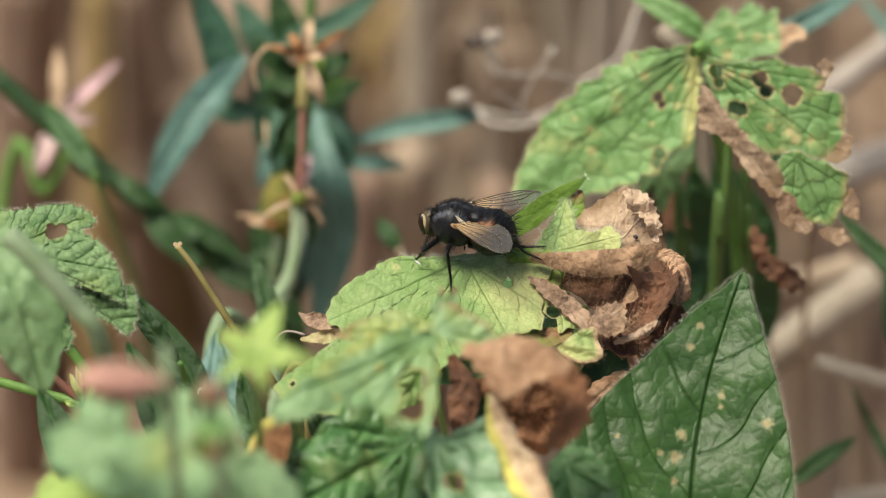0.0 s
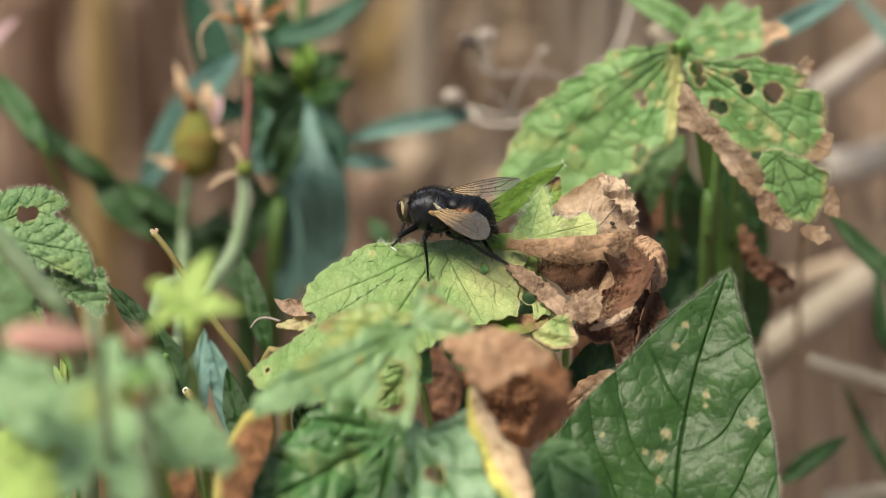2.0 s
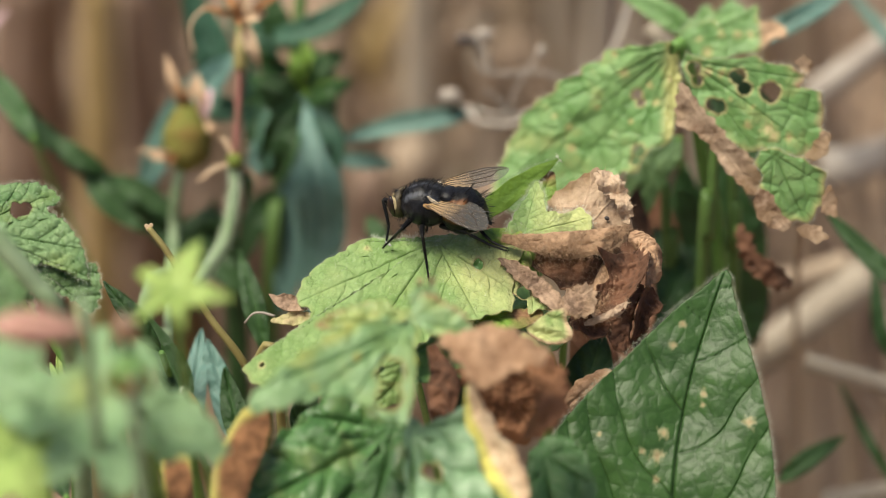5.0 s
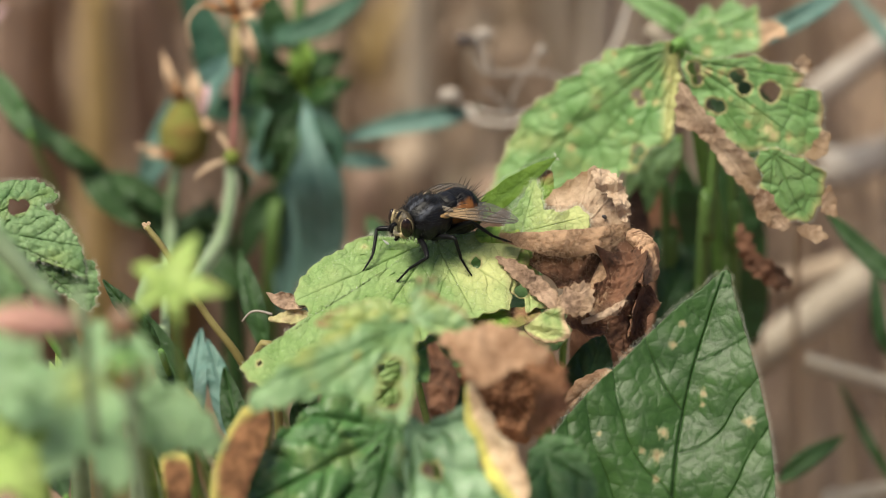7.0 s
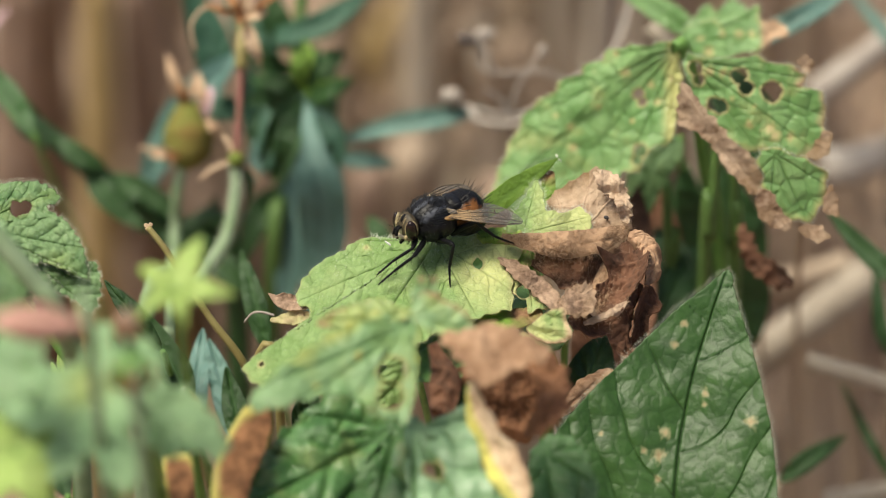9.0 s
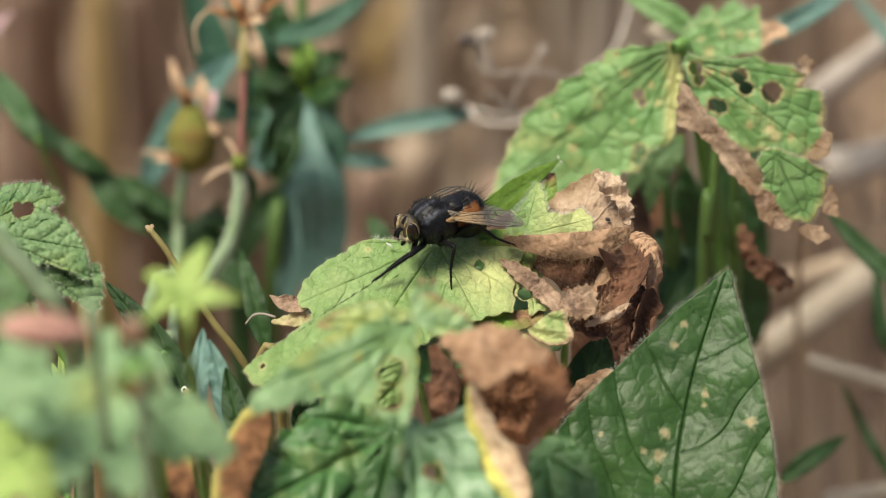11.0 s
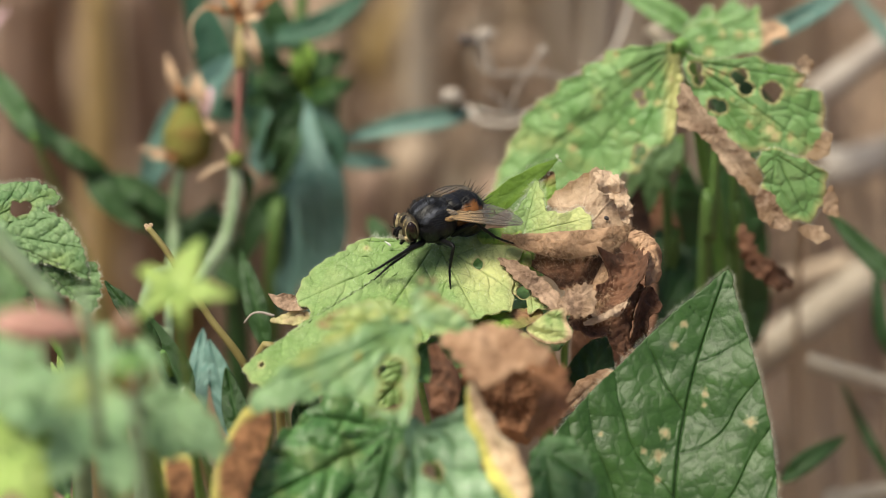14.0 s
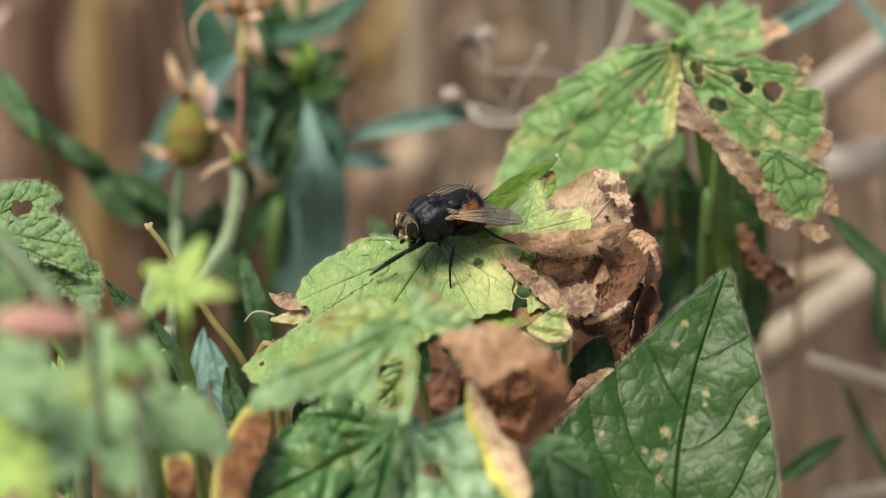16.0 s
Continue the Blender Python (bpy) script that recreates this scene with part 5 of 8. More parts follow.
    blade("yellow_margin", [mm(3.01, -14.96, 39.00), mm(4.12, -18.65, 41.00), mm(6.28, -23.06, 43.00), mm(9.34, -28.38, 46.00)], 0.0026, [Vector((-0.2, -0.8, 0.5))] * 2, M_CREAMLEAF, ob, "yellow and cream dying margin", "wedge", veins=4, pale=1.3, dry_side=-1.0, cup=-0.3, seed=101,
          nu=90, nv=44, wave=0.0009, wave_size=0.005, crease=0.0006, crease_size=0.005, ragged=0.35)
    lamina("lobe", [(10.3, -22.3), (12.8, -21.0), (15.2, -22.0), (16.7, -24.7), (17.5, -29.0), (14.9, -32.7), (10.5, -32.7), (9.3, -27.8)], (11.5, -22.9), (14.0, 0.1, -0.6), [(16.2, -26.0), (12.7, -32.1)], M_DARKGLOSS, ob, "green lobe coloured dark for shade", side=3.0, teeth=3.0, tooth=0.5, nt=220, nr=50, seed=103, **g)
    tube("midrib", [mm(-3.65, -8.75, 36.00), mm(-3.92, -12.59, 33.00), mm(-3.82, -16.50, 29.00), mm(-4.00, -20.58, 22.00)], 0.0006, 0.0006, M_PALESTEM, ob)
    root(ob, mm(-4.00, -20.59, 21.50), (-0.00604, -0.03585, 0.15991), 0.0008)
    return ob


FRONT_LEAF = front_leaf()
back_leaf("shaded_leaf", [(0.01533, 0.00441, 0.17053), (0.00781, -0.00067, 0.17147), (-0.00160, -0.00838, 0.17150), (-0.01207, -0.01750, 0.17086)], 0.0105, FLAT, M_UPLEAF, "green leaf in shade under the fly's leaf", seed=114, cup=-0.1, via=(0.01494, 0.00880, 0.15154))
back_leaf("shaded_leaf", [(-0.00164, 0.00903, 0.17097), (0.00451, 0.00952, 0.17202), (0.01270, 0.00975, 0.17251)], 0.0036, FACE, M_MIDLEAF, "small green leaf in shade behind the fly's leaf", seed=115, via=(0.01356, 0.01231, 0.15907))
back_leaf("small_green_leaf", [(-0.00351, -0.02123, 0.17707), (-0.00547, -0.02108, 0.17265), (-0.00809, -0.02129, 0.16983)], 0.0028, FACE, M_FLYLEAF, "small yellow-green leaf under the front leaf", seed=110, teeth=5)
back_leaf("withered_red_leaf", [(0.02035, -0.00978, 0.16849), (0.01703, -0.01062, 0.16668), (0.01335, -0.01292, 0.16412)], 0.0019, FACE, M_RUSTDRY, "reddish brown withered leaf in the gap", seed=111, dry=1.0, wave=0.002, cup=-0.6, teeth=7, ragged=0.5)
# two added fillers whose dark colour stands for shade in the gaps
back_leaf("shaded_leaf", [(0.01458, -0.00514, 0.15714), (0.01737, 0.00040, 0.16192), (0.01947, 0.00478, 0.16658)], 0.0045, FACE, M_SHADELEAF, "dark green leaf in deep shade", seed=112)
back_leaf("shaded_leaf", [(0.00308, -0.01016, 0.15822), (0.00243, -0.00343, 0.16082), (0.00109, 0.00212, 0.16561)], 0.0045, FACE, M_SHADELEAF, "dark green leaf in deep shade", seed=113)


# ---- the swaying plants on the left ----
SWAY_STEM, SWAY_LEFT, SWAY_STAR, SWAY_SPRIG, SWAY_BUD, SWAY_CAPSULE = [], [], [], [], [], []


def palmate(name, centre, size, normal, lean, mat, label, lobes=5, spread=260, seed=1, via=None, mats=None, **kw):
    """A small lobed leaf: lobes round a knot, and its stalk."""
    rnd = random.Random(seed)
    ob = thing(name, centre, label, "leaf", "leaves in front")
    n = Vector(normal).normalized()
    e1 = (Vector(lean) - n * n.dot(Vector(lean))).normalized()
    e2 = n.cross(e1)
    opts = dict(nu=26, nv=18, veins=4, relief=0.0003, cell=0.002, wave=0.0008, teeth=4, tooth=0.25)
    opts.update(kw)
    for k in range(lobes):
        a = radians(-spread / 2 + spread * k / (lobes - 1))
        d = e1 * math.cos(a) + e2 * math.sin(a)
        ln = size * rnd.uniform(0.8, 1.1) * (1 - 0.25 * abs(a) / 2.5)
        c = Vector(centre)
        blade("lobe", [c, c + d * ln * 0.55 + n * size * 0.08, c + d * ln - n * size * 0.12], ln * (0.25 if name == "star_leaf" else 0.42), n, (mats or [mat])[k % len(mats or [mat])], ob, "", "pointed", seed=seed * 10 + k, **opts)
    root(ob, centre, via or tuple(Vector(centre) + Vector((0.0, 0.04, -0.045))), 0.0004)
    return ob


NEARFACE = Vector((-0.1, -0.62, 0.78))
for k, (name, place, size, lean, mat, lobes, spread, lab) in enumerate((
        ("star_leaf", (-0.02761, -0.07251, 0.20906), 0.0070, UP + RIGHT * 0.3, M_LIMELEAF, 5, 288, "small lime-green star-shaped leaf close to the camera"),
        ("lobed_leaf", (-0.04392, -0.07953, 0.19401), 0.0090, UP * -0.6 + RIGHT * 0.3, M_LIMELEAF, 5, 260, "lime green lobed leaf close to the camera"),
        ("lobed_leaf", (-0.04267, -0.08301, 0.20548), 0.0060, RIGHT * -1, M_NEARLEAF, 5, 240, "pale green lobed leaf close to the camera"))):
    SWAY_STAR.append(palmate(name, place, size, NEARFACE, lean, mat, lab, lobes, spread, k + 1))


def near_leaf(knot, outline, plane, mains, mat, label, seed, **kw):
    """A soft lobed leaf close to the camera, on its stalk."""
    place = mm(*knot, plane[0] + plane[1] * knot[0] + plane[2] * knot[1])
    ob = thing("lobed_leaf", place, label, "leaf", "leaves in front")
    lamina("blade", outline, knot, plane, mains, mat, ob, "", teeth=2.6, tooth=0.8, side=3.0, slope=0.8, width=0.25, cell=1.8, quilt=0.8, relief=0.2, wave=0.6, wave_size=5.0, nt=240, nr=44, seed=seed, **kw)
    root(ob, tuple(place), tuple(place + Vector((0.0, 0.04, -0.045))), 0.0004)
    return ob


SWAY_STAR.append(near_leaf((-36.1, -14.5), [(-37.7, -11.9), (-37.1, -10.0), (-36.2, -7.9), (-34.8, -7.7), (-34.0, -10.5), (-32.7, -12.5), (-31.3, -15.8), (-32.3, -19.0), (-31.0, -22.5), (-32.2, -24.9), (-34.5, -23.7), (-35.9, -21.2), (-37.7, -22.9), (-39.7, -23.8), (-40.7, -21.2), (-39.9, -18.8), (-42.2, -19.0), (-44.9, -17.5), (-48.6, -15.4), (-48.4, -12.2), (-43.5, -11.5), (-40.6, -12.3)], (70.0, 0, -0.5),
                           [(-35.4, -8.2), (-47.5, -13.9), (-39.9, -23.1), (-32.0, -24.2)], M_NEARLEAF, "pale green deeply lobed leaf close to the camera", 211, pale=lambda a, b, f, n: 0.5 - 0.16 * math.hypot(a + 37, b + 14) + 0.4 * n))
SWAY_STAR.append(near_leaf((-31.1, -16.7), [(-31.7, -15.0), (-29.0, -14.5), (-26.1, -15.4), (-23.9, -17.9), (-22.5, -20.8), (-23.6, -22.1), (-26.2, -21.3), (-28.0, -22.0), (-30.5, -21.1), (-31.9, -19.0)], (58.0, 0, -0.5), [(-25.9, -15.7), (-23.2, -21.2), (-29.3, -21.3)], M_NEARLEAF, "pale green lobed leaf close to the camera", 212))
SWAY_STAR.append(near_leaf((-31.8, -11.6), [(-33.6, -10.5), (-33.1, -9.1), (-31.3, -8.9), (-29.8, -9.9), (-28.8, -12.1), (-29.9, -14.6), (-32.0, -14.4), (-33.2, -12.7)], (74.0, 0, -0.5), [(-31.1, -9.3), (-29.5, -13.8)], M_NEARLEAF, "small pale green lobed leaf close to the camera", 213))
SWAY_STAR.append(near_leaf((-45.4, -21.9), [(-51.7, -18.6), (-48.0, -18.2), (-45.1, -18.1), (-42.5, -19.5), (-40.8, -21.9), (-42.1, -24.4), (-45.3, -24.9), (-47.7, -26.7), (-51.9, -27.3)], (42.0, 0, -0.5), [(-43.1, -19.8), (-42.3, -24.0), (-47.7, -26.1)], M_LIMELEAF, "lime green leaf under the lobed ones", 214))


def bud(place, way, length, r, mat, label, via):
    ob = thing("flower_bud", place, label, "flower bud", "buds")
    rot = Vector(way).to_track_quat("X", "Z").to_matrix()
    ball("bud", place, (length, r, r), mat, ob, rot=rot, rough=0.15, freq=700, shape=lambda x: 0.75 + 0.25 * x)
    for k in range(4):
        a = k * math.pi / 2
        side = rot @ Vector((0, math.cos(a), math.sin(a)))
        p = Vector(place) - Vector(way).normalized() * length
        blade("sepal", [p, p + Vector(way).normalized() * length * 0.8 + side * r, p + Vector(way).normalized() * length * 1.7 + side * r * 0.9], r * 0.5, side, M_PINK if mat is M_PINK else M_ORANGE, ob, "", "lance", nu=10, nv=6, cell=0, veins=0)
    root(ob, tuple(Vector(place) - Vector(way).normalized() * length), via, 0.0005, M_FUZZY)
    return ob


SWAY_BUD.append(bud((-0.04011, -0.09197, 0.21466), (-1, 0, 0.05), 0.0046, 0.0018, M_PINK, "faded pink flower bud close to the camera", (-0.03557, -0.08236, 0.20452)))
SWAY_STAR.append(bud((-0.03181, -0.08491, 0.21087), (0.1, 0.1, 1), 0.0016, 0.0014, M_UMBER, "small dark brown bud close to the camera", (-0.03400, -0.04756, 0.18448)))
SWAY_STAR.append(bud((-0.03142, -0.08703, 0.20633), (0, 0, 1), 0.0022, 0.0022, M_STEM, "green bud with a brownish tip", (-0.03051, -0.08842, 0.19860)))


def brown_curl(knot, outline, plane, tip, label, seed):
    place = mm(*knot, plane[0] + plane[1] * knot[0] + plane[2] * knot[1])
    ob = thing("withered_leaf", place, label, "withered leaf", "withered leaves")
    lamina("blade", outline, knot, plane, [tip], M_GOLDDRY, ob, "", bend=lambda a, b: -0.35 * (a - knot[0] - 0.25 * (b - knot[1])) ** 2 * 0.3, dry=lambda a, b, f, n: (0.9 - f + 0.15 * n) * 4 + max(0, a - knot[0] - 0.25 * (b - knot[1])) * 0.7, pale=lambda a, b, f, n: 0.9 + 0.5 * n, cell=1.6, side=2.0, width=0.16, rib=-0.8, wave=0.3, wave_size=3.0,
           crease=0.12, crease_size=3.0, nt=220, nr=44, seed=seed)
    root(ob, tuple(place), tuple(place + Vector((0.0, 0.012, -0.05))), 0.0005)
    return ob


CURL = brown_curl((-22.6, -23.5), [(-21.0, -17.4), (-19.6, -17.9), (-19.2, -20.1), (-20.0, -23.0), (-21.2, -25.7), (-22.2, -28.7), (-25.2, -29.0), (-25.6, -26.0), (-24.8, -22.6), (-23.5, -20.0), (-22.3, -18.2)], (20.0, 0, -0.7), (-20.0, -18.3), "curled brown withered leaf with yellow margin", 120)
brown_curl((-29.5, -26.4), [(-31.3, -23.4), (-29.8, -22.8), (-28.3, -23.4), (-27.8, -25.7), (-28.0, -28.8), (-30.3, -29.1), (-30.9, -26.4)], (18.0, 0, -0.7), (-29.6, -23.3), "brown withered leaf with yellow margin", 122)


def hairy_leaf():
    ob = thing("hairy_leaf", (-0.05510, -0.01688, 0.17930), "downy grey-green serrated leaf with curled hairy rim", "leaf", "leaves of the flowering plant")
    rim = []
    g = dict(teeth=1.1, tooth=0.3, side=2.2, slope=0.8, width=0.16, rib=1.4, cell=0.9, net_depth=0.5, dome=0.5, quilt=1.2, relief=0.24, wave=0.5, wave_size=3.0, edge_list=rim, wander=0.4, side_ink=0.8, scar=0.2)
    lamina("lobe", [(-59.9, 6.4), (-54.6, 7.2), (-51.0, 7.6), (-47.8, 7.8), (-45.1, 6.4), (-45.3, 5.4), (-46.4, 4.7), (-44.3, 3.4), (-42.4, 1.1), (-41.5, -1.4), (-41.4, -3.5), (-43.3, -2.4), (-45.7, -1.4), (-48.2, -1.9), (-52.2, -1.9), (-57.6, 0.1)], (-55.8, 2.7), (15.0, 0.1, -0.5), [(-45.9, 6.4), (-42.0, 0.1), (-41.6, -2.9)], M_DOWNY, ob, "downy lobe with a hole and a curled rim",
           bend=lambda a, b: -0.06 * max(0, b - 2.5) ** 2 - 0.03 * max(0, a + 46) ** 2, holes=[(-49.8, 4.6, 0.86), (-48.8, 4.8, 0.86)], pale=lambda a, b, f, n: 0.3 * n, nt=420, nr=80, seed=131, **g)
    lamina("lobe", [(-50.4, 0.1), (-47.1, -0.5), (-44.3, -1.6), (-41.7, -3.6), (-41.2, -2.3), (-40.5, -1.6), (-39.8, -3.9), (-40.2, -6.5), (-41.1, -7.3), (-42.3, -6.1), (-44.3, -5.2), (-47.0, -3.9), (-49.7, -2.6)], (-47.7, -1.6), (14.0, 0.1, -0.2), [(-40.5, -2.6), (-41.3, -6.8)], M_DOWNY, ob, "downy lobe in half shade", bend=lambda a, b: 0.5 * math.sin(a * 0.9), nt=320, nr=60, seed=132, **g)
    lamina("lobe", [(-59.0, 0.7), (-53.5, -0.3), (-50.0, -2.6), (-47.9, -5.9), (-47.5, -8.5), (-49.7, -9.8), (-53.1, -10.5), (-57.9, -7.9)], (-56.2, -1.3), (14.0, 0.2, -0.5), [(-48.5, -6.5), (-51.1, -9.8)], M_DOWNY, ob, "downy serrated lobe", nt=320, nr=60, seed=133, **g)
    spikes("hairs", [(p, d + n * 0.5) for p, d, n in rim for _ in range(2)], 0.0007, 0.000012, M_HAIR, ob, seed=10, spread=0.5)
    for k, lobe in enumerate([c for c in ob.children if c.name.startswith("lobe")]):
        down(lobe, 1200, 0.0006, 30 + k, ob)
    root(ob, (-0.05510, -0.01688, 0.17930), (-0.076, -0.00903, 0.16064), 0.0008)
    return ob


SWAY_LEFT.append(hairy_leaf())
SWAY_LEFT.append(back_leaf("serrated_leaf", [(-0.05635, -0.02710, 0.19760), (-0.05205, -0.03186, 0.19214), (-0.04906, -0.03473, 0.18123)], 0.0078, Vector((0.3, -0.8, 0.5)), M_PALELEAF, "pale serrated leaf in front of the downy one", seed=134, teeth=8, group="leaves in front"))


def sprig():
    ob = thing("sprig", (-0.04486, -0.01336, 0.17027), "thin dark stems with small green bracts", "sprig", "bare stalks")
    tube("stem", [(-0.06236, -0.01057, 0.17626), (-0.05576, -0.01141, 0.17446), (-0.05047, -0.01211, 0.17296), (-0.04453, -0.01420, 0.16847)], 0.00035, 0.0005, M_REDSTEM, ob)
    tube("stem", [(-0.06257, -0.01045, 0.17178), (-0.05329, -0.01157, 0.16938), (-0.04420, -0.01434, 0.16817)], 0.0006, 0.0006, M_STEM, ob)
    tube("stem", [(-0.05162, -0.01015, 0.18190), (-0.04907, -0.01092, 0.17789), (-0.04387, -0.01281, 0.17147), (-0.04321, -0.01532, 0.16608), (-0.04312, -0.01582, 0.14608), (-0.05, 0.02, -0.004)], 0.0006, 0.0007, M_STEM, ob)
    for k, (a, b) in enumerate((((-0.04453, -0.01420, 0.16847), (-0.04486, -0.01202, 0.17314)), ((-0.04432, -0.01510, 0.16892), (-0.04577, -0.01370, 0.17191)), ((-0.04392, -0.01538, 0.16832), (-0.04247, -0.01398, 0.17131)), ((-0.04478, -0.01538, 0.16832), (-0.04643, -0.01510, 0.16892)), ((-0.04412, -0.01510, 0.16892), (-0.04503, -0.01516, 0.17116)))):
        blade("bract", [a, Vector(a).lerp(Vector(b), 0.5) + NEAR * 0.0005, b], 0.0007, FACE, M_LIMELEAF, ob, "", "lance", nu=14, nv=8, cell=0, veins=2, seed=140 + k)
    return ob


SWAY_SPRIG.append(sprig())
SWAY_SPRIG.append(back_leaf("shaded_leaf", [mm(-33.38, -12.31, -3.00), mm(-36.55, -8.40, -2.00), mm(-40.44, -3.71, -4.00)], 0.0022, FACE, M_SHADELEAF, "narrow dark green leaf in shade", "lance", seed=141))
back_leaf("shaded_leaf", [(-0.03090, 0.00104, 0.15856), (-0.03305, 0.00513, 0.16261), (-0.03967, 0.01069, 0.16980)], 0.0028, FACE, M_SHADELEAF, "pointed dark green leaf in shade", seed=142)


def dry_bloom(ob, centre, petals, seed):
    for k, (tip, half, mat) in enumerate(petals):
        c, t = Vector(centre), Vector(tip)
        blade("dry_sepal", [c, c.lerp(t, 0.5) + NEAR * 0.0015, t], half, NEAR, mat, ob, "", "lance", cell=0, veins=2, nu=18, nv=10, dry=0.0, wave=0.0006, wave_size=0.003, seed=seed + k, cup=0.5)


def seed_stem():
    ob = thing("wilted_flower", (-0.03184, 0.04335, 0.15466), "downy green stem with reddish top and withered brown flower", "wilted flower", "flower stems")
    tube("stem", [(-0.02677, 0.05019, 0.16932), (-0.02669, 0.04841, 0.16551), (-0.02796, 0.04490, 0.16034), (-0.03160, 0.03875, 0.15661), (-0.03784, 0.02396, 0.14857), (-0.035, 0.02, -0.004)], 0.00078, 0.0011, M_FUZZY, ob, "downy pale green stem", steps=40)
    rnd = random.Random(4)
    hairs = []
    for _ in range(1800):
        c = curve_at([(-0.02677, 0.05019, 0.16932), (-0.02669, 0.04841, 0.16551), (-0.02796, 0.04490, 0.16034), (-0.03160, 0.03875, 0.15661)], rnd.random())
        d = Vector((rnd.uniform(-1, 1), rnd.uniform(-1, 1), rnd.uniform(-1, 1))).normalized()
        hairs.append((c + d * 0.0007, d))
    spikes("hairs", hairs, 0.0010, 0.000014, M_HAIR, ob, seed=11)
    ball("node", (-0.02658, 0.04928, 0.16973), (0.0011, 0.0010, 0.0011), M_CAPSULE, ob, "swollen green node")
    tube("upper_stem", [(-0.02662, 0.05025, 0.16945), (-0.02630, 0.05362, 0.17431), (-0.02612, 0.05715, 0.17952)], 0.0005, 0.00045, M_REDSTEM, ob, "reddish thin stem")
    tube("calyx", [(-0.02612, 0.05700, 0.17919), (-0.02605, 0.05807, 0.18150), (-0.02594, 0.06023, 0.18375)], 0.0009, 0.0007, M_STRAW, ob, "yellow-green calyx")
    dry_bloom(ob, (-0.02594, 0.06069, 0.18474), [((-0.03117, 0.05952, 0.18696), 0.0007, M_ORANGE), ((-0.02346, 0.05792, 0.17880), 0.0016, M_DRY), ((-0.02288, 0.06100, 0.18541), 0.0017, M_DRY), ((-0.02798, 0.06208, 0.18772), 0.0012, M_ORANGE), ((-0.02507, 0.06285, 0.18937), 0.0014, M_DRY), ((-0.02027, 0.06038, 0.18880), 0.0009, M_ORANGE), ((-0.02677, 0.05761, 0.18523), 0.001, M_ORANGE)], 150)
    tube("curled_style", [(-0.02830, 0.06032, 0.18631), (-0.03080, 0.05930, 0.18649), (-0.03240, 0.05838, 0.18452), (-0.03194, 0.05792, 0.18117)], 0.00025, 0.0002, M_DRY, ob)
    for k, tip in enumerate(((-0.02317, 0.04963, 0.16575), (-0.03138, 0.04720, 0.16764), (-0.02853, 0.05056, 0.17248))):
        blade("stipule", [(-0.02658, 0.04921, 0.16960), Vector(tip).lerp(Vector((-0.02658, 0.04921, 0.16960)), 0.4) + UP * 0.0006, tip], 0.0006, FACE, M_DRY, ob, "", "lance", cell=0, veins=0, nu=12, nv=6, seed=160 + k)
    blade("stem_leaf", [(-0.02604, 0.04994, 0.16880), (-0.02499, 0.04978, 0.16608), (-0.02517, 0.04946, 0.16304)], 0.001, FACE, M_SHADELEAF, ob, "", "lance", nu=14, nv=8, cell=0, seed=165)
    return ob


SWAY_STEM.append(seed_stem())


def capsule():
    ob = thing("seed_capsule", (-0.03362, 0.06780, 0.16450), "olive seed capsule on a downy stalk with withered sepals", "seed capsule", "flower stems")
    ball("capsule", (-0.03362, 0.06796, 0.16484), (0.0047, 0.0034, 0.0034), M_CAPSULE, ob, rot=Vector((0, 0.42, 0.9)).to_track_quat("X", "Z").to_matrix(), rough=0.08, freq=400, shape=lambda x: (1.0 - 0.28 * max(0, x)) * (1 + 0.05 * math.sin(x * 9)))
    dry_bloom(ob, (-0.03422, 0.06938, 0.16788), [((-0.03660, 0.07262, 0.17484), 0.0012, M_DRY), ((-0.03225, 0.07251, 0.17222), 0.0010, M_DRY), ((-0.03071, 0.06796, 0.16484), 0.0007, M_DRY), ((-0.03463, 0.06927, 0.17238), 0.0008, M_ORANGE)], 170)
    dry_bloom(ob, (-0.03454, 0.06610, 0.16322), [((-0.03874, 0.06408, 0.16363), 0.0012, M_DRY), ((-0.04006, 0.06544, 0.16416), 0.0005, M_DRY), ((-0.03666, 0.06380, 0.16302), 0.001, M_ORANGE)], 180)
    dry_bloom(ob, mm(-31.27, 16.97, -64.00), [(mm(-32.21, 23.38, -65.00), 0.0013, M_DRY), (mm(-30.43, 21.60, -65.00), 0.0011, M_PETAL), (mm(-28.79, 14.47, -65.00), 0.0010, M_DRY)], 184)
    tube("pedicel", [(-0.03422, 0.06654, 0.16180), (-0.03518, 0.06481, 0.15809), (-0.03548, 0.06166, 0.15133), (-0.03424, 0.02606, 0.15544), (-0.03462, 0.01474, 0.14537), (-0.035, 0.01, -0.004)], 0.0007, 0.0008, M_FUZZY, ob)
    tube("style", [(-0.03272, 0.06654, 0.16180), (-0.03123, 0.06686, 0.16248), (-0.02941, 0.06755, 0.16160)], 0.0003, 0.0003, M_DRY, ob)
    return ob


SWAY_CAPSULE.append(capsule())


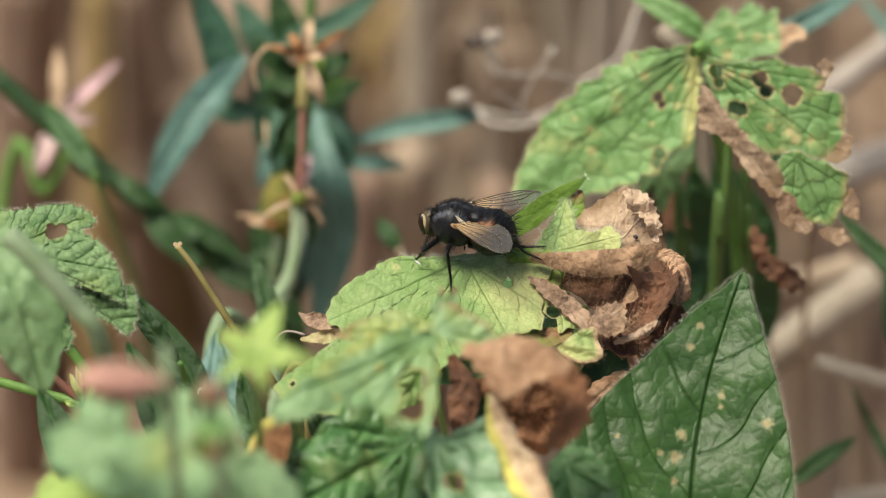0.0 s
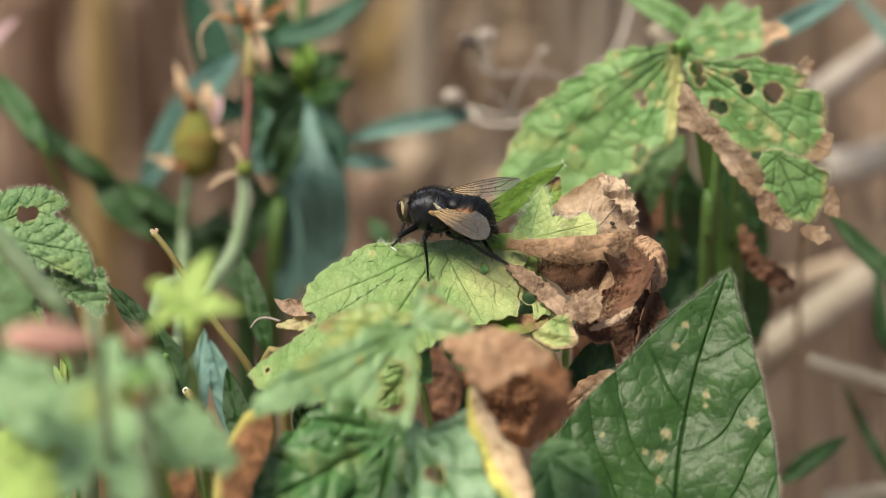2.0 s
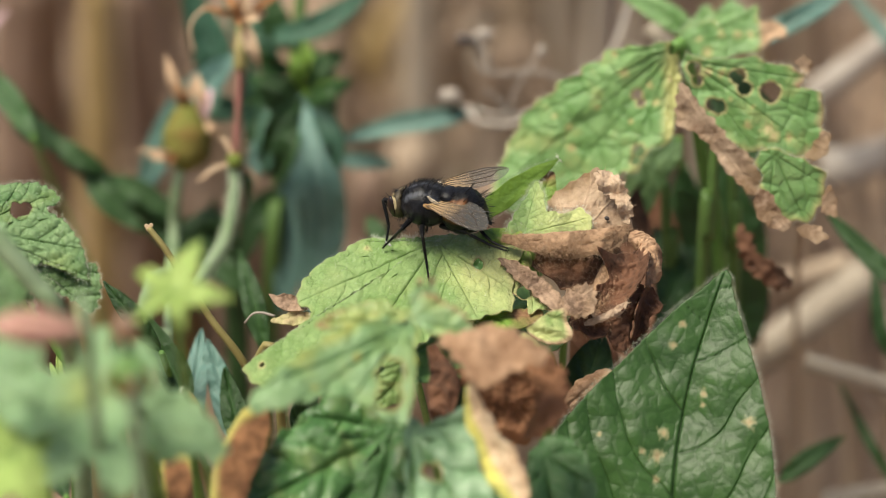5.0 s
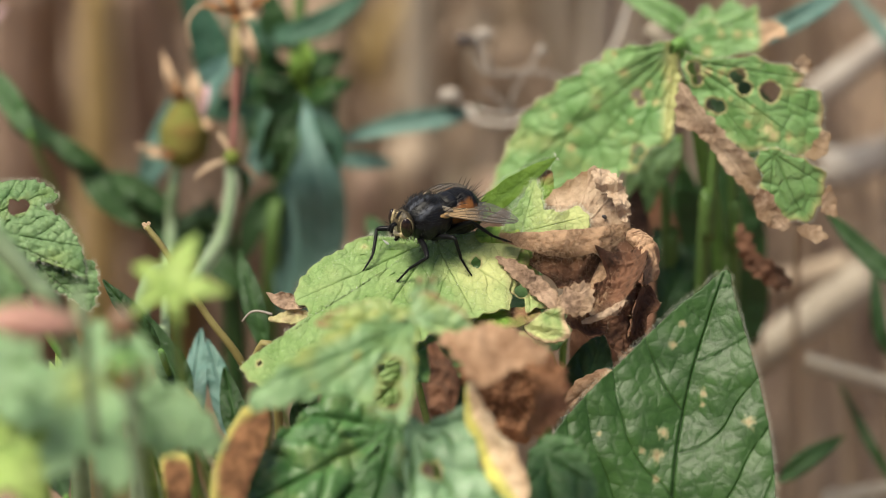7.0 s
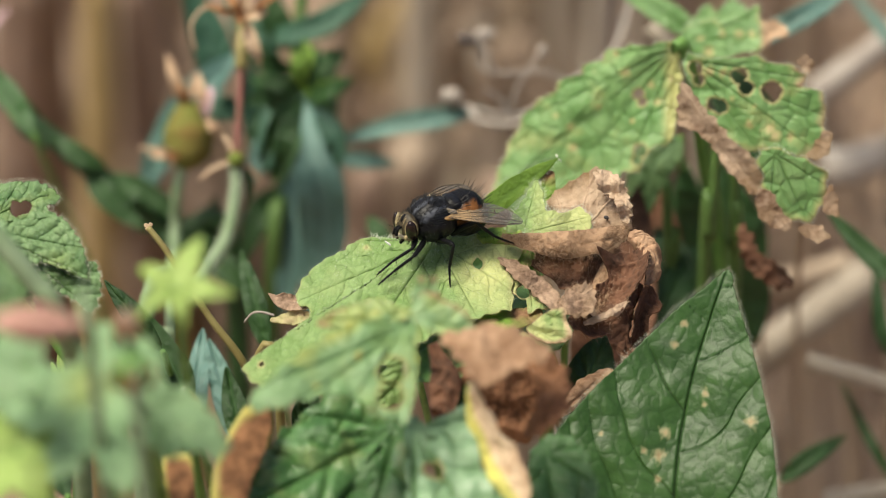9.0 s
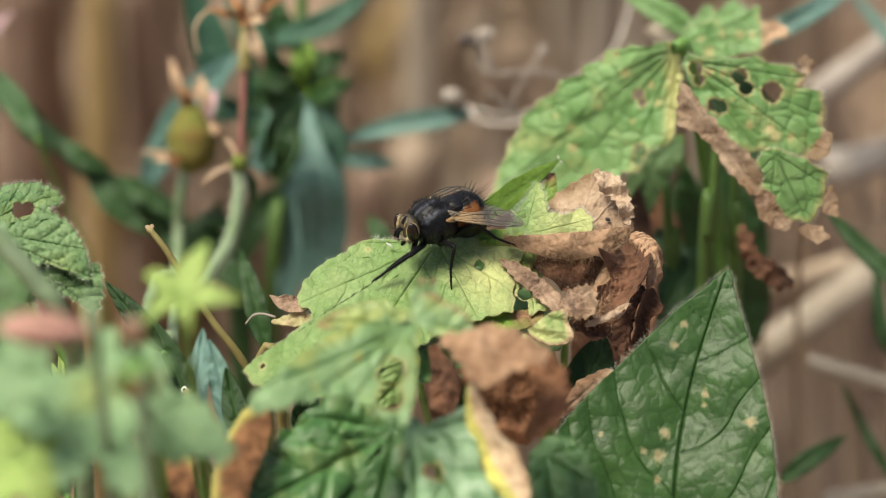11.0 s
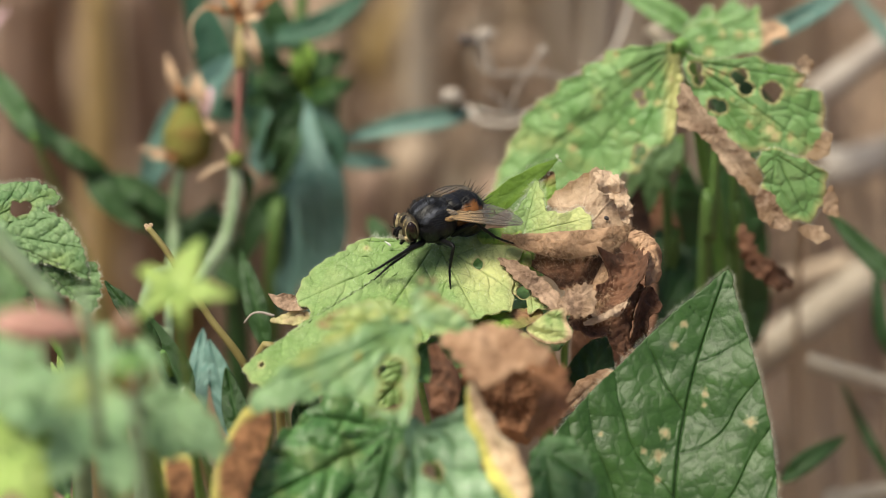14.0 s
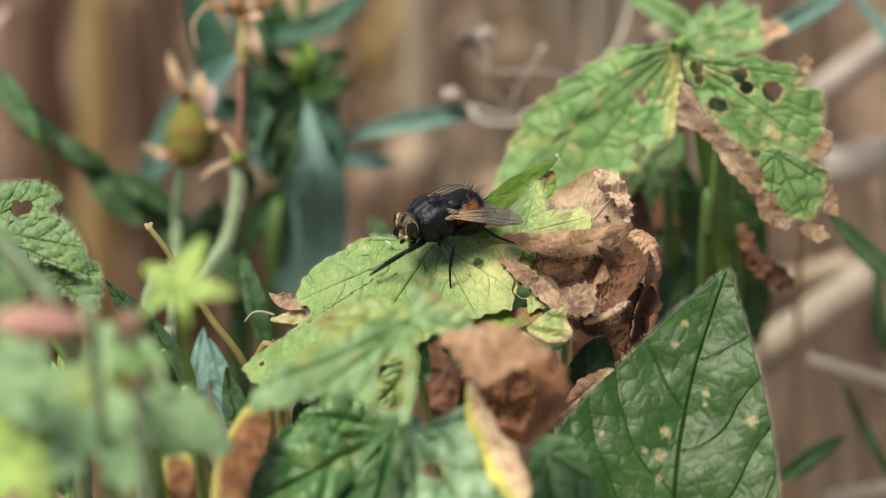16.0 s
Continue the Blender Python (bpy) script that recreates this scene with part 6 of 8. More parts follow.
def pink_flower():
    ob = thing("faded_flower", (-0.06499, 0.09185, 0.16402), "faded pink flower with narrow drooping petals", "flower", "flower stems")
    dry_bloom(ob, (-0.06306, 0.09169, 0.16367), [((-0.06614, 0.08843, 0.15669), 0.0022, M_PETAL), ((-0.06961, 0.09266, 0.16576), 0.0014, M_PETAL), ((-0.05767, 0.09169, 0.16367), 0.0014, M_PETAL), ((-0.06324, 0.09777, 0.17198), 0.0016, M_DRY), ((-0.05459, 0.09510, 0.17099), 0.0015, M_PETAL)], 190)
    tube("stem", [(-0.06315, 0.09261, 0.16328), (-0.06191, 0.08974, 0.15948), (-0.06518, 0.08929, 0.15379), (-0.07177, 0.09065, 0.14724), (-0.09, 0.06, -0.004)], 0.0008, 0.0009, M_STEM, ob)
    return ob


FLOWER = pink_flower()
FLOWER.matrix_basis = Matrix.Translation(RIGHT * -0.0045 + UP * 0.0008) @ FLOWER.matrix_basis


# pushed slightly along the lines of sight to fit the camera's view
def dark_shoot():
    ob = thing("dark_shoot", (-0.06340, 0.07653, 0.17092), "leafy shoot leaning aslant, coloured dark green for shade", "shoot", "flower stems")
    # stem and leaves take the darkened green, so shade is in their colour
    tube("stem", [(-0.06791, 0.07844, 0.17500), (-0.05740, 0.07447, 0.16649), (-0.04838, 0.07129, 0.15969), (-0.03648, 0.06918, 0.15032), (-0.02759, 0.06808, 0.13830), (-0.03000, 0.06000, -0.00400)], 0.0013, 0.0016, M_SHADELEAF, ob, steps=30)
    for k, (sp, hw, m) in enumerate((([(-0.05806, 0.07385, 0.16757), (-0.05498, 0.07117, 0.16425), (-0.05078, 0.06923, 0.16248)], 0.00224, M_SHADELEAF), ([(-0.05206, 0.07179, 0.16316), (-0.04891, 0.06897, 0.16194), (-0.04449, 0.06895, 0.15950)], 0.00265, M_SHADELEAF), ([(-0.04762, 0.07114, 0.15934), (-0.04449, 0.06737, 0.15610), (-0.03925, 0.06548, 0.15203)], 0.00306, M_SHADELEAF),
                                    ([(-0.04538, 0.07050, 0.15799), (-0.03999, 0.06769, 0.15678), (-0.03401, 0.06611, 0.15339)], 0.00306, M_SHADELEAF), ([(-0.04099, 0.07045, 0.15305), (-0.03485, 0.06701, 0.15049), (-0.02885, 0.06637, 0.14913)], 0.00367, M_SHADELEAF), ([(-0.06040, 0.07558, 0.16888), (-0.05722, 0.07276, 0.16765), (-0.05289, 0.07336, 0.16411)], 0.00265, M_SHADELEAF),
                                    ([(-0.03648, 0.06918, 0.15032), (-0.03195, 0.06854, 0.14895), (-0.03063, 0.07480, 0.15273)], 0.00306, M_SHADELEAF), ([(-0.03346, 0.06790, 0.14759), (-0.02960, 0.06543, 0.14709), (-0.02585, 0.06383, 0.14369)], 0.00347, M_SHADELEAF))):
        blade("leaf", sp, hw, FACE, m, ob, "", "lance", seed=195 + k, nu=30, nv=18, cell=0.003, wave=0.001)
    return ob


SWAY_STEM.append(dark_shoot())
SWAY_STEM.append(back_leaf("dark_leaf", [(-0.05365, 0.06430, 0.16645), (-0.05715, 0.06833, 0.17036), (-0.06068, 0.07206, 0.17362)], 0.0030, FACE, M_DARKGLOSS, "green leaf near the faded flower", "lance", seed=198))


def straw():
    ob = thing("dry_stalk", (-0.02348, -0.00322, 0.16599), "thin olive-yellow dry stalk with frayed tip", "stalk", "bare stalks")
    tube("stalk", [(-0.03495, 0.00110, 0.18237), (-0.03274, -0.00011, 0.17976), (-0.02777, -0.00247, 0.17234), (-0.02348, -0.00322, 0.16599), (-0.01927, -0.00304, 0.15454), (-0.02, 0.02, -0.004)], 0.00034, 0.0006, M_STRAW, ob, steps=40)
    for k, tip in enumerate(((-0.03542, 0.00127, 0.18273), (-0.03455, 0.00133, 0.18285), (-0.03522, 0.00096, 0.18206))):
        blade("frayed_end", [(-0.03488, 0.00108, 0.18231), Vector(tip).lerp(Vector((-0.03488, 0.00108, 0.18231)), 0.5), tip], 0.00022, FACE, M_DRY, ob, "", "strip", cell=0, veins=0, nu=6, nv=4, seed=200 + k)
    return ob


STRAW = straw()
STUB = thing("dry_stalk", (-0.02820, -0.01189, 0.16397), "short cut dry stalk with hollow end", "stalk", "bare stalks")
tube("stalk", [(-0.03039, -0.01062, 0.16668), (-0.02887, -0.01147, 0.16487), (-0.02705, -0.01016, 0.15822), (-0.02614, -0.00702, 0.14129), (-0.03, 0.02, -0.004)], 0.0005, 0.0006, M_STRAW, STUB)
tube("cut_rim", [(-0.03011, -0.01089, 0.16682), (-0.03038, -0.01075, 0.16712), (-0.03071, -0.01089, 0.16682), (-0.03045, -0.01103, 0.16651), (-0.03011, -0.01089, 0.16682)], 0.00012, 0.00012, M_HAIR, STUB, "pale cut rim", sides=6, steps=16)
BRANCH = thing("leaf_stalk", (-0.04856, -0.04037, 0.19992), "dull green stalk close to the camera", "stalk", "bare stalks")
tube("stalk", [(-0.05218, -0.03984, 0.20342), (-0.04847, -0.04135, 0.20017), (-0.04484, -0.04233, 0.19571), (-0.04197, -0.04172, 0.18991), (-0.04103, -0.03068, 0.16153), (-0.04, 0.0, -0.004)], 0.0012, 0.0010, M_FUZZY, BRANCH)
SWAY_LEFT.append(BRANCH)

back_leaf("shaded_leaf", [(-0.02155, 0.01709, 0.15749), (-0.02316, 0.01974, 0.16318), (-0.02512, 0.02450, 0.16865)], 0.0026, FACE, M_SHADELEAF, "pointed dark green leaf behind the stems", "lance", seed=205)
for k, (sp, hw, m) in enumerate((([(-0.03116, 0.00318, 0.15133), (-0.03028, 0.00906, 0.15683), (-0.02943, 0.01586, 0.16196)], 0.003, M_BLUELEAF), ([(-0.02571, 0.00465, 0.15212), (-0.02683, 0.00906, 0.15683), (-0.02864, 0.01348, 0.16158)], 0.0028, M_BLUELEAF), ([(-0.03499, -0.00126, 0.15363), (-0.03659, 0.00461, 0.15676), (-0.04041, 0.01348, 0.16158)], 0.004, M_SHADELEAF),
                               ([(-0.02266, -0.00362, 0.15331), (-0.02478, 0.00046, 0.15733), (-0.02623, 0.00484, 0.16199)], 0.003, M_SHADELEAF), ([(-0.01475, -0.01905, 0.16280), (-0.01612, -0.01560, 0.16548), (-0.01485, -0.01241, 0.16758)], 0.003, M_SHADELEAF), ([(-0.04298, -0.03013, 0.16270), (-0.04596, -0.02295, 0.16628), (-0.04898, -0.01571, 0.16996)], 0.004, M_SHADELEAF))):
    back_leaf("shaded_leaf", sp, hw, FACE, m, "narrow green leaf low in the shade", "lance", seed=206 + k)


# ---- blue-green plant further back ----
# upper plant scaled about the camera's eye so its blur fits the view
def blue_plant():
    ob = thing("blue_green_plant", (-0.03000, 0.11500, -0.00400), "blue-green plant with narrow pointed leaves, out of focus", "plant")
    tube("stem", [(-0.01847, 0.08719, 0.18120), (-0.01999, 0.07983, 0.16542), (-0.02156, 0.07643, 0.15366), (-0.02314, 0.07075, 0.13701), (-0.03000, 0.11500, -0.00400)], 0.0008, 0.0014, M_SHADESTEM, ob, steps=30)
    # leaves turned from the light take the darker, shade-coloured copies
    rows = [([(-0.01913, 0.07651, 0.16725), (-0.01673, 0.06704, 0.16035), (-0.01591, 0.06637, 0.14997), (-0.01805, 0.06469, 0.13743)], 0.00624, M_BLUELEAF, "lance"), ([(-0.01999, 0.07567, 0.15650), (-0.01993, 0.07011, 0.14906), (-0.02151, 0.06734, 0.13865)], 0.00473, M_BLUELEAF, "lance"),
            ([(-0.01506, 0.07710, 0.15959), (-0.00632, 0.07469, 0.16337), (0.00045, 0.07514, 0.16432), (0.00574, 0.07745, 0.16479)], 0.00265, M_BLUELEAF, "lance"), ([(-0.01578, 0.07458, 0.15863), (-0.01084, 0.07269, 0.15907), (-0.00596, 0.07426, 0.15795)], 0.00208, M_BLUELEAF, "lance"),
            ([(-0.02718, 0.08239, 0.17091), (-0.03258, 0.07462, 0.16766), (-0.03709, 0.07176, 0.16153), (-0.04096, 0.06992, 0.15312)], 0.00454, M_BLUELEAF, "lance"), ([(-0.03067, 0.08156, 0.16467), (-0.03097, 0.08271, 0.17160), (-0.03465, 0.08479, 0.18054)], 0.00473, M_SHADEBLUE, "lance"),
            ([(-0.02536, 0.08477, 0.17155), (-0.01843, 0.08176, 0.17404), (-0.01389, 0.08272, 0.17609), (-0.00863, 0.08622, 0.17914)], 0.00321, M_SHADEBLUE, "lance"), ([(-0.02612, 0.08092, 0.16329), (-0.02983, 0.07918, 0.16405), (-0.03438, 0.08079, 0.16748)], 0.00331, M_SHADEBLUE, "lance"),
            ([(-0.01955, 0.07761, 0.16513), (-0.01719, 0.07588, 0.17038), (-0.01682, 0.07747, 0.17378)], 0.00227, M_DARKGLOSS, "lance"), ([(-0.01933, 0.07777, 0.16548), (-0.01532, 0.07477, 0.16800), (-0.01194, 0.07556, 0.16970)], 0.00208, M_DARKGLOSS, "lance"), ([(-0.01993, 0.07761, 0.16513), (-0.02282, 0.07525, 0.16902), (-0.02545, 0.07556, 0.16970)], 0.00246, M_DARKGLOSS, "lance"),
            ([(-0.01996, 0.07832, 0.16442), (-0.02289, 0.07508, 0.16418), (-0.02590, 0.07253, 0.15873)], 0.00321, M_SHADELEAF, "lance"), ([(-0.01999, 0.07886, 0.16336), (-0.02139, 0.07348, 0.16077), (-0.02289, 0.07158, 0.15668)], 0.00283, M_SHADELEAF, "lance"), ([(-0.02004, 0.08413, 0.17018), (-0.02226, 0.08398, 0.17434), (-0.02378, 0.08622, 0.17914)], 0.00378, M_SHADELEAF, "lance"),
            ([(-0.01929, 0.08317, 0.16811), (-0.01545, 0.08174, 0.16954), (-0.01317, 0.08239, 0.17091)], 0.00246, M_SHADELEAF, "lance"), ([(-0.01978, 0.07713, 0.16411), (-0.02313, 0.07288, 0.16840), (-0.02584, 0.07067, 0.16814)], 0.00246, M_SHADELEAF, "lance"), ([(-0.01978, 0.07618, 0.16206), (-0.01677, 0.07035, 0.16298), (-0.01378, 0.06877, 0.15959)], 0.00246, M_SHADELEAF, "lance"),
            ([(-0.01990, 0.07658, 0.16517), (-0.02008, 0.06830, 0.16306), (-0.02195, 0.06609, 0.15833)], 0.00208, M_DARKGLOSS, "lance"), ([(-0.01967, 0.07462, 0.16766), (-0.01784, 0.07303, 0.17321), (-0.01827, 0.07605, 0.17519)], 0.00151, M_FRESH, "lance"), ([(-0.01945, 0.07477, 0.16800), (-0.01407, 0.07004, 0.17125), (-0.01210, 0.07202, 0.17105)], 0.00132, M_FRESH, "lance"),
            ([(-0.01999, 0.07791, 0.16130), (-0.02358, 0.07176, 0.16153), (-0.02583, 0.06953, 0.15677)], 0.00283, M_BLUELEAF, "lance"), ([(-0.01984, 0.08111, 0.16816), (-0.02364, 0.07826, 0.17100), (-0.02666, 0.07985, 0.17441)], 0.00246, M_SHADELEAF, "lance"), ([(-0.02039, 0.07556, 0.15405), (-0.02440, 0.06967, 0.15258), (-0.02666, 0.06680, 0.14644)], 0.00340, M_SHADELEAF, "lance"),
            ([(-0.02021, 0.08160, 0.15133), (-0.02397, 0.08310, 0.15903), (-0.02626, 0.08697, 0.16733)], 0.00520, M_SHADEBLUE, "lance"), ([(-0.01906, 0.08224, 0.15272), (-0.01672, 0.08375, 0.16041), (-0.01486, 0.08872, 0.16659)], 0.00425, M_SHADELEAF, "lance"), ([(-0.02136, 0.08774, 0.16451), (-0.02550, 0.08826, 0.17009), (-0.02931, 0.09084, 0.17563)], 0.00397, M_SHADEBLUE, "lance")]
    rows += [([mm(-18.01, 20.16, -61.50), mm(-20.90, 21.27, -59.61), mm(-24.50, 22.08, -61.50)], 0.00208, M_SHADELEAF, "lance"), ([mm(-18.01, 19.85, -61.50), mm(-20.72, 16.83, -58.66), mm(-23.29, 12.16, -60.55)], 0.00283, M_SHADELEAF, "lance"), ([mm(-18.58, 19.24, -60.55), mm(-20.40, 14.46, -57.72), mm(-21.35, 9.94, -59.61)], 0.00265, M_SHADELEAF, "lance"),
             ([mm(-17.61, 20.35, -60.55), mm(-14.24, 20.92, -57.72), mm(-11.48, 22.30, -59.61)], 0.00170, M_DARKGLOSS, "lance"), ([mm(-17.61, 20.56, -60.55), mm(-16.03, 23.30, -58.66), mm(-14.59, 26.17, -60.55)], 0.00170, M_SHADELEAF, "lance"), ([mm(-18.13, 20.56, -60.55), mm(-18.81, 23.45, -58.66), mm(-19.16, 26.03, -60.55)], 0.00170, M_FRESH, "lance"), ([mm(-16.56, 18.56, -62.44), mm(-14.32, 14.84, -61.50), mm(-13.60, 10.42, -62.44)], 0.00283, M_SHADEBLUE, "lance"),
             ([mm(-23.25, 18.58, -63.39), mm(-22.47, 14.12, -62.44), mm(-23.25, 9.70, -63.39)], 0.00321, M_SHADEBLUE, "lance")]
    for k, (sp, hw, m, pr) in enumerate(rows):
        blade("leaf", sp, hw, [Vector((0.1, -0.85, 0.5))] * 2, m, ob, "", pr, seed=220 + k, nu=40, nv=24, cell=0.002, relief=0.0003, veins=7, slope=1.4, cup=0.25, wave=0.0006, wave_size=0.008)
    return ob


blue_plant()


# ---- dead twig and straws behind ----
M_CHAR = plain("dark_seed_head", (0.1, 0.08, 0.07), (0.06, 0.045, 0.04), 300, 0.85)


# drawn nearer along the lines of sight to fit the camera's view
def twig():
    ob = thing("dead_twig", (0.00872, 0.07390, 0.16510), "bleached grey branching dead twig with seed heads", "twig")
    for k, (sp, r) in enumerate((([(0.00496, 0.07851, 0.17498), (0.00481, 0.07724, 0.17225), (0.00647, 0.07628, 0.17021), (0.01326, 0.07811, 0.16960), (0.01723, 0.07922, 0.16748)], 0.0006), ([(0.00008, 0.07677, 0.16673), (0.00346, 0.07438, 0.16612), (0.00872, 0.07390, 0.16510), (0.01323, 0.07438, 0.16612), (0.01708, 0.07917, 0.16734)], 0.0007),
                                ([(0.00909, 0.07390, 0.16510), (0.00982, 0.07358, 0.16892), (0.01319, 0.07580, 0.17368)], 0.0005), ([(0.01708, 0.07917, 0.16734), (0.02243, 0.08252, 0.17003), (0.02553, 0.08749, 0.17618), (0.02637, 0.09120, 0.17960)], 0.0010), ([(0.01325, 0.07526, 0.16574), (0.02408, 0.08090, 0.15750), (0.02865, 0.16653, 0.11501), (0.03000, 0.20000, -0.00400)], 0.0011),
                                ([(0.00346, 0.07438, 0.16612), (0.00496, 0.07271, 0.16480), (0.00757, 0.07249, 0.16433)], 0.0009), ([(0.00757, 0.07249, 0.16433), (0.01020, 0.07262, 0.16460), (0.01323, 0.07438, 0.16612)], 0.0009), ([(0.00647, 0.07628, 0.17021), (0.00585, 0.07651, 0.17296), (0.00420, 0.07756, 0.17520)], 0.0006), ([(0.00872, 0.07390, 0.16510), (0.00796, 0.07382, 0.16718), (0.00569, 0.07358, 0.16892)], 0.0005))):
        tube("branch", sp, r * 0.52, r * 0.38, M_TWIG, ob, rough=0.6)
    for k, p in enumerate(((0.00308, 0.07730, 0.17466), (0.00572, 0.07933, 0.17447), (0.01319, 0.07580, 0.17368), (0.00120, 0.07501, 0.16749))):
        ball("seed_head", p, (0.00140, 0.00100, 0.00110) if k != 2 else (0.00070, 0.00060, 0.00060), M_CHAR if k in (0.00000, 0.93053, 2.88451) else M_TWIG, ob, rough=0.3, freq=600, seed=k)
    return ob


twig()


def straw_lying(name, pts, r, mat, label, r1=None):
    ob = thing(name, pts[0], label, "straw", "dead straws")
    tube("stalk", pts, r, r1 or r * 0.9, mat, ob, rough=0.15, steps=30)
    end = Vector(pts[-1])
    if end.z > 0.01:
        tube("root", [end, end + Vector((0.005, 0.01, -end.z * 0.5)), (end.x + 0.005, end.y + 0.015, -0.004)], r * 0.9, r, mat, ob)
    return ob


straw_lying("dead_straw", [(0.05945, 0.08901, 0.13427), (0.05046, 0.08637, 0.12861), (0.04289, 0.08748, 0.12152), (0.03534, 0.09035, 0.11348)], 0.0030, M_PALESTRAW, "thick bleached straw leaning behind the dark leaf")
straw_lying("dead_straw", [(0.04743, 0.04825, 0.14149), (0.05273, 0.04750, 0.13989), (0.06028, 0.04842, 0.13713)], 0.0013, M_PALESTRAW, "thin bleached straw with blunt end", 0.0015)
straw_lying("dead_straw", [(0.05271, 0.11796, 0.14902), (0.05833, 0.11966, 0.15266), (0.06575, 0.12388, 0.15699)], 0.0022, M_TWIG, "thick bleached straw behind the holed leaf")
straw_lying("dead_straw", [(0.04326, 0.09772, 0.12928), (0.04894, 0.09953, 0.12842), (0.05721, 0.10415, 0.12888)], 0.0022, M_TAN, "bleached straw behind the dark leaf")
straw_lying("dead_straw", [(0.05507, 0.12267, 0.13547), (0.05996, 0.12302, 0.13621), (0.06666, 0.12588, 0.13761)], 0.0030, M_TWIG, "grey dead stalk behind the holed leaf")
straw_lying("dead_straw", [(0.02696, 0.06670, 0.18108), (0.02917, 0.06577, 0.17907), (0.03305, 0.06806, 0.17451)], 0.0012, M_PALESTRAW, "bleached straw behind the holed leaf")
straw_lying("dead_straw", [(0.05130, 0.05811, 0.11531), (0.05585, 0.05843, 0.11600), (0.06192, 0.05891, 0.11703)], 0.0016, M_PALESTRAW, "thin bleached straw near the dark leaf")
# the darkest leaves are added fillers with deep shade put into their colour
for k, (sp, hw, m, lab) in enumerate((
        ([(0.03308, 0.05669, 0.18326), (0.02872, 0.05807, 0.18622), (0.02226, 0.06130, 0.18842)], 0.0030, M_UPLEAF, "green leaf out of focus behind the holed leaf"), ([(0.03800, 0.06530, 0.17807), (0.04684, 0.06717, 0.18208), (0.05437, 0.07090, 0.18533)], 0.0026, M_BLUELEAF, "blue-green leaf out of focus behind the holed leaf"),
        ([(0.06283, 0.09234, 0.16506), (0.05975, 0.09429, 0.16925), (0.05529, 0.09843, 0.17338)], 0.0016, M_BLUELEAF, "narrow blue-green leaf out of focus"), ([(0.06113, 0.03387, 0.15798), (0.05559, 0.03719, 0.16037), (0.04873, 0.04385, 0.16520)], 0.0026, M_SHADELEAF, "dark green narrow leaf behind the holed leaf"),
        ([(0.04323, 0.03262, 0.13165), (0.04686, 0.03385, 0.13428), (0.05210, 0.03701, 0.13633)], 0.0024, M_SHADELEAF, "green leaf behind the dark leaf"), ([(0.06010, 0.04071, 0.12534), (0.05585, 0.04561, 0.13110), (0.05247, 0.05231, 0.13601)], 0.0012, M_SHADELEAF, "narrow grass blade behind the dark leaf"),
        ([(0.05936, 0.04818, 0.14136), (0.05715, 0.05005, 0.14536), (0.05659, 0.05591, 0.15320)], 0.0018, M_SHADELEAF, "narrow grass blade behind the dark leaf"), ([(-0.00692, 0.05441, 0.15471), (-0.00840, 0.05534, 0.15671), (-0.00990, 0.05810, 0.15788)], 0.0024, M_SHADELEAF, "dark green leaf behind the fly"),
        ([(0.02362, 0.02128, 0.15464), (0.02306, 0.02845, 0.16057), (0.02471, 0.03960, 0.17028)], 0.0070, M_DRYSHADE, "dark withered leaf in deep shade"), ([(0.04021, 0.04881, 0.14269), (0.03704, 0.04955, 0.15375), (0.03017, 0.04872, 0.16617)], 0.0085, M_SHADELEAF, "dark green leaf in deep shade"),
        ([(0.02064, 0.01325, 0.14927), (0.01922, 0.01531, 0.15604), (0.01638, 0.01645, 0.16322)], 0.0060, M_DRYSHADE, "dark withered leaf in deep shade"), ([(0.04542, 0.03870, 0.16834), (0.03983, 0.04445, 0.17595), (0.03277, 0.05054, 0.18427)], 0.0070, M_SHADELEAF, "dark green leaf in shade behind the holed leaf"), ([(0.02908, 0.04639, 0.14225), (0.02826, 0.04893, 0.15242), (0.02671, 0.05329, 0.16650)], 0.0075, M_DRYSHADE, "dark withered leaf in deep shade"), ([(0.03506, 0.04818, 0.14136), (0.03275, 0.05073, 0.15156), (0.03119, 0.05573, 0.16702)], 0.0070, M_SHADELEAF, "dark green leaf in deep shade"),
        ([(0.04181, 0.05497, 0.15119), (0.03800, 0.05565, 0.15738), (0.03422, 0.05787, 0.16687)], 0.0070, M_SHADELEAF, "dark green leaf in deep shade"), ([(0.03210, 0.03716, 0.15322), (0.02994, 0.03960, 0.15844), (0.02719, 0.04476, 0.16240)], 0.0050, M_SHADELEAF, "dark green leaf in shade below the holed leaf"), ([(0.02685, 0.03145, 0.15280), (0.02909, 0.03567, 0.15712), (0.03297, 0.04384, 0.16044)], 0.0045, M_SHADELEAF, "dark green leaf in shade below the holed leaf"))):
    back_leaf("background_leaf", sp, hw, FACE, m, lab, "lance", seed=250 + k, nu=30, nv=18, dry=1.0 if m is M_DRYSHADE else 0.0)


# ---- the fly ----
MM = 0.00107


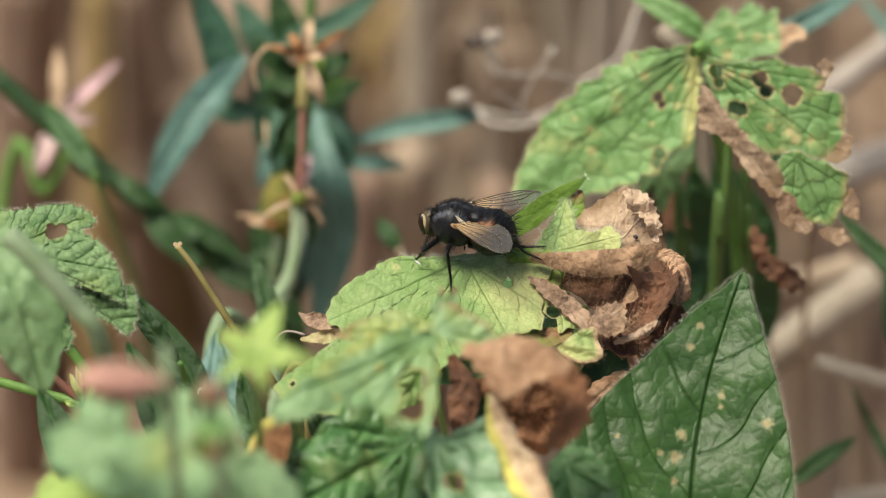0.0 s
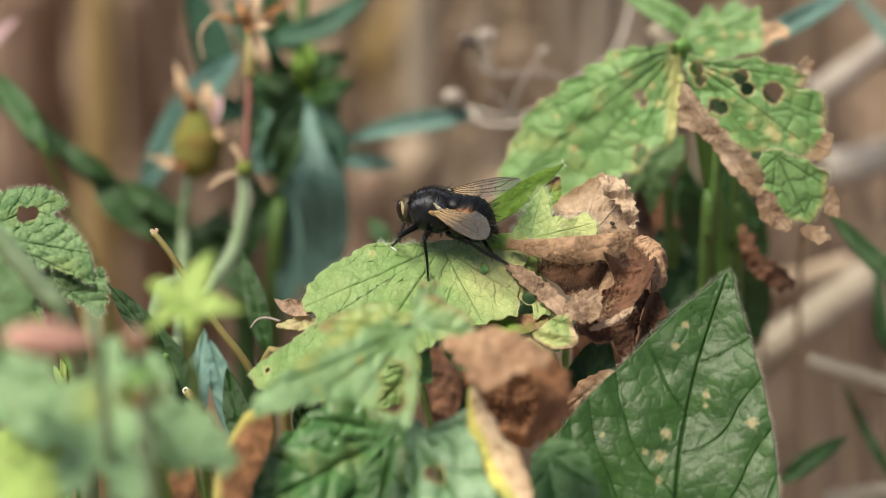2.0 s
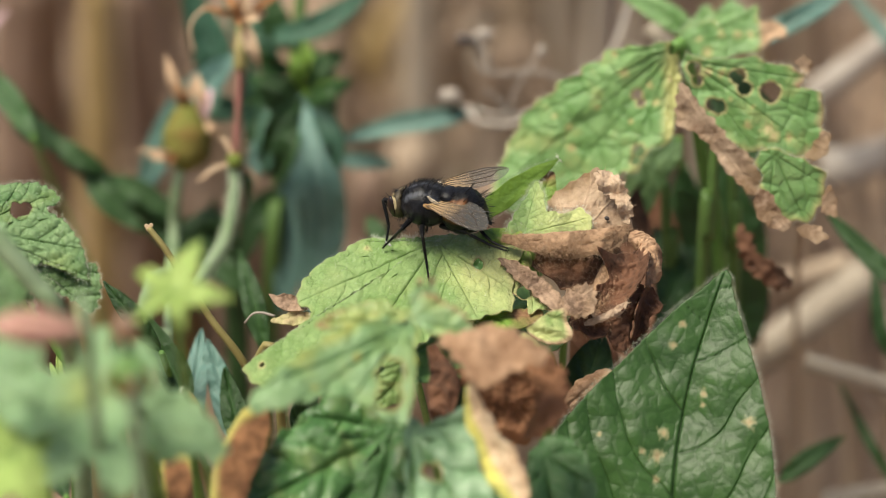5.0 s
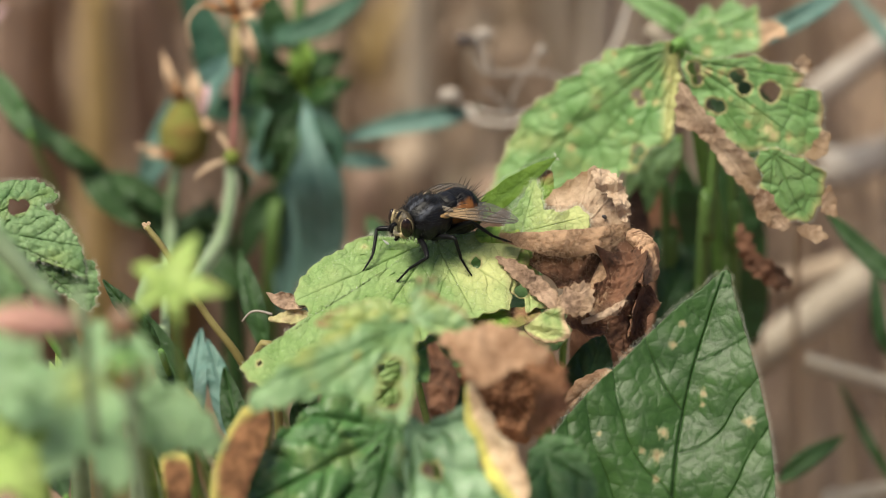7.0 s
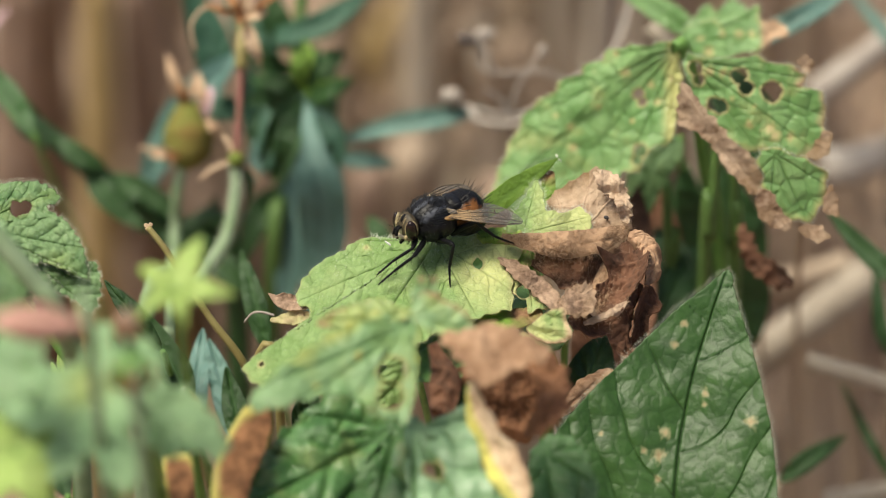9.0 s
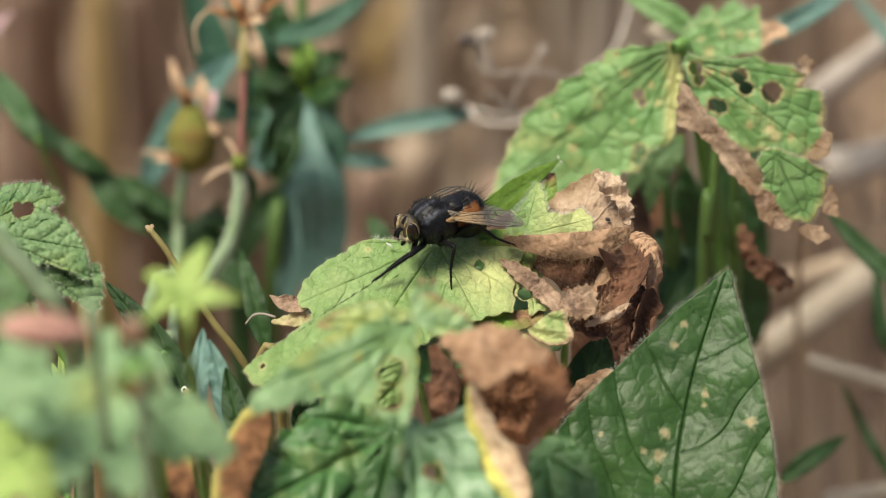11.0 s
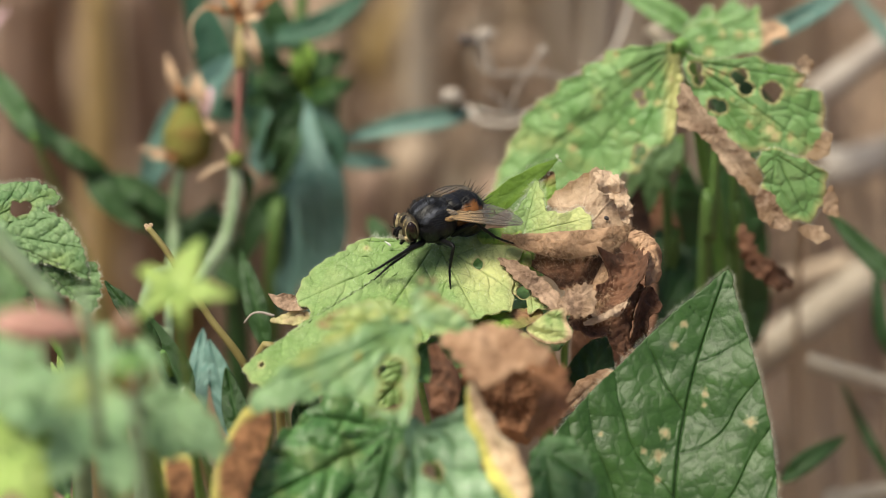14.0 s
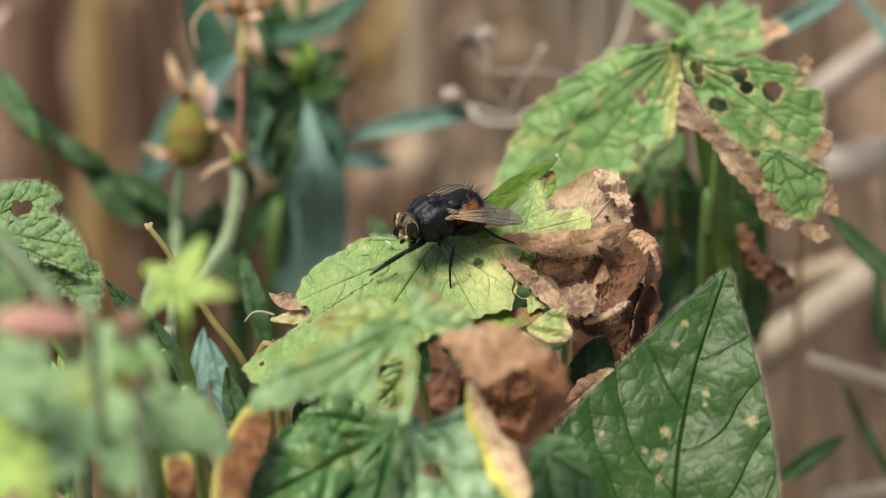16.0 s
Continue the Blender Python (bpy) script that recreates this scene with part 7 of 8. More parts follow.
def skin(name, tone, sheen, rough, spec=0.5, dust=(0.2, 0.2, 0.22), amount=0.25, scale=900):
    m, n, l = nodes_of(name)
    p = n["Principled BSDF"]
    col = mix(n, l, times(n, l, ramp(n, l, noise_node(n, l, scale, 6), 0.4, 0.75), amount), tone, dust)
    col = mix(n, l, attr(n, "orange"), col, mix(n, l, ramp(n, l, noise_node(n, l, 700), 0.35, 0.7), (0.21, 0.085, 0.028), (0.1, 0.04, 0.013)))
    col = mix(n, l, attr(n, "dusted"), col, (0.13, 0.14, 0.17))
    l.new(col, p.inputs["Base Color"])
    p.inputs["Roughness"].default_value, p.inputs["Specular IOR Level"].default_value = rough, spec
    p.inputs["Coat Weight"].default_value = sheen
    p.inputs["Coat Roughness"].default_value = 0.3
    l.new(bump(n, l, noise_node(n, l, 1500, 5), 0.7, 0.00014), p.inputs["Normal"])
    return m


def wing_material():
    m, n, l = nodes_of("wing_membrane")
    p = n["Principled BSDF"]
    col = mix(n, l, attr(n, "orange"), (0.1, 0.095, 0.085), (0.66, 0.43, 0.2))
    l.new(mix(n, l, times(n, l, ramp(n, l, noise_node(n, l, 500), 0.3, 0.7), 0.3), col, (0.22, 0.2, 0.19)), p.inputs["Base Color"])
    p.inputs["Roughness"].default_value = 0.32
    p.inputs["Specular IOR Level"].default_value = 0.45
    l.new(bump(n, l, noise_node(n, l, 900), 0.25, 0.0001), p.inputs["Normal"])
    t = n.new("ShaderNodeBsdfTransparent")
    sh = n.new("ShaderNodeMixShader")
    f = n.new("ShaderNodeMapRange")
    l.new(attr(n, "orange"), f.inputs["Value"])
    f.inputs["To Min"].default_value, f.inputs["To Max"].default_value = 0.36, 0.66
    l.new(f.outputs["Result"], sh.inputs[0])
    l.new(t.outputs[0], sh.inputs[1])
    l.new(p.outputs[0], sh.inputs[2])
    l.new(sh.outputs[0], n["Material Output"].inputs["Surface"])
    return m


M_BLACK = skin("black_cuticle", (0.005, 0.005, 0.006), 0.0, 0.36, spec=0.16, amount=0.1, dust=(0.05, 0.05, 0.06))
M_THORAX = skin("dusted_black_cuticle", (0.006, 0.006, 0.008), 0.0, 0.42, spec=0.22, amount=0.14, dust=(0.08, 0.09, 0.12))
M_BRISTLE = plain("black_bristle", (0.006, 0.006, 0.006), (0.012, 0.011, 0.01), 900, 0.4, bumpy=0)
M_EYE = plain("dark_red_brown_eye", (0.018, 0.009, 0.008), (0.007, 0.004, 0.004), 2500, 0.22, spec=0.4, bumpy=0.25, fine=3, depth=0.00005)
M_FACE = plain("golden_face", (0.085, 0.064, 0.034), (0.022, 0.017, 0.01), 1500, 0.5)
M_GOLD = plain("pale_golden_dust", (0.56, 0.46, 0.26), (0.09, 0.06, 0.03), 1900, 0.5, bumpy=0.6)
M_WHITE = plain("silvery_white_face", (0.7, 0.64, 0.48), (0.26, 0.2, 0.12), 1400, 0.45)
M_CREAM = plain("cream_calypter", (0.86, 0.79, 0.64), (0.66, 0.52, 0.34), 900, 0.5)
M_AMBER = plain("amber_wing_root", (0.36, 0.22, 0.09), (0.2, 0.1, 0.04), 900, 0.4)
M_WING = wing_material()
M_WINGVEIN = plain("wing_vein", (0.03, 0.02, 0.014), (0.06, 0.04, 0.025), 900, 0.5, bumpy=0)


def paint(ob, name, rule):
    ob.data.attributes.new(name, "FLOAT", "POINT").data.foreach_set("value", [max(0.0, min(1.0, rule(v.co / MM))) for v in ob.data.vertices])


def bristles_on(ob, part_parent, count, length, radius, rule, seed, lean, name="bristles", spread=0.25):
    rnd = random.Random(seed)
    roots = []
    ob.data.update()
    vs = ob.data.vertices
    tries = 0
    while len(roots) < count and tries < count * 40:
        tries += 1
        v = vs[rnd.randrange(len(vs))]
        if rule(v.co / MM):
            roots.append((v.co.copy(), v.normal * 1.0 + Vector(lean)))
    return spikes(name, roots, length * MM, radius * MM, M_BRISTLE, part_parent, seed=seed, spread=spread, steps=3)


def wing_mesh(side, fly):
    """A wing along its own axis, with membrane, veins and amber base."""
    hinge = Vector((-0.6, side * 2.1, 1.3)) * MM
    along = Vector((-7.3, side * 4.02, -0.3)).normalized()
    out = Vector((0.45, side * 0.88, -0.1))
    out = (out - along * out.dot(along)).normalized()
    up = along.cross(out) * (1 if side < 0 else -1)
    length, nu, nv = 8.4 * MM, 40, 20

    def edge(u):
        lead = (0.55 + 0.75 * math.sin(math.pi * min(1, u * 0.62) ** 0.9)) * (max(0, 1 - u ** 7)) ** 0.5
        trail = -(0.7 + 2.35 * math.sin(math.pi * min(1, 0.12 + u * 0.74)) - 0.5 * math.exp(-((u - 0.2) / 0.07) ** 2)) * (max(0, 1 - u ** 5)) ** 0.5
        return lead * MM, trail * MM

    def at(u, v):
        lead, trail = edge(u)
        y = trail + (lead - trail) * v
        rip = 0.014 * math.sin(v * 17 + u * 4) * (1 - u * 0.6) + 0.02 * math.sin(u * 21 + v * 5)
        return hinge + along * length * u + out * y + up * (rip * MM + (0.35 * u - 0.9 * u * u) * 0.5 * MM)
    verts = [at(i / nu, j / nv) for i in range(nu + 1) for j in range(nv + 1)]
    faces = [(i * (nv + 1) + j, (i + 1) * (nv + 1) + j, (i + 1) * (nv + 1) + j + 1, i * (nv + 1) + j + 1) for i in range(nu) for j in range(nv)]
    ob = from_lists("wing", verts, faces, M_WING, fly, "smoky translucent wing with amber base")
    vals = []
    for i in range(nu + 1):
        for j in range(nv + 1):
            u, v = i / nu, j / nv
            vals.append(max(0, min(1, 1.05 - u * 2.3 + 0.2 * v)))
    ob.data.attributes.new("orange", "FLOAT", "POINT").data.foreach_set("value", vals)
    ob.modifiers.new("thickness", "SOLIDIFY").thickness = 0.00002
    runs = [[(0, 0.97), (0.4, 0.98), (0.75, 0.98), (0.97, 0.8)], [(0.02, 0.88), (0.35, 0.86), (0.7, 0.86), (0.93, 0.86)], [(0.05, 0.78), (0.4, 0.7), (0.75, 0.68), (0.97, 0.6)],
            [(0.05, 0.62), (0.4, 0.5), (0.7, 0.44), (0.82, 0.58), (0.9, 0.75)], [(0.05, 0.5), (0.35, 0.34), (0.6, 0.22), (0.75, 0.05)], [(0.05, 0.4), (0.25, 0.2), (0.4, 0.03)],
            [(0.46, 0.7), (0.47, 0.5)], [(0.63, 0.46), (0.62, 0.2)]]
    for run in runs:
        tube("wing_vein", [at(*curve_at([(u, v, 0) for u, v in run], k / 10)[:2]) for k in range(11)], 0.00008, 0.00004, M_WINGVEIN, ob, "dark wing vein", sides=5, steps=20)
    return ob


THIGH, SHIN = 3.7 * MM, 5.0 * MM


def limb(name, length, r0, r1, joints, seed):
    """A tapered leg segment along x with bristles, in one mesh."""
    rnd = random.Random(seed)
    verts, faces, sides, steps = [], [], 8, 26
    for i in range(steps + 1):
        s = i / steps
        r = r0 + (r1 - r0) * s
        for a in joints:
            r *= 1 - 0.3 * math.exp(-((s - a) / 0.018) ** 2)
        r *= (1 - 0.35 * (1 - min(1, s * 8))) * (1 - 0.4 * max(0, s * 10 - 9))
        for j in range(sides):
            a = 2 * math.pi * j / sides
            verts.append(Vector((length * s, math.cos(a) * r, math.sin(a) * r * 1.1 + (-0.00055 * (min(s / 0.58, (1 - s) / 0.42) ** 0.8 if 0 < s < 1 else 0) if joints else 0.0002 * math.sin(math.pi * s)))))
    for i in range(steps):
        for j in range(sides):
            k = (j + 1) % sides
            faces.append((i * sides + j, i * sides + k, (i + 1) * sides + k, (i + 1) * sides + j))
    faces.append(tuple(range(sides))[::-1])
    faces.append(tuple(steps * sides + j for j in range(sides)))
    for _ in range(64):
        s, a = rnd.uniform(0.08, 0.95), rnd.uniform(0, 6.283)
        d = Vector((0.7, math.cos(a), math.sin(a))).normalized()
        p = Vector((length * s, math.cos(a) * r1, math.sin(a) * r1 - (0.00055 * min(s / 0.58, (1 - s) / 0.42) ** 0.8 if joints else 0)))
        ln = rnd.uniform(0.25, 0.7) * MM
        o = d.orthogonal().normalized() * 0.000028
        q = d.cross(o)
        b = len(verts)
        verts += [p + o, p - o * 0.5 + q * 0.9, p - o * 0.5 - q * 0.9, p + d * ln]
        faces += [(b, b + 1, b + 3), (b + 1, b + 2, b + 3), (b + 2, b, b + 3)]
    if joints:
        # claws and pads at the end
        for s in (-1, 1):
            p = Vector((length * 0.985, 0, 0))
            b = len(verts)
            o = 0.00006
            verts += [p + Vector((0, o, 0)), p - Vector((0, o, 0)), p + Vector((0, 0, o)), p + Vector((0.00035, s * 0.00022, -0.00012))]
            faces += [(b, b + 1, b + 3), (b + 1, b + 2, b + 3), (b + 2, b, b + 3)]
    me = bpy.data.meshes.new(name)
    me.from_pydata(verts, [], faces)
    me.materials.append(M_BLACK)
    me.polygons.foreach_set("use_smooth", [True] * len(me.polygons))
    return me


HIPS = {"front": Vector((1.6, 1.0, -1.9)) * MM, "middle": Vector((0.1, 1.2, -2.1)) * MM, "hind": Vector((-1.9, 1.2, -1.8)) * MM}


def build_fly():
    fly = tagged(new("fly"), "black bristly fly with orange-sided abdomen and amber wing bases", "fly")
    fly.empty_display_size = 0.002
    thorax = ball("thorax", (0, 0, 0), (3.0 * MM, 2.5 * MM, 2.4 * MM), M_THORAX, fly, "dusted black thorax", rough=0.04, freq=900, seg=60, rings=44,
                  shape=lambda x: 1.0 + 0.06 * (1 - abs(x)) - 0.05 * math.exp(-((x + 0.12) / 0.05) ** 2))
    paint(thorax, "dusted", lambda p: 0.55 * max(0, math.cos(p.y * 4.2)) * (1 if p.z > 0.6 else 0) * (0.5 + 0.5 * min(1, max(0, p.x))))
    paint(thorax, "orange", lambda p: 0.0)
    bristles_on(thorax, fly, 46, 1.15, 0.05, lambda p: p.z > 0.9 and p.x < 1.6, 21, (-0.6, 0, 0.2))
    bristles_on(thorax, fly, 800, 0.6, 0.028, lambda p: p.z > 0.3, 1, (-0.7, 0, 0.2))
    bristles_on(thorax, fly, 260, 0.6, 0.025, lambda p: p.z < 0.0, 2, (-0.2, 0, -0.4))
    scutellum = ball("scutellum", (-2.35 * MM, 0, 1.55 * MM), (1.15 * MM, 1.6 * MM, 0.85 * MM), M_THORAX, fly, "black scutellum", rough=0.04, freq=900)
    paint(scutellum, "orange", lambda p: 0.0)
    bristles_on(scutellum, fly, 24, 1.5, 0.045, lambda p: p.x < -2.5, 3, (-0.8, 0, 0.5))
    tip = Euler((0, radians(-20), 0)).to_matrix()

    def rings(x):
        return 1.0 + 0.12 * math.sin(math.pi * (x * 0.5 + 0.5)) - sum(0.05 * math.exp(-((x - a) / 0.035) ** 2) for a in (0.45, 0.0, -0.45)) - 0.02 * max(0, -x)
    abdomen = ball("abdomen", (-4.15 * MM, 0, -0.1 * MM), (2.85 * MM, 2.6 * MM, 2.3 * MM), M_BLACK, fly, "glossy black abdomen with orange sides", rot=tip, rough=0.03, freq=700, seg=60, rings=48, shape=rings)
    paint(abdomen, "orange", lambda p: min(1, max(0, (abs(p.y) - 1.35 + 0.25 * noise.noise(p * 1.5)) * 3)) * min(1, max(0, (p.x + 4.9 + 0.4 * noise.noise(p * 2)) * 2.5)) * min(1, max(0, (p.z + 0.4 + 0.3 * noise.noise(p * 1.3)) * 2.5)))
    bristles_on(abdomen, fly, 14, 1.7, 0.06, lambda p: p.z > 0.4 and (-4.6 < p.x < -4.0 or p.x < -5.5) and abs(p.y) < 1.7, 4, (-0.45, 0, 0.25), spread=0.2)
    bristles_on(abdomen, fly, 60, 1.0, 0.04, lambda p: p.x < -5.5, 5, (-0.6, 0, 0.1))
    bristles_on(abdomen, fly, 320, 0.6, 0.022, lambda p: abs(p.y) < 1.3 or p.x < -5.2 or p.z < -0.8, 6, (-0.9, 0, 0.0))
    # head, with eyes, face and feelers
    head = ball("head", (3.1 * MM, 0, -0.55 * MM), (1.12 * MM, 1.9 * MM, 1.85 * MM), M_FACE, fly, "golden dusted head", rough=0.03, freq=900, seg=48, rings=30)
    for s in (-1, 1):
        turn = Euler((radians(-8 * s), radians(6), radians(-30 * s))).to_matrix()
        ball("eye", (3.50 * MM, s * 1.36 * MM, -0.42 * MM), (0.74 * MM, 0.66 * MM, 1.46 * MM), M_EYE, head, "large dark red-brown eye", seg=36, rings=24, rot=turn)
        ball("eye_rim", (3.40 * MM, s * 1.27 * MM, -0.44 * MM), (0.84 * MM, 0.54 * MM, 1.46 * MM), M_GOLD, head, "pale golden rim of the eye", seg=36, rings=24, rot=turn, rough=0.03, freq=1400)
        tube("feeler", [Vector((4.10, s * 0.16, -0.2)) * MM, Vector((4.70, s * 0.2, -0.3)) * MM, Vector((4.95, s * 0.24, -0.7)) * MM, Vector((5.0, s * 0.26, -1.1)) * MM], 0.00016, 0.00024, M_BLACK, head, "black feeler", sides=8, steps=12)
        tube("bristle_feeler", [Vector((4.75, s * 0.22, -0.3)) * MM, Vector((5.35, s * 0.4, 0.1)) * MM, Vector((5.7, s * 0.6, 0.3)) * MM], 0.00005, 0.00002, M_BLACK, head, "", sides=5, steps=6)
        ball("cheek_stripe", (3.62 * MM, s * 0.62 * MM, -0.85 * MM), (0.5 * MM, 0.16 * MM, 0.9 * MM), M_WHITE, head, "silvery pale stripe beside the eye", rough=0.1, freq=1400, rot=Euler((0, radians(8), 0)).to_matrix())
        ball("forehead_stripe", (3.5 * MM, s * 0.46 * MM, 0.3 * MM), (0.62 * MM, 0.11 * MM, 0.78 * MM), M_GOLD, head, "pale stripe beside the forehead", rough=0.1, freq=1400)
        ball("cheek", (3.4 * MM, s * 0.8 * MM, -1.55 * MM), (0.75 * MM, 0.7 * MM, 0.62 * MM), M_GOLD, head, "golden cheek", rough=0.12, freq=1400)
        tube("palp", [Vector((3.9, s * 0.25, -1.7)) * MM, Vector((4.15, s * 0.35, -1.95)) * MM, Vector((4.5, s * 0.4, -1.95)) * MM], 0.0001, 0.00014, M_FACE, head, "yellowish palp", sides=6, steps=6)
    ball("face", (3.8 * MM, 0, -0.7 * MM), (0.5 * MM, 0.6 * MM, 1.0 * MM), M_WHITE, head, "silvery golden face", rough=0.1, freq=1400)
    ball("mouth_edge", (3.95 * MM, 0, -1.6 * MM), (0.5 * MM, 0.62 * MM, 0.42 * MM), M_WHITE, head, "silvery white mouth edge", rough=0.15, freq=1400)
    ball("forehead", (3.42 * MM, 0, 0.5 * MM), (0.72 * MM, 0.28 * MM, 0.85 * MM), M_THORAX, head, "black forehead stripe", rough=0.05, freq=900)
    tube("proboscis", [Vector((3.6, 0, -1.7)) * MM, Vector((3.85, 0, -2.3)) * MM, Vector((4.25, 0, -2.6)) * MM], 0.0003, 0.0002, M_BLACK, head, "short black proboscis", sides=8, steps=8)
    bristles_on(head, head, 190, 0.8, 0.034, lambda p: p.z > 0.4 or p.z < -1.5 or p.x < 2.6, 7, (0.5, 0, 0.0))
    # the head is small against the thorax
    neck = Matrix.Translation(Vector((2.0, 0, -0.6)) * MM)
    for piece in [head] + list(head.children):
        piece.data.transform(neck @ Matrix.Scale(0.88, 4) @ neck.inverted())
    wings = {}
    for s in (-1, 1):
        wings[s] = wing_mesh(s, fly)
        ball("calypter", (-1.0 * MM, s * 2.05 * MM, 1.65 * MM), (0.85 * MM, 0.13 * MM, 0.58 * MM) if s > 0 else (0.4 * MM, 0.12 * MM, 0.25 * MM), M_CREAM, fly, "crumpled calypter", rot=Euler((radians(-25 * s), radians(-38), 0)).to_matrix(), rough=0.35, freq=1100, seg=36, rings=24, shape=lambda x: 0.45 + 0.55 * abs(0.5 - 0.5 * x))
        ball("wing_base", (-0.4 * MM, s * 2.4 * MM, 1.1 * MM), (0.7 * MM, 0.26 * MM, 0.2 * MM), M_AMBER, fly, "amber wing root", rot=Euler((radians(-30 * s), 0, radians(-30 * s))).to_matrix(), rough=0.1, freq=900)
    legs = {}
    for k, (pair, hip) in enumerate(HIPS.items()):
        for s, side in ((1, "near"), (-1, "far")):
            h = Vector((hip.x, hip.y * s, hip.z))
            thigh = link("leg", limb("leg", THIGH, 0.0004, 0.00027, (), 11 + k * 2 + s), fly, "bristly black leg")
            shin = link("shin", limb("shin", SHIN, 0.00022, 0.00012, (0.58, 0.68, 0.77, 0.86, 0.93), 31 + k * 2 + s), thigh, "jointed black shin and foot")
            legs[pair, side] = (thigh, shin, h, s)
    return fly, legs, head, wings


FLY, LEGS, HEAD, WINGS = build_fly()

# where the fly stands on the leaf: seconds, chest, heading towards the camera, nose down, lean
PLACES = [(0.0, (-0.00194, 0.00081, 0.18552), -18, -4, 0), (0.5, (-0.00180, 0.00081, 0.18552), -18, -4, 0), (1.5, (-0.00167, 0.00078, 0.18546), -18, -4, 0), (3.0, (-0.00174, 0.00078, 0.18546), -18, -4, 0), (4.2, (-0.00180, 0.00081, 0.18552), -18, -4, 0), (5.0, (-0.00194, 0.00086, 0.18564), -12, -4, 0), (5.8, (-0.00220, 0.00077, 0.18590), 4, -7, 0),
          (6.3, (-0.00234, 0.00041, 0.18563), 13, -5, 0), (6.5, (-0.00180, -0.00011, 0.18498), 25, -4, 0), (6.7, (-0.00147, -0.00074, 0.18458), 33, -3, 0), (7.0, (-0.00160, -0.00096, 0.18457), 34, -6, 0), (7.3, (-0.00147, -0.00097, 0.18454), 34, -6, 0), (7.6, (-0.00140, -0.00119, 0.18456), 34, -5, 0), (8.0, (-0.00133, -0.00139, 0.18458), 34, -5, 0),
          (9.2, (-0.00127, -0.00138, 0.18461), 34, -5, 0), (11.3, (-0.00127, -0.00141, 0.18455), 34, -5, 0), (14.5, (-0.00127, -0.00141, 0.18455), 34, -5, 0), (16.0, (-0.00127, -0.00141, 0.18455), 34, -5, 0)]
PERCH = UP * math.cos(radians(30)) + NEAR * math.sin(radians(30))
TOWARD = NEAR * math.cos(radians(30)) - UP * math.sin(radians(30))


def stance(t):
    """The fly's pose on the leaf, before the leaf sways."""
    rows = [(r[0], *r[1], *r[2:]) for r in PLACES]
    x, y, z, turn, nod, lean = at_time(rows, t)
    f = -RIGHT * math.cos(radians(turn)) + TOWARD * math.sin(radians(turn))
    side = PERCH.cross(f)
    m = Matrix((f, side, PERCH)).transposed().to_4x4()
    return Matrix.Translation(Vector((x, y, z)) + PERCH * LIFT) @ m @ pose(0, 0, 0, lean, nod, 0)


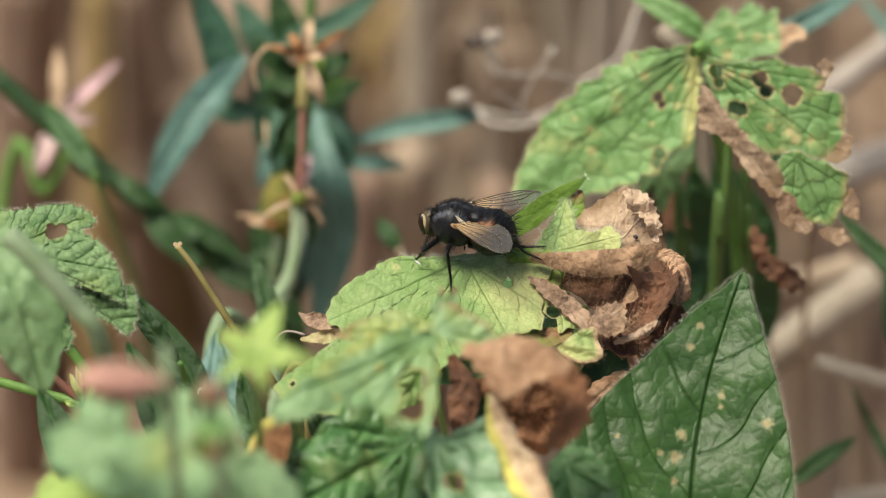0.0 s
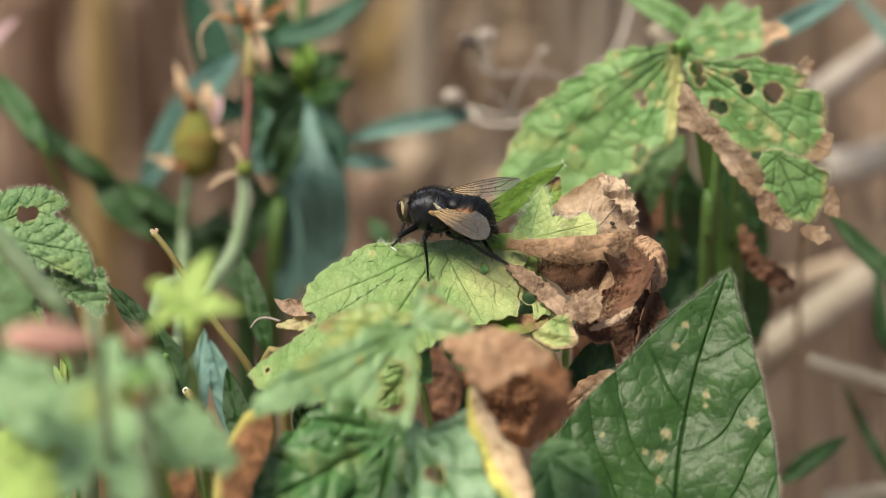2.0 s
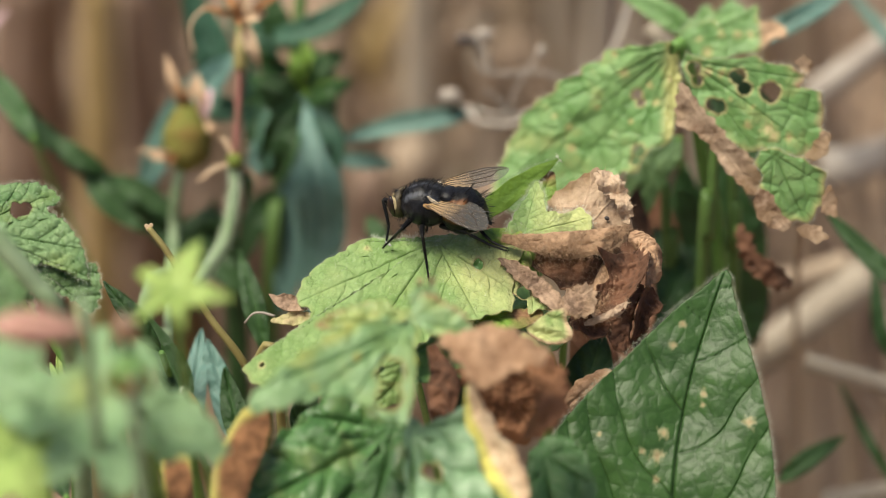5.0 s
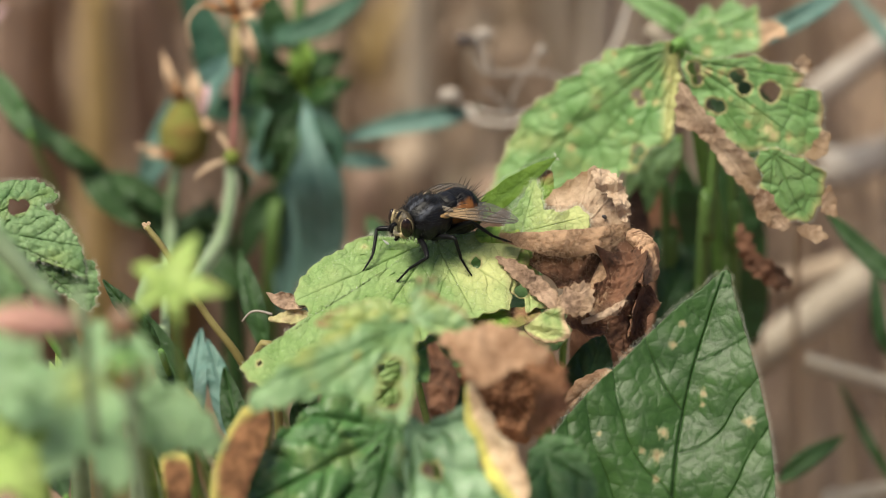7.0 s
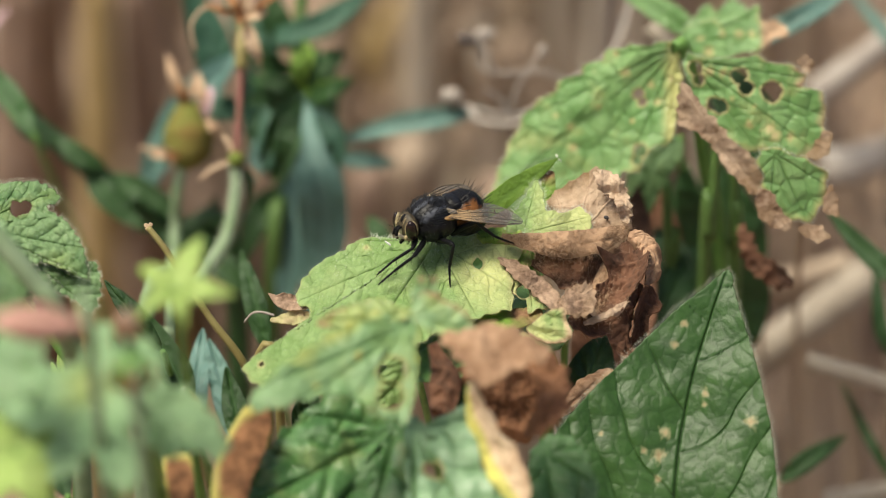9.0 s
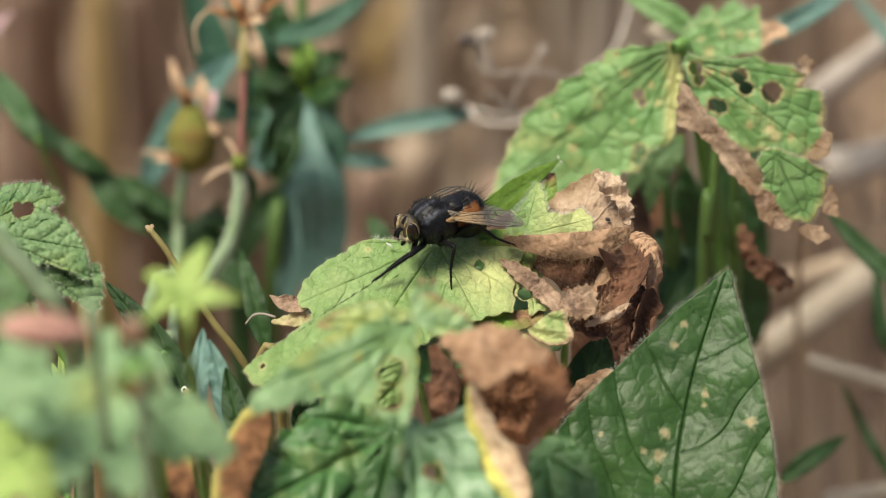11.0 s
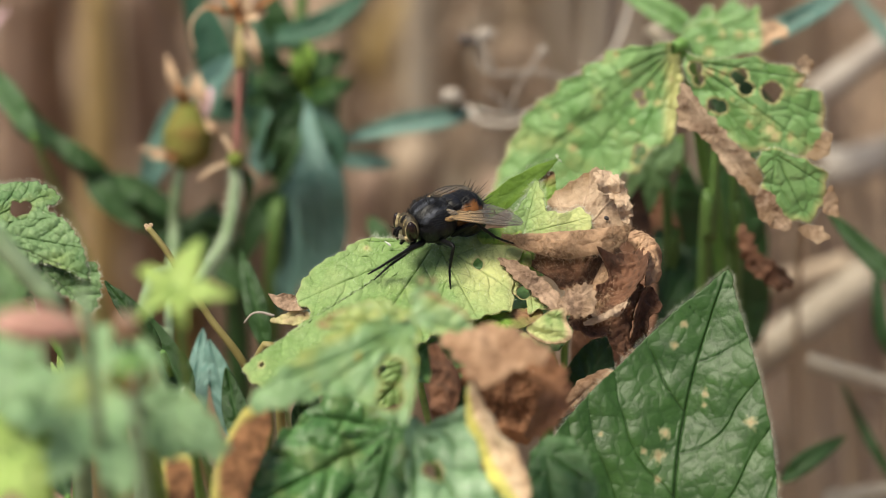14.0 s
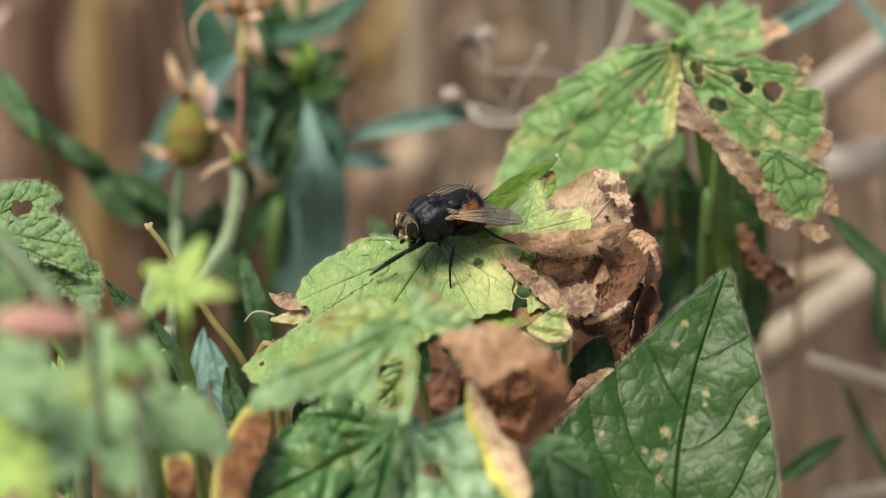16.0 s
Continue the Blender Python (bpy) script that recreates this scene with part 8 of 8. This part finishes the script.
LIFT = 0.0
FEET = {
    ("front", "near"): [(0, (-0.00684, 0.00119, 0.18048)), (4.2, (-0.00697, 0.00119, 0.18048)), (5.2, (-0.00722, -0.00088, 0.18048)), (6.3, (-0.00635, -0.00148, 0.17951)), (6.4, (-0.00692, -0.00445, 0.17995)), (6.5, (-0.00732, -0.00486, 0.17830)), (6.65, (-0.00623, -0.00667, 0.17916)), (6.8, (-0.00532, -0.00548, 0.17808)), (7.5, (-0.00525, -0.00557, 0.17805)), (7.7, (-0.00538, -0.00594, 0.17867)), (8.0, (-0.00677, -0.00594, 0.17867)), (8.2, (-0.00636, -0.00737, 0.17891)), (8.5, (-0.00815, -0.00702, 0.17903)),
                        (8.8, (-0.00669, -0.00817, 0.17862)), (9.2, (-0.00829, -0.00658, 0.17919)), (9.6, (-0.00742, -0.00782, 0.17875)), (10.0, (-0.00856, -0.00622, 0.17931)), (10.5, (-0.00755, -0.00782, 0.17875)), (10.9, (-0.00856, -0.00640, 0.17925)), (11.3, (-0.00768, -0.00808, 0.17866)), (11.6, (-0.00850, -0.00534, 0.17963)), (11.9, (-0.00795, -0.00737, 0.17891)), (12.2, (-0.00870, -0.00569, 0.17950)), (12.5, (-0.00922, -0.00613, 0.17935))],
    ("front", "far"): [(0, (-0.00631, 0.00199, 0.18078)), (4.2, (-0.00631, 0.00199, 0.18078)), (5.5, (-0.00722, -0.00088, 0.18048)), (6.3, (-0.00800, -0.00167, 0.18233)), (6.6, (-0.00859, -0.00202, 0.18278)), (6.7, (-0.00927, -0.00335, 0.17884)), (7.2, (-0.00920, -0.00371, 0.17871)), (7.35, (-0.00770, -0.00578, 0.17947)), (7.6, (-0.00718, -0.00496, 0.17901)), (8.0, (-0.00624, -0.00622, 0.17931)), (8.2, (-0.00736, -0.00684, 0.17909)), (8.5, (-0.00657, -0.00578, 0.17947)), (8.8, (-0.00770, -0.00551, 0.17957)), (9.2, (-0.00783, -0.00605, 0.17938)),
                       (9.6, (-0.00857, -0.00534, 0.17963)), (10.0, (-0.00769, -0.00649, 0.17922)), (10.5, (-0.00857, -0.00516, 0.17969)), (10.9, (-0.00789, -0.00640, 0.17925)), (11.3, (-0.00810, -0.00622, 0.17931)), (11.6, (-0.00770, -0.00587, 0.17944)), (11.9, (-0.00831, -0.00498, 0.17976)), (12.2, (-0.00823, -0.00622, 0.17931)), (12.5, (-0.00857, -0.00534, 0.17963))],
    ("middle", "near"): [(0, (-0.00253, -0.00406, 0.17859)), (4.2, (-0.00240, -0.00406, 0.17859)), (5.5, (-0.00126, -0.00621, 0.17857)), (6.3, (-0.00060, -0.00557, 0.17805)), (6.5, (-0.00066, -0.00557, 0.17805)), (6.65, (0.00173, -0.00578, 0.17947)), (6.8, (0.00360, -0.00424, 0.17852)), (7.1, (0.00360, -0.00433, 0.17849)), (7.2, (0.00206, -0.00622, 0.17931)), (7.3, (0.00073, -0.00574, 0.17799)), (8, (0.00086, -0.00601, 0.17789)), (16, (0.00086, -0.00628, 0.17780))],
    ("middle", "far"): [(0, (-0.00094, 0.00288, 0.18110)), (4.2, (-0.00094, 0.00288, 0.18110)), (6.3, (-0.00363, 0.00252, 0.18097)), (6.5, (-0.00463, 0.00179, 0.18146)), (6.8, (-0.00564, 0.00226, 0.18087)), (16, (-0.00550, 0.00199, 0.18078))],
    ("hind", "near"): [(0, (0.00917, 0.00069, 0.18256)), (0.2, (0.00681, -0.00153, 0.18175)), (0.4, (0.00829, -0.00029, 0.18220)), (0.6, (0.00974, -0.00178, 0.18091)), (0.7, (0.00874, -0.00152, 0.18100)), (0.8, (0.00799, -0.00312, 0.18042)), (1.0, (0.00665, -0.00445, 0.17995)), (1.3, (0.00906, -0.00356, 0.18026)), (1.7, (0.00865, -0.00392, 0.18014)), (2.0, (0.00746, -0.00374, 0.18020)), (2.3, (0.00974, -0.00162, 0.18171)), (2.6, (0.00980, -0.00189, 0.18162)), (3.0, (0.00913, -0.00285, 0.18052)), (3.6, (0.01081, -0.00161, 0.18097)),
                       (4.1, (0.00985, -0.00356, 0.18026)), (4.6, (0.00872, -0.00314, 0.18117)), (5.2, (0.00939, -0.00312, 0.18042)), (5.7, (0.00741, -0.00221, 0.18000)), (6.3, (0.00622, -0.00113, 0.17964)), (6.5, (0.00588, -0.00140, 0.17954)), (6.65, (0.00707, -0.00178, 0.18091)), (6.8, (0.00831, 0.00092, 0.18039)), (16, (0.00831, 0.00092, 0.18039))],
    ("hind", "far"): [(0, (0.00809, -0.00045, 0.18139)), (0.2, (0.00890, 0.00096, 0.18265)), (0.4, (0.00762, -0.00072, 0.18129)), (0.6, (0.00875, -0.00143, 0.18103)), (0.8, (0.00721, -0.00178, 0.18091)), (1.0, (0.00586, -0.00312, 0.18042)), (1.3, (0.00807, -0.00267, 0.18058)), (1.7, (0.00825, -0.00427, 0.18001)), (2.0, (0.00805, -0.00427, 0.18001)), (2.3, (0.00808, -0.00089, 0.18123)), (2.6, (0.00875, -0.00143, 0.18103)), (3.0, (0.00939, -0.00356, 0.18026)), (3.6, (0.00942, -0.00107, 0.18116)),
                      (4.1, (0.00893, -0.00267, 0.18058)), (4.6, (0.00939, -0.00312, 0.18042)), (5.2, (0.00807, -0.00178, 0.18091)), (5.7, (0.00777, 0.00046, 0.18097)), (6.3, (0.00711, 0.00136, 0.18055)), (6.6, (0.00577, 0.00224, 0.18162)), (6.8, (0.00512, 0.00431, 0.18163)), (16, (0.00512, 0.00431, 0.18163))],
}
# the front feet rub against each other to the end
FEET["front", "near"] += [(12.8, (-0.00861, -0.00737, 0.17891)), (13.1, (-0.00776, -0.00667, 0.17916)), (13.4, (-0.00862, -0.00667, 0.17916)), (13.7, (-0.00855, -0.00702, 0.17903)), (14.0, (-0.00883, -0.00569, 0.17950)), (14.3, (-0.00935, -0.00684, 0.17909)), (14.5, (-0.00915, -0.00729, 0.17894)), (14.9, (-0.00737, -0.00596, 0.17941)), (15.2, (-0.00729, -0.00773, 0.17878)), (15.6, (-0.00862, -0.00702, 0.17903)), (16.0, (-0.00863, -0.00596, 0.17941))]
FEET["front", "far"] += [(12.8, (-0.00883, -0.00543, 0.17960)), (13.1, (-0.00844, -0.00498, 0.17976)), (13.4, (-0.00790, -0.00605, 0.17938)), (13.7, (-0.00838, -0.00489, 0.17979)), (14.0, (-0.00809, -0.00658, 0.17919)), (14.3, (-0.00823, -0.00569, 0.17950)), (14.5, (-0.00871, -0.00472, 0.17985)), (14.9, (-0.00858, -0.00445, 0.17995)), (15.2, (-0.00752, -0.00427, 0.18001)), (15.6, (-0.00817, -0.00560, 0.17953)), (16.0, (-0.00837, -0.00569, 0.17950))]


def bent(hip, foot, side, pair, drop=0.0):
    """Thigh and shin that reach from the hip to the foot, knee up and outwards; in the fly's space."""
    d = foot - hip
    far = min(max(d.length, 1.7 * MM), (THIGH + SHIN) * 0.985)
    d.normalize()
    a = (THIGH ** 2 + far ** 2 - SHIN ** 2) / (2 * THIGH * far)
    pole = Vector(({"front": -0.4, "middle": 0.0, "hind": -0.3}[pair], side * 0.7, 0.8)).lerp(Vector((0.1, 0.8, 0.35)), drop)
    pole = (pole - d * pole.dot(d)).normalized()
    knee = hip + d * THIGH * a + pole * THIGH * math.sqrt(max(0, 1 - a * a))
    end = hip + d * far

    def bone(p, q):
        x = (q - p).normalized()
        y = pole.cross(x)
        y = y.normalized() if y.length > 1e-6 else x.orthogonal().normalized()
        return Matrix.Translation(p) @ Matrix((x, y, x.cross(y))).transposed().to_4x4()
    up_leg = bone(hip, knee)
    return up_leg, up_leg.inverted() @ bone(knee, end)


def sway(obs, rows):
    """Moves the things by millimetres to the right and upwards from their place."""
    for ob in obs:
        base = ob.matrix_basis.copy()
        walk(ob, [(t, Matrix.Translation(RIGHT * a * 1e-3 + UP * b * 1e-3) @ base) for t, a, b in rows])


LEAF_ROWS = [(0, 1.7, -2.1), (0.5, 1.82, -2.08), (0.7, 1.9, -2.1), (0.8, 0.95, -1.3), (0.9, 0.45, -0.85), (1.0, 0.03, -0.47), (1.5, 0.35, -0.45), (2, 0.58, -0.62), (2.5, 0.3, -0.46), (3, 0.5, -0.52), (3.5, 0.25, -0.32),
             (4, 0.31, -0.25), (6.5, 0.07, 0.12), (7, -0.01, 0.05), (7.5, -0.09, 0.11), (8, 0.03, -0.04), (9, 0, -0.08), (11.5, 0.21, -0.25), (12, 0.16, -0.19), (12.5, 0.08, -0.1), (13.5, 0.07, -0.14), (14.5, 0, 0), (16, -0.02, -0.07)]
STEM_ROWS = [(0, 6.7, -4.9), (0.5, 6.3, -3.7), (0.7, 5.7, -3.3), (0.8, 3.2, -2.1), (0.9, 1.9, -1.4), (1, 0.8, -0.89), (1.5, 0.72, -0.52), (2, 1.06, -1.09), (2.5, 0.63, -0.71), (3, 1.1, -1.02), (3.5, 0.51, -0.3), (4, 0.38, -0.45),
             (6.5, -0.26, 0.27), (7, -0.22, 0.2), (7.5, -0.09, 0.08), (8.5, 0.36, 0.17), (9, 0.13, -0.04), (11.5, 0.54, -0.41), (12, 0.17, -0.28), (13, 0.05, -0.14), (14.5, 0, 0), (16, 0.27, 0.03)]
HAIRY_ROWS = [(0, 2.3, -2.5), (0.5, 2.4, -2.0), (0.7, 2.2, -1.9), (0.8, 1.2, -1.2), (0.9, 0.6, -0.8), (1, 0.15, -0.42), (1.5, 0.41, -0.37), (2, 0.65, -0.6), (2.5, 0.24, -0.44), (3, 0.56, -0.53), (3.5, 0.23, -0.27), (4, 0.23, -0.31),
              (6.5, -0.02, 0.16), (7.5, -0.1, 0.08), (8.5, 0.07, -0.04), (9, -0.02, -0.04), (11.5, 0.31, -0.17), (12.5, 0.07, -0.16), (14.5, 0, 0), (16, 0, -0.07)]
STAR_ROWS = [(0, 5.72, -6.57), (0.5, 6.57, -5.51), (0.7, 6.04, -5.30), (0.8, 3.18, -3.18), (0.9, 1.59, -1.80), (1, 0.32, -0.64), (1.5, 0.61, -0.95), (2, 0.77, -1.42), (2.5, 0.47, -0.89), (3, 0.95, -1.17), (3.5, 0.10, -0.54), (4, 0.10, -0.58),
             (6.5, -0.38, 0.23), (7, -0.39, 0.27), (8, 0.03, 0.18), (8.5, 0.20, 0.05), (9, -0.07, 0.05), (11.5, 0.70, -0.54), (12, 0.16, -0.42), (13, -0.17, -0.31), (14.5, 0.00, 0.00), (16, 0.13, 0.03)]
SPRIG_ROWS = [(0, 0.3, -1.1), (0.5, 0.4, -0.9), (0.7, 0.35, -0.85), (0.9, 0.15, -0.5), (1, 0.05, -0.3), (2, 0.2, -0.3), (4, 0.1, -0.2), (6.5, 0, 0.1), (9, 0, 0), (11.5, 0.15, -0.1), (14.5, 0, 0), (16, 0, 0)]
FRONT_ROWS = [(0, 0.1, -1.0), (0.5, 0.29, -0.62), (1, 0.02, -0.12), (1.5, 0.11, -0.27), (2, 0.05, -0.29), (3, 0.16, -0.32), (4, 0.02, -0.21), (6.5, 0.08, 0.05), (7.5, 0, 0.07), (9, -0.03, 0.06), (11.5, 0.02, -0.07), (12.5, -0.02, 0.04), (14.5, 0, 0), (16, -0.11, 0.03)]


def at_time(rows, t):
    """Straight between the rows."""
    for p, q in zip(rows, rows[1:]):
        if t <= q[0]:
            f = (t - p[0]) / (q[0] - p[0])
            return [a + (b - a) * f for a, b in zip(p[1:], q[1:])]
    return list(rows[-1][1:])


def move_fly():
    when = sorted({r[0] for r in PLACES} | {r[0] for r in LEAF_ROWS} | {6.4, 6.6})
    rows = []
    for t in when:
        a, b = at_time(LEAF_ROWS, t)
        rows.append((t, Matrix.Translation(RIGHT * a * 1e-3 + UP * b * 1e-3) @ stance(t)))
    walk(FLY, rows)
    neck = Matrix.Translation((2.2 * MM, 0, -0.3 * MM))
    walk(HEAD, [(t, neck @ pose(out * MM, 0, rise * MM, 0, nod, turn) @ neck.inverted()) for t, out, rise, nod, turn in ((0, -0.1, 0, 10, -24), (4.2, -0.1, 0, 10, -24), (5.6, 0.1, 0.1, 6, -8), (6.3, 0.3, 0.3, 4, 0), (7.0, 0.35, 0.45, 4, 2), (8.0, 0.4, 0.5, 5, 4), (16, 0.4, 0.5, 5, 4))])
    # the far wing sinks a little once the fly has turned
    hinge = Matrix.Translation(Vector((-0.6, -2.1, 1.3)) * MM)
    sunk = Vector((-7.3, -4.02, -0.3)).rotation_difference(Vector((-7.2, -3.5, -1.1))).to_matrix().to_4x4()
    low = hinge @ sunk @ hinge.inverted()
    near = Matrix.Translation(Vector((-0.6, 2.1, 1.3)) * MM)
    lifted = near @ Vector((-7.3, 4.02, -0.3)).rotation_difference(Vector((-6.7, 4.02, 0.7))).to_matrix().to_4x4() @ near.inverted()
    walk(WINGS[1], [(0, lifted), (5.6, lifted), (6.7, Matrix()), (16, Matrix())])
    raised = hinge @ Vector((-7.3, -4.02, -0.3)).rotation_difference(Vector((-7.4, -4.2, 1.6))).to_matrix().to_4x4() @ hinge.inverted()
    walk(WINGS[-1], [(0, raised), (5.6, raised), (6.4, Matrix()), (6.8, low), (16, low)])
    for (pair, side), (thigh, shin, hip, s) in LEGS.items():
        feet = [(r[0], *(Vector(r[1]) + NEAR * (0.0034 if pair == "hind" and side == "near" else 0.0016 if pair == "hind" else 0.0))) for r in FEET[pair, side]]
        if feet[-1][0] < 16:
            feet.append((16.0, *feet[-1][1:]))
        stamps = sorted({r[0] for r in feet} | {r[0] for r in PLACES} | {6.4, 6.6, 7.1, 7.2, 7.3, 7.4, 7.5})
        thigh_rows, shin_rows = [], []
        for t in stamps:
            p, q = bent(hip, stance(t).inverted() @ Vector(at_time(feet, t)), s, pair, max(0, min(1, (t - 7.0) * 2)) if (pair, side) == ("front", "far") else 0)
            thigh_rows.append((t, p))
            shin_rows.append((t, q))
        walk(thigh, thigh_rows)
        walk(shin, shin_rows)


def motions():
    move_fly()
    sway([FLY_LEAF, SPECK, MITE, HUSK, STRAW], LEAF_ROWS)
    sway([HOLED], [(0, 0.85, -0.12), (0.5, 0.2, 0), (1, 0.18, 0), (1.5, 0, 0), (16, 0, 0)])
    sway(SWAY_STEM, STEM_ROWS)
    sway([FLOWER], [(t, a * (2.1 if t < 0.75 else 1), b * (1.4 if t < 0.75 else 1)) for t, a, b in STEM_ROWS])
    sway(SWAY_LEFT, HAIRY_ROWS)
    sway(SWAY_STAR, STAR_ROWS)
    sway(SWAY_BUD, [(t, a * (0.95 if t < 1 else 1), b * (0.82 if t < 1 else 1)) for t, a, b in STAR_ROWS])
    sway(SWAY_CAPSULE, [(t, a * (1.75 if t < 1 else 1), b * (1.75 if t < 1 else 1)) for t, a, b in STEM_ROWS])
    sway(SWAY_SPRIG, SPRIG_ROWS)
    sway([FRONT_LEAF, CURL], FRONT_ROWS)


motions()
